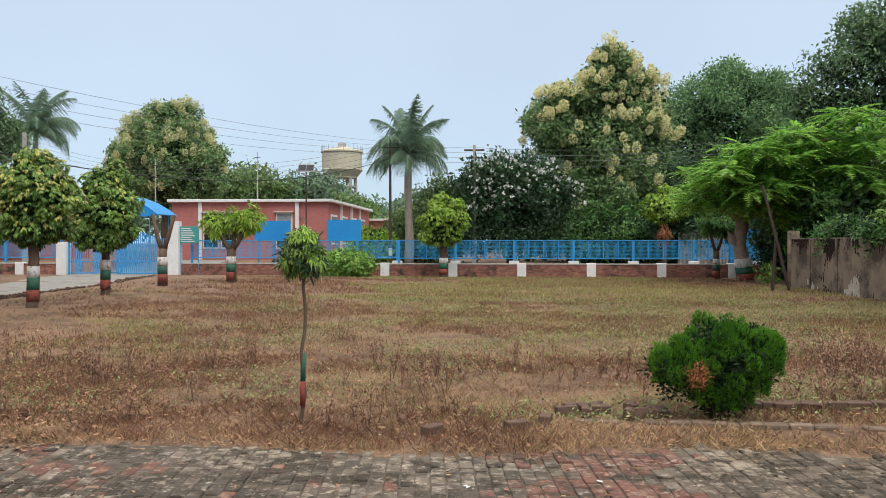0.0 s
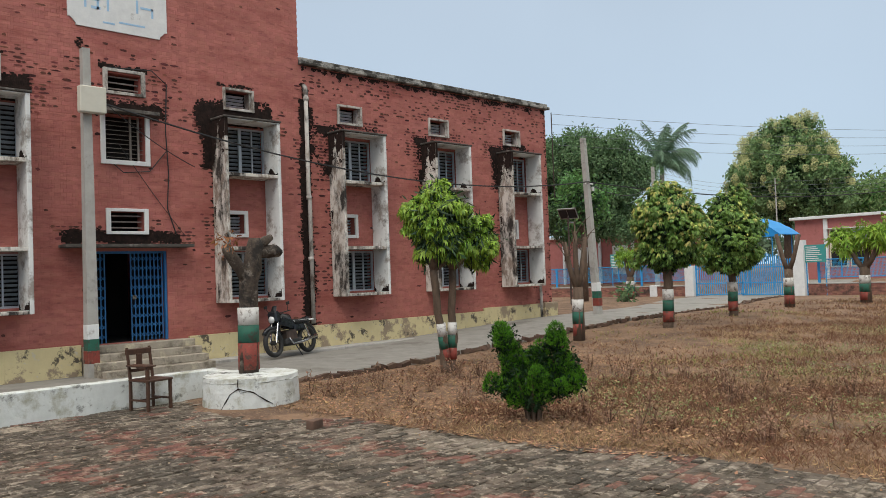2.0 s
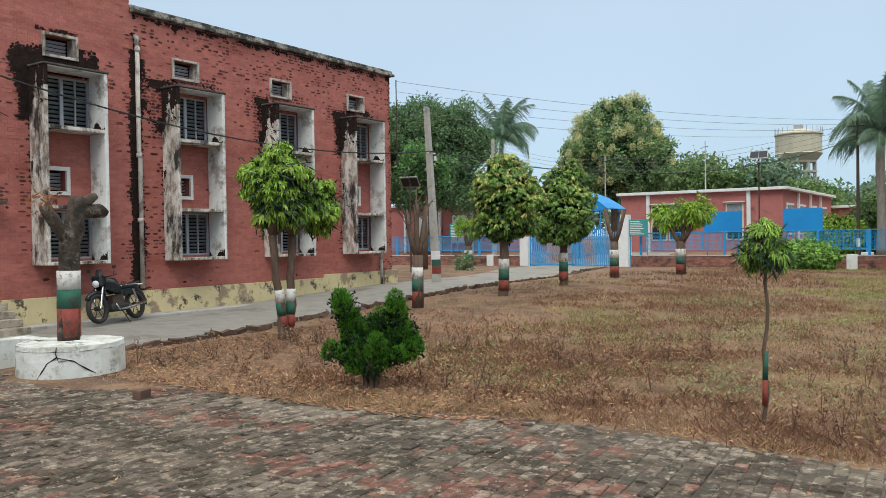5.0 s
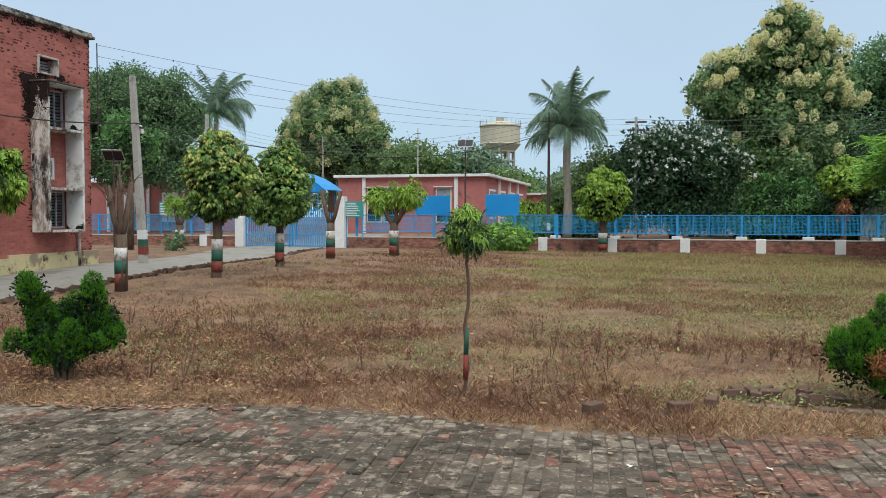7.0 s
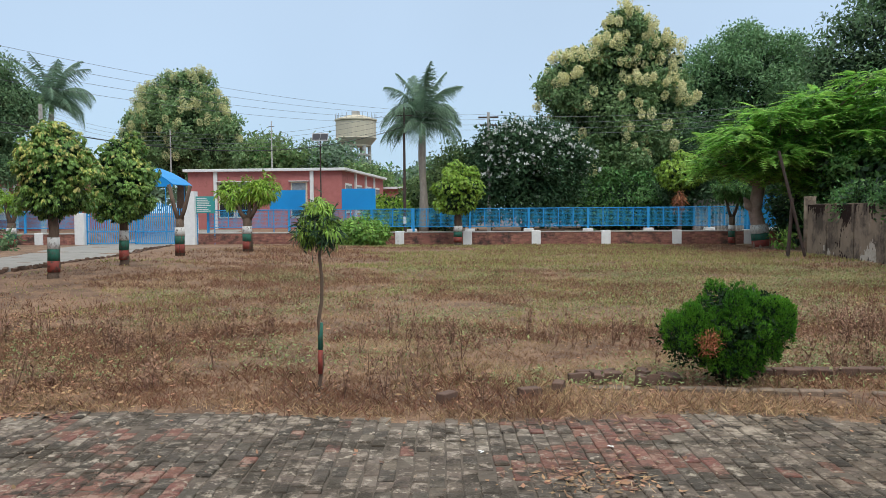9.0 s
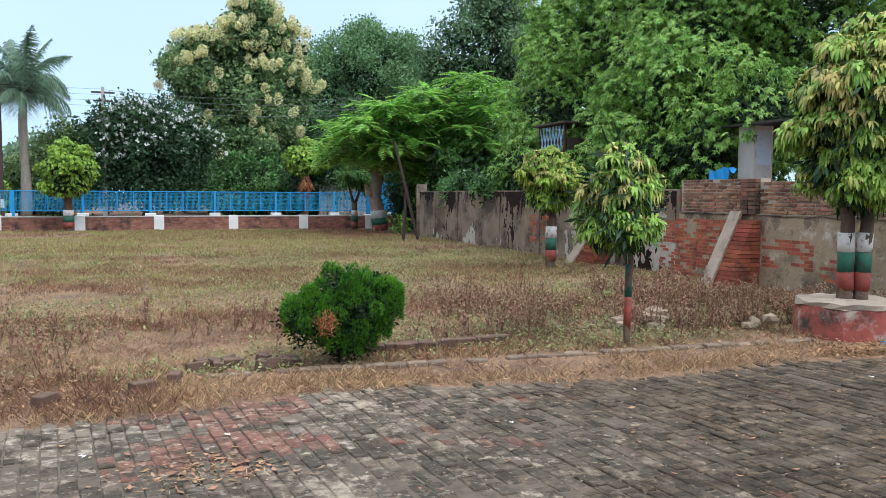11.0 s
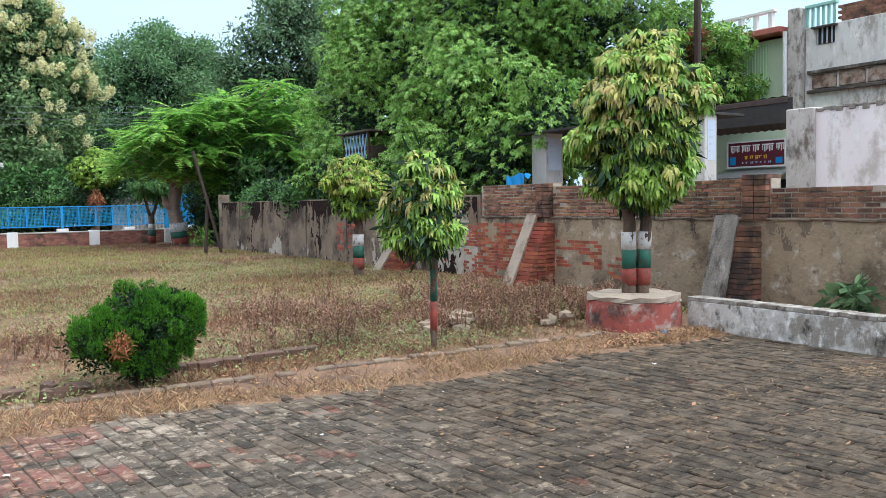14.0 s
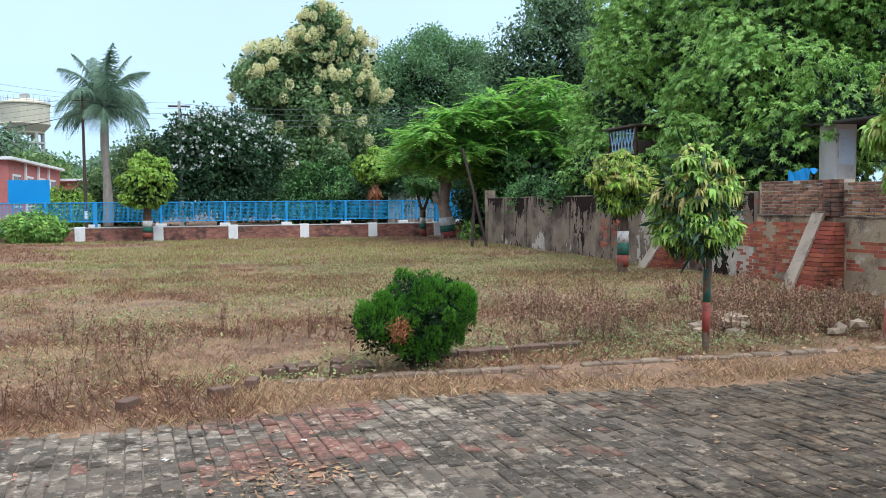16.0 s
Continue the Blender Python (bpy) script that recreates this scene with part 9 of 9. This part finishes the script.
for x, y in ((0.03, 0.04), (0.17, 0.04), (0.03, 0.62), (0.17, 0.62)):
    part("pole", Shape().tube([(x, y, -0.4), (x, y, 2.18)], 0.02, 6), M_rust, tp)
ip = thing("iron_pole", (21.5, 17.2, 0), "rusty iron pole by the shops", "pole")
part("shaft", Shape().tube([(0, 0, 0), (0, 0, 10.5)], 0.11, 10), M_rust, ip)
hoard = thing("sheet_hoarding", (10.2, 47.6, 0.55), "upright corrugated sheets, some blue and some bare, beyond the corner", "hoarding")
rh = random.Random(12)
sheets = []
for k in range(31):
    x = k * 0.2
    blue = x > 2.7
    sh = Shape().add([(x, 0, 0), (x + 0.1, -0.05, 0), (x + 0.2, 0, 0), (x, 0, (2.05 if blue else 1.85) + rh.uniform(-0.08, 0.08)), (x + 0.1, -0.05, (2.1 if blue else 1.85) + rh.uniform(-0.08, 0.08)), (x + 0.2, 0, (2.05 if blue else 1.85))], [(0, 1, 4, 3), (1, 2, 5, 4), (3, 4, 1, 0), (4, 5, 2, 1)])
    part("sheet", sh, M_blue if blue else M_whitestain, hoard)
part("rail", Shape().box(0, 0.01, 0.9, 6.2, 0.05, 0.96), M_rust, hoard)

# ---- single bricks of paving and walls ----
for m, tone in single:
    o = part("brick", brick_mesh[tone], None, paving)
    o.matrix_local = m
unit_brick = Shape().add([(0, 0, 0), (0, 1, 0), (0, 1, 1), (0, 0, 1), (1, 0.015, 0.04), (1, 0.985, 0.04), (1, 0.985, 0.96), (1, 0.015, 0.96)], [(4, 5, 6, 7), (0, 1, 5, 4), (1, 2, 6, 5), (2, 3, 7, 6), (3, 0, 4, 7)]).mesh("brick", M_redpaint_o)
for y0, y1, z0, z1, d in singles:
    o = part("brick", unit_brick, None, building)
    o.matrix_local = Matrix.Translation((0, y0 - BY, z0)) @ Matrix.Diagonal((d, y1 - y0, z1 - z0, 1))
wall_brick = Shape().box(0, 0, 0, 1, 1, 1, 0.03).mesh("brick", M_blackred)
for x0, y0, z0, x1, y1, z1 in upper_single:
    o = part("brick", wall_brick, None, side_wall)
    o.matrix_local = Matrix.Translation((x0, y0, z0)) @ Matrix.Diagonal((x1 - x0, y1 - y0, z1 - z0, 1))
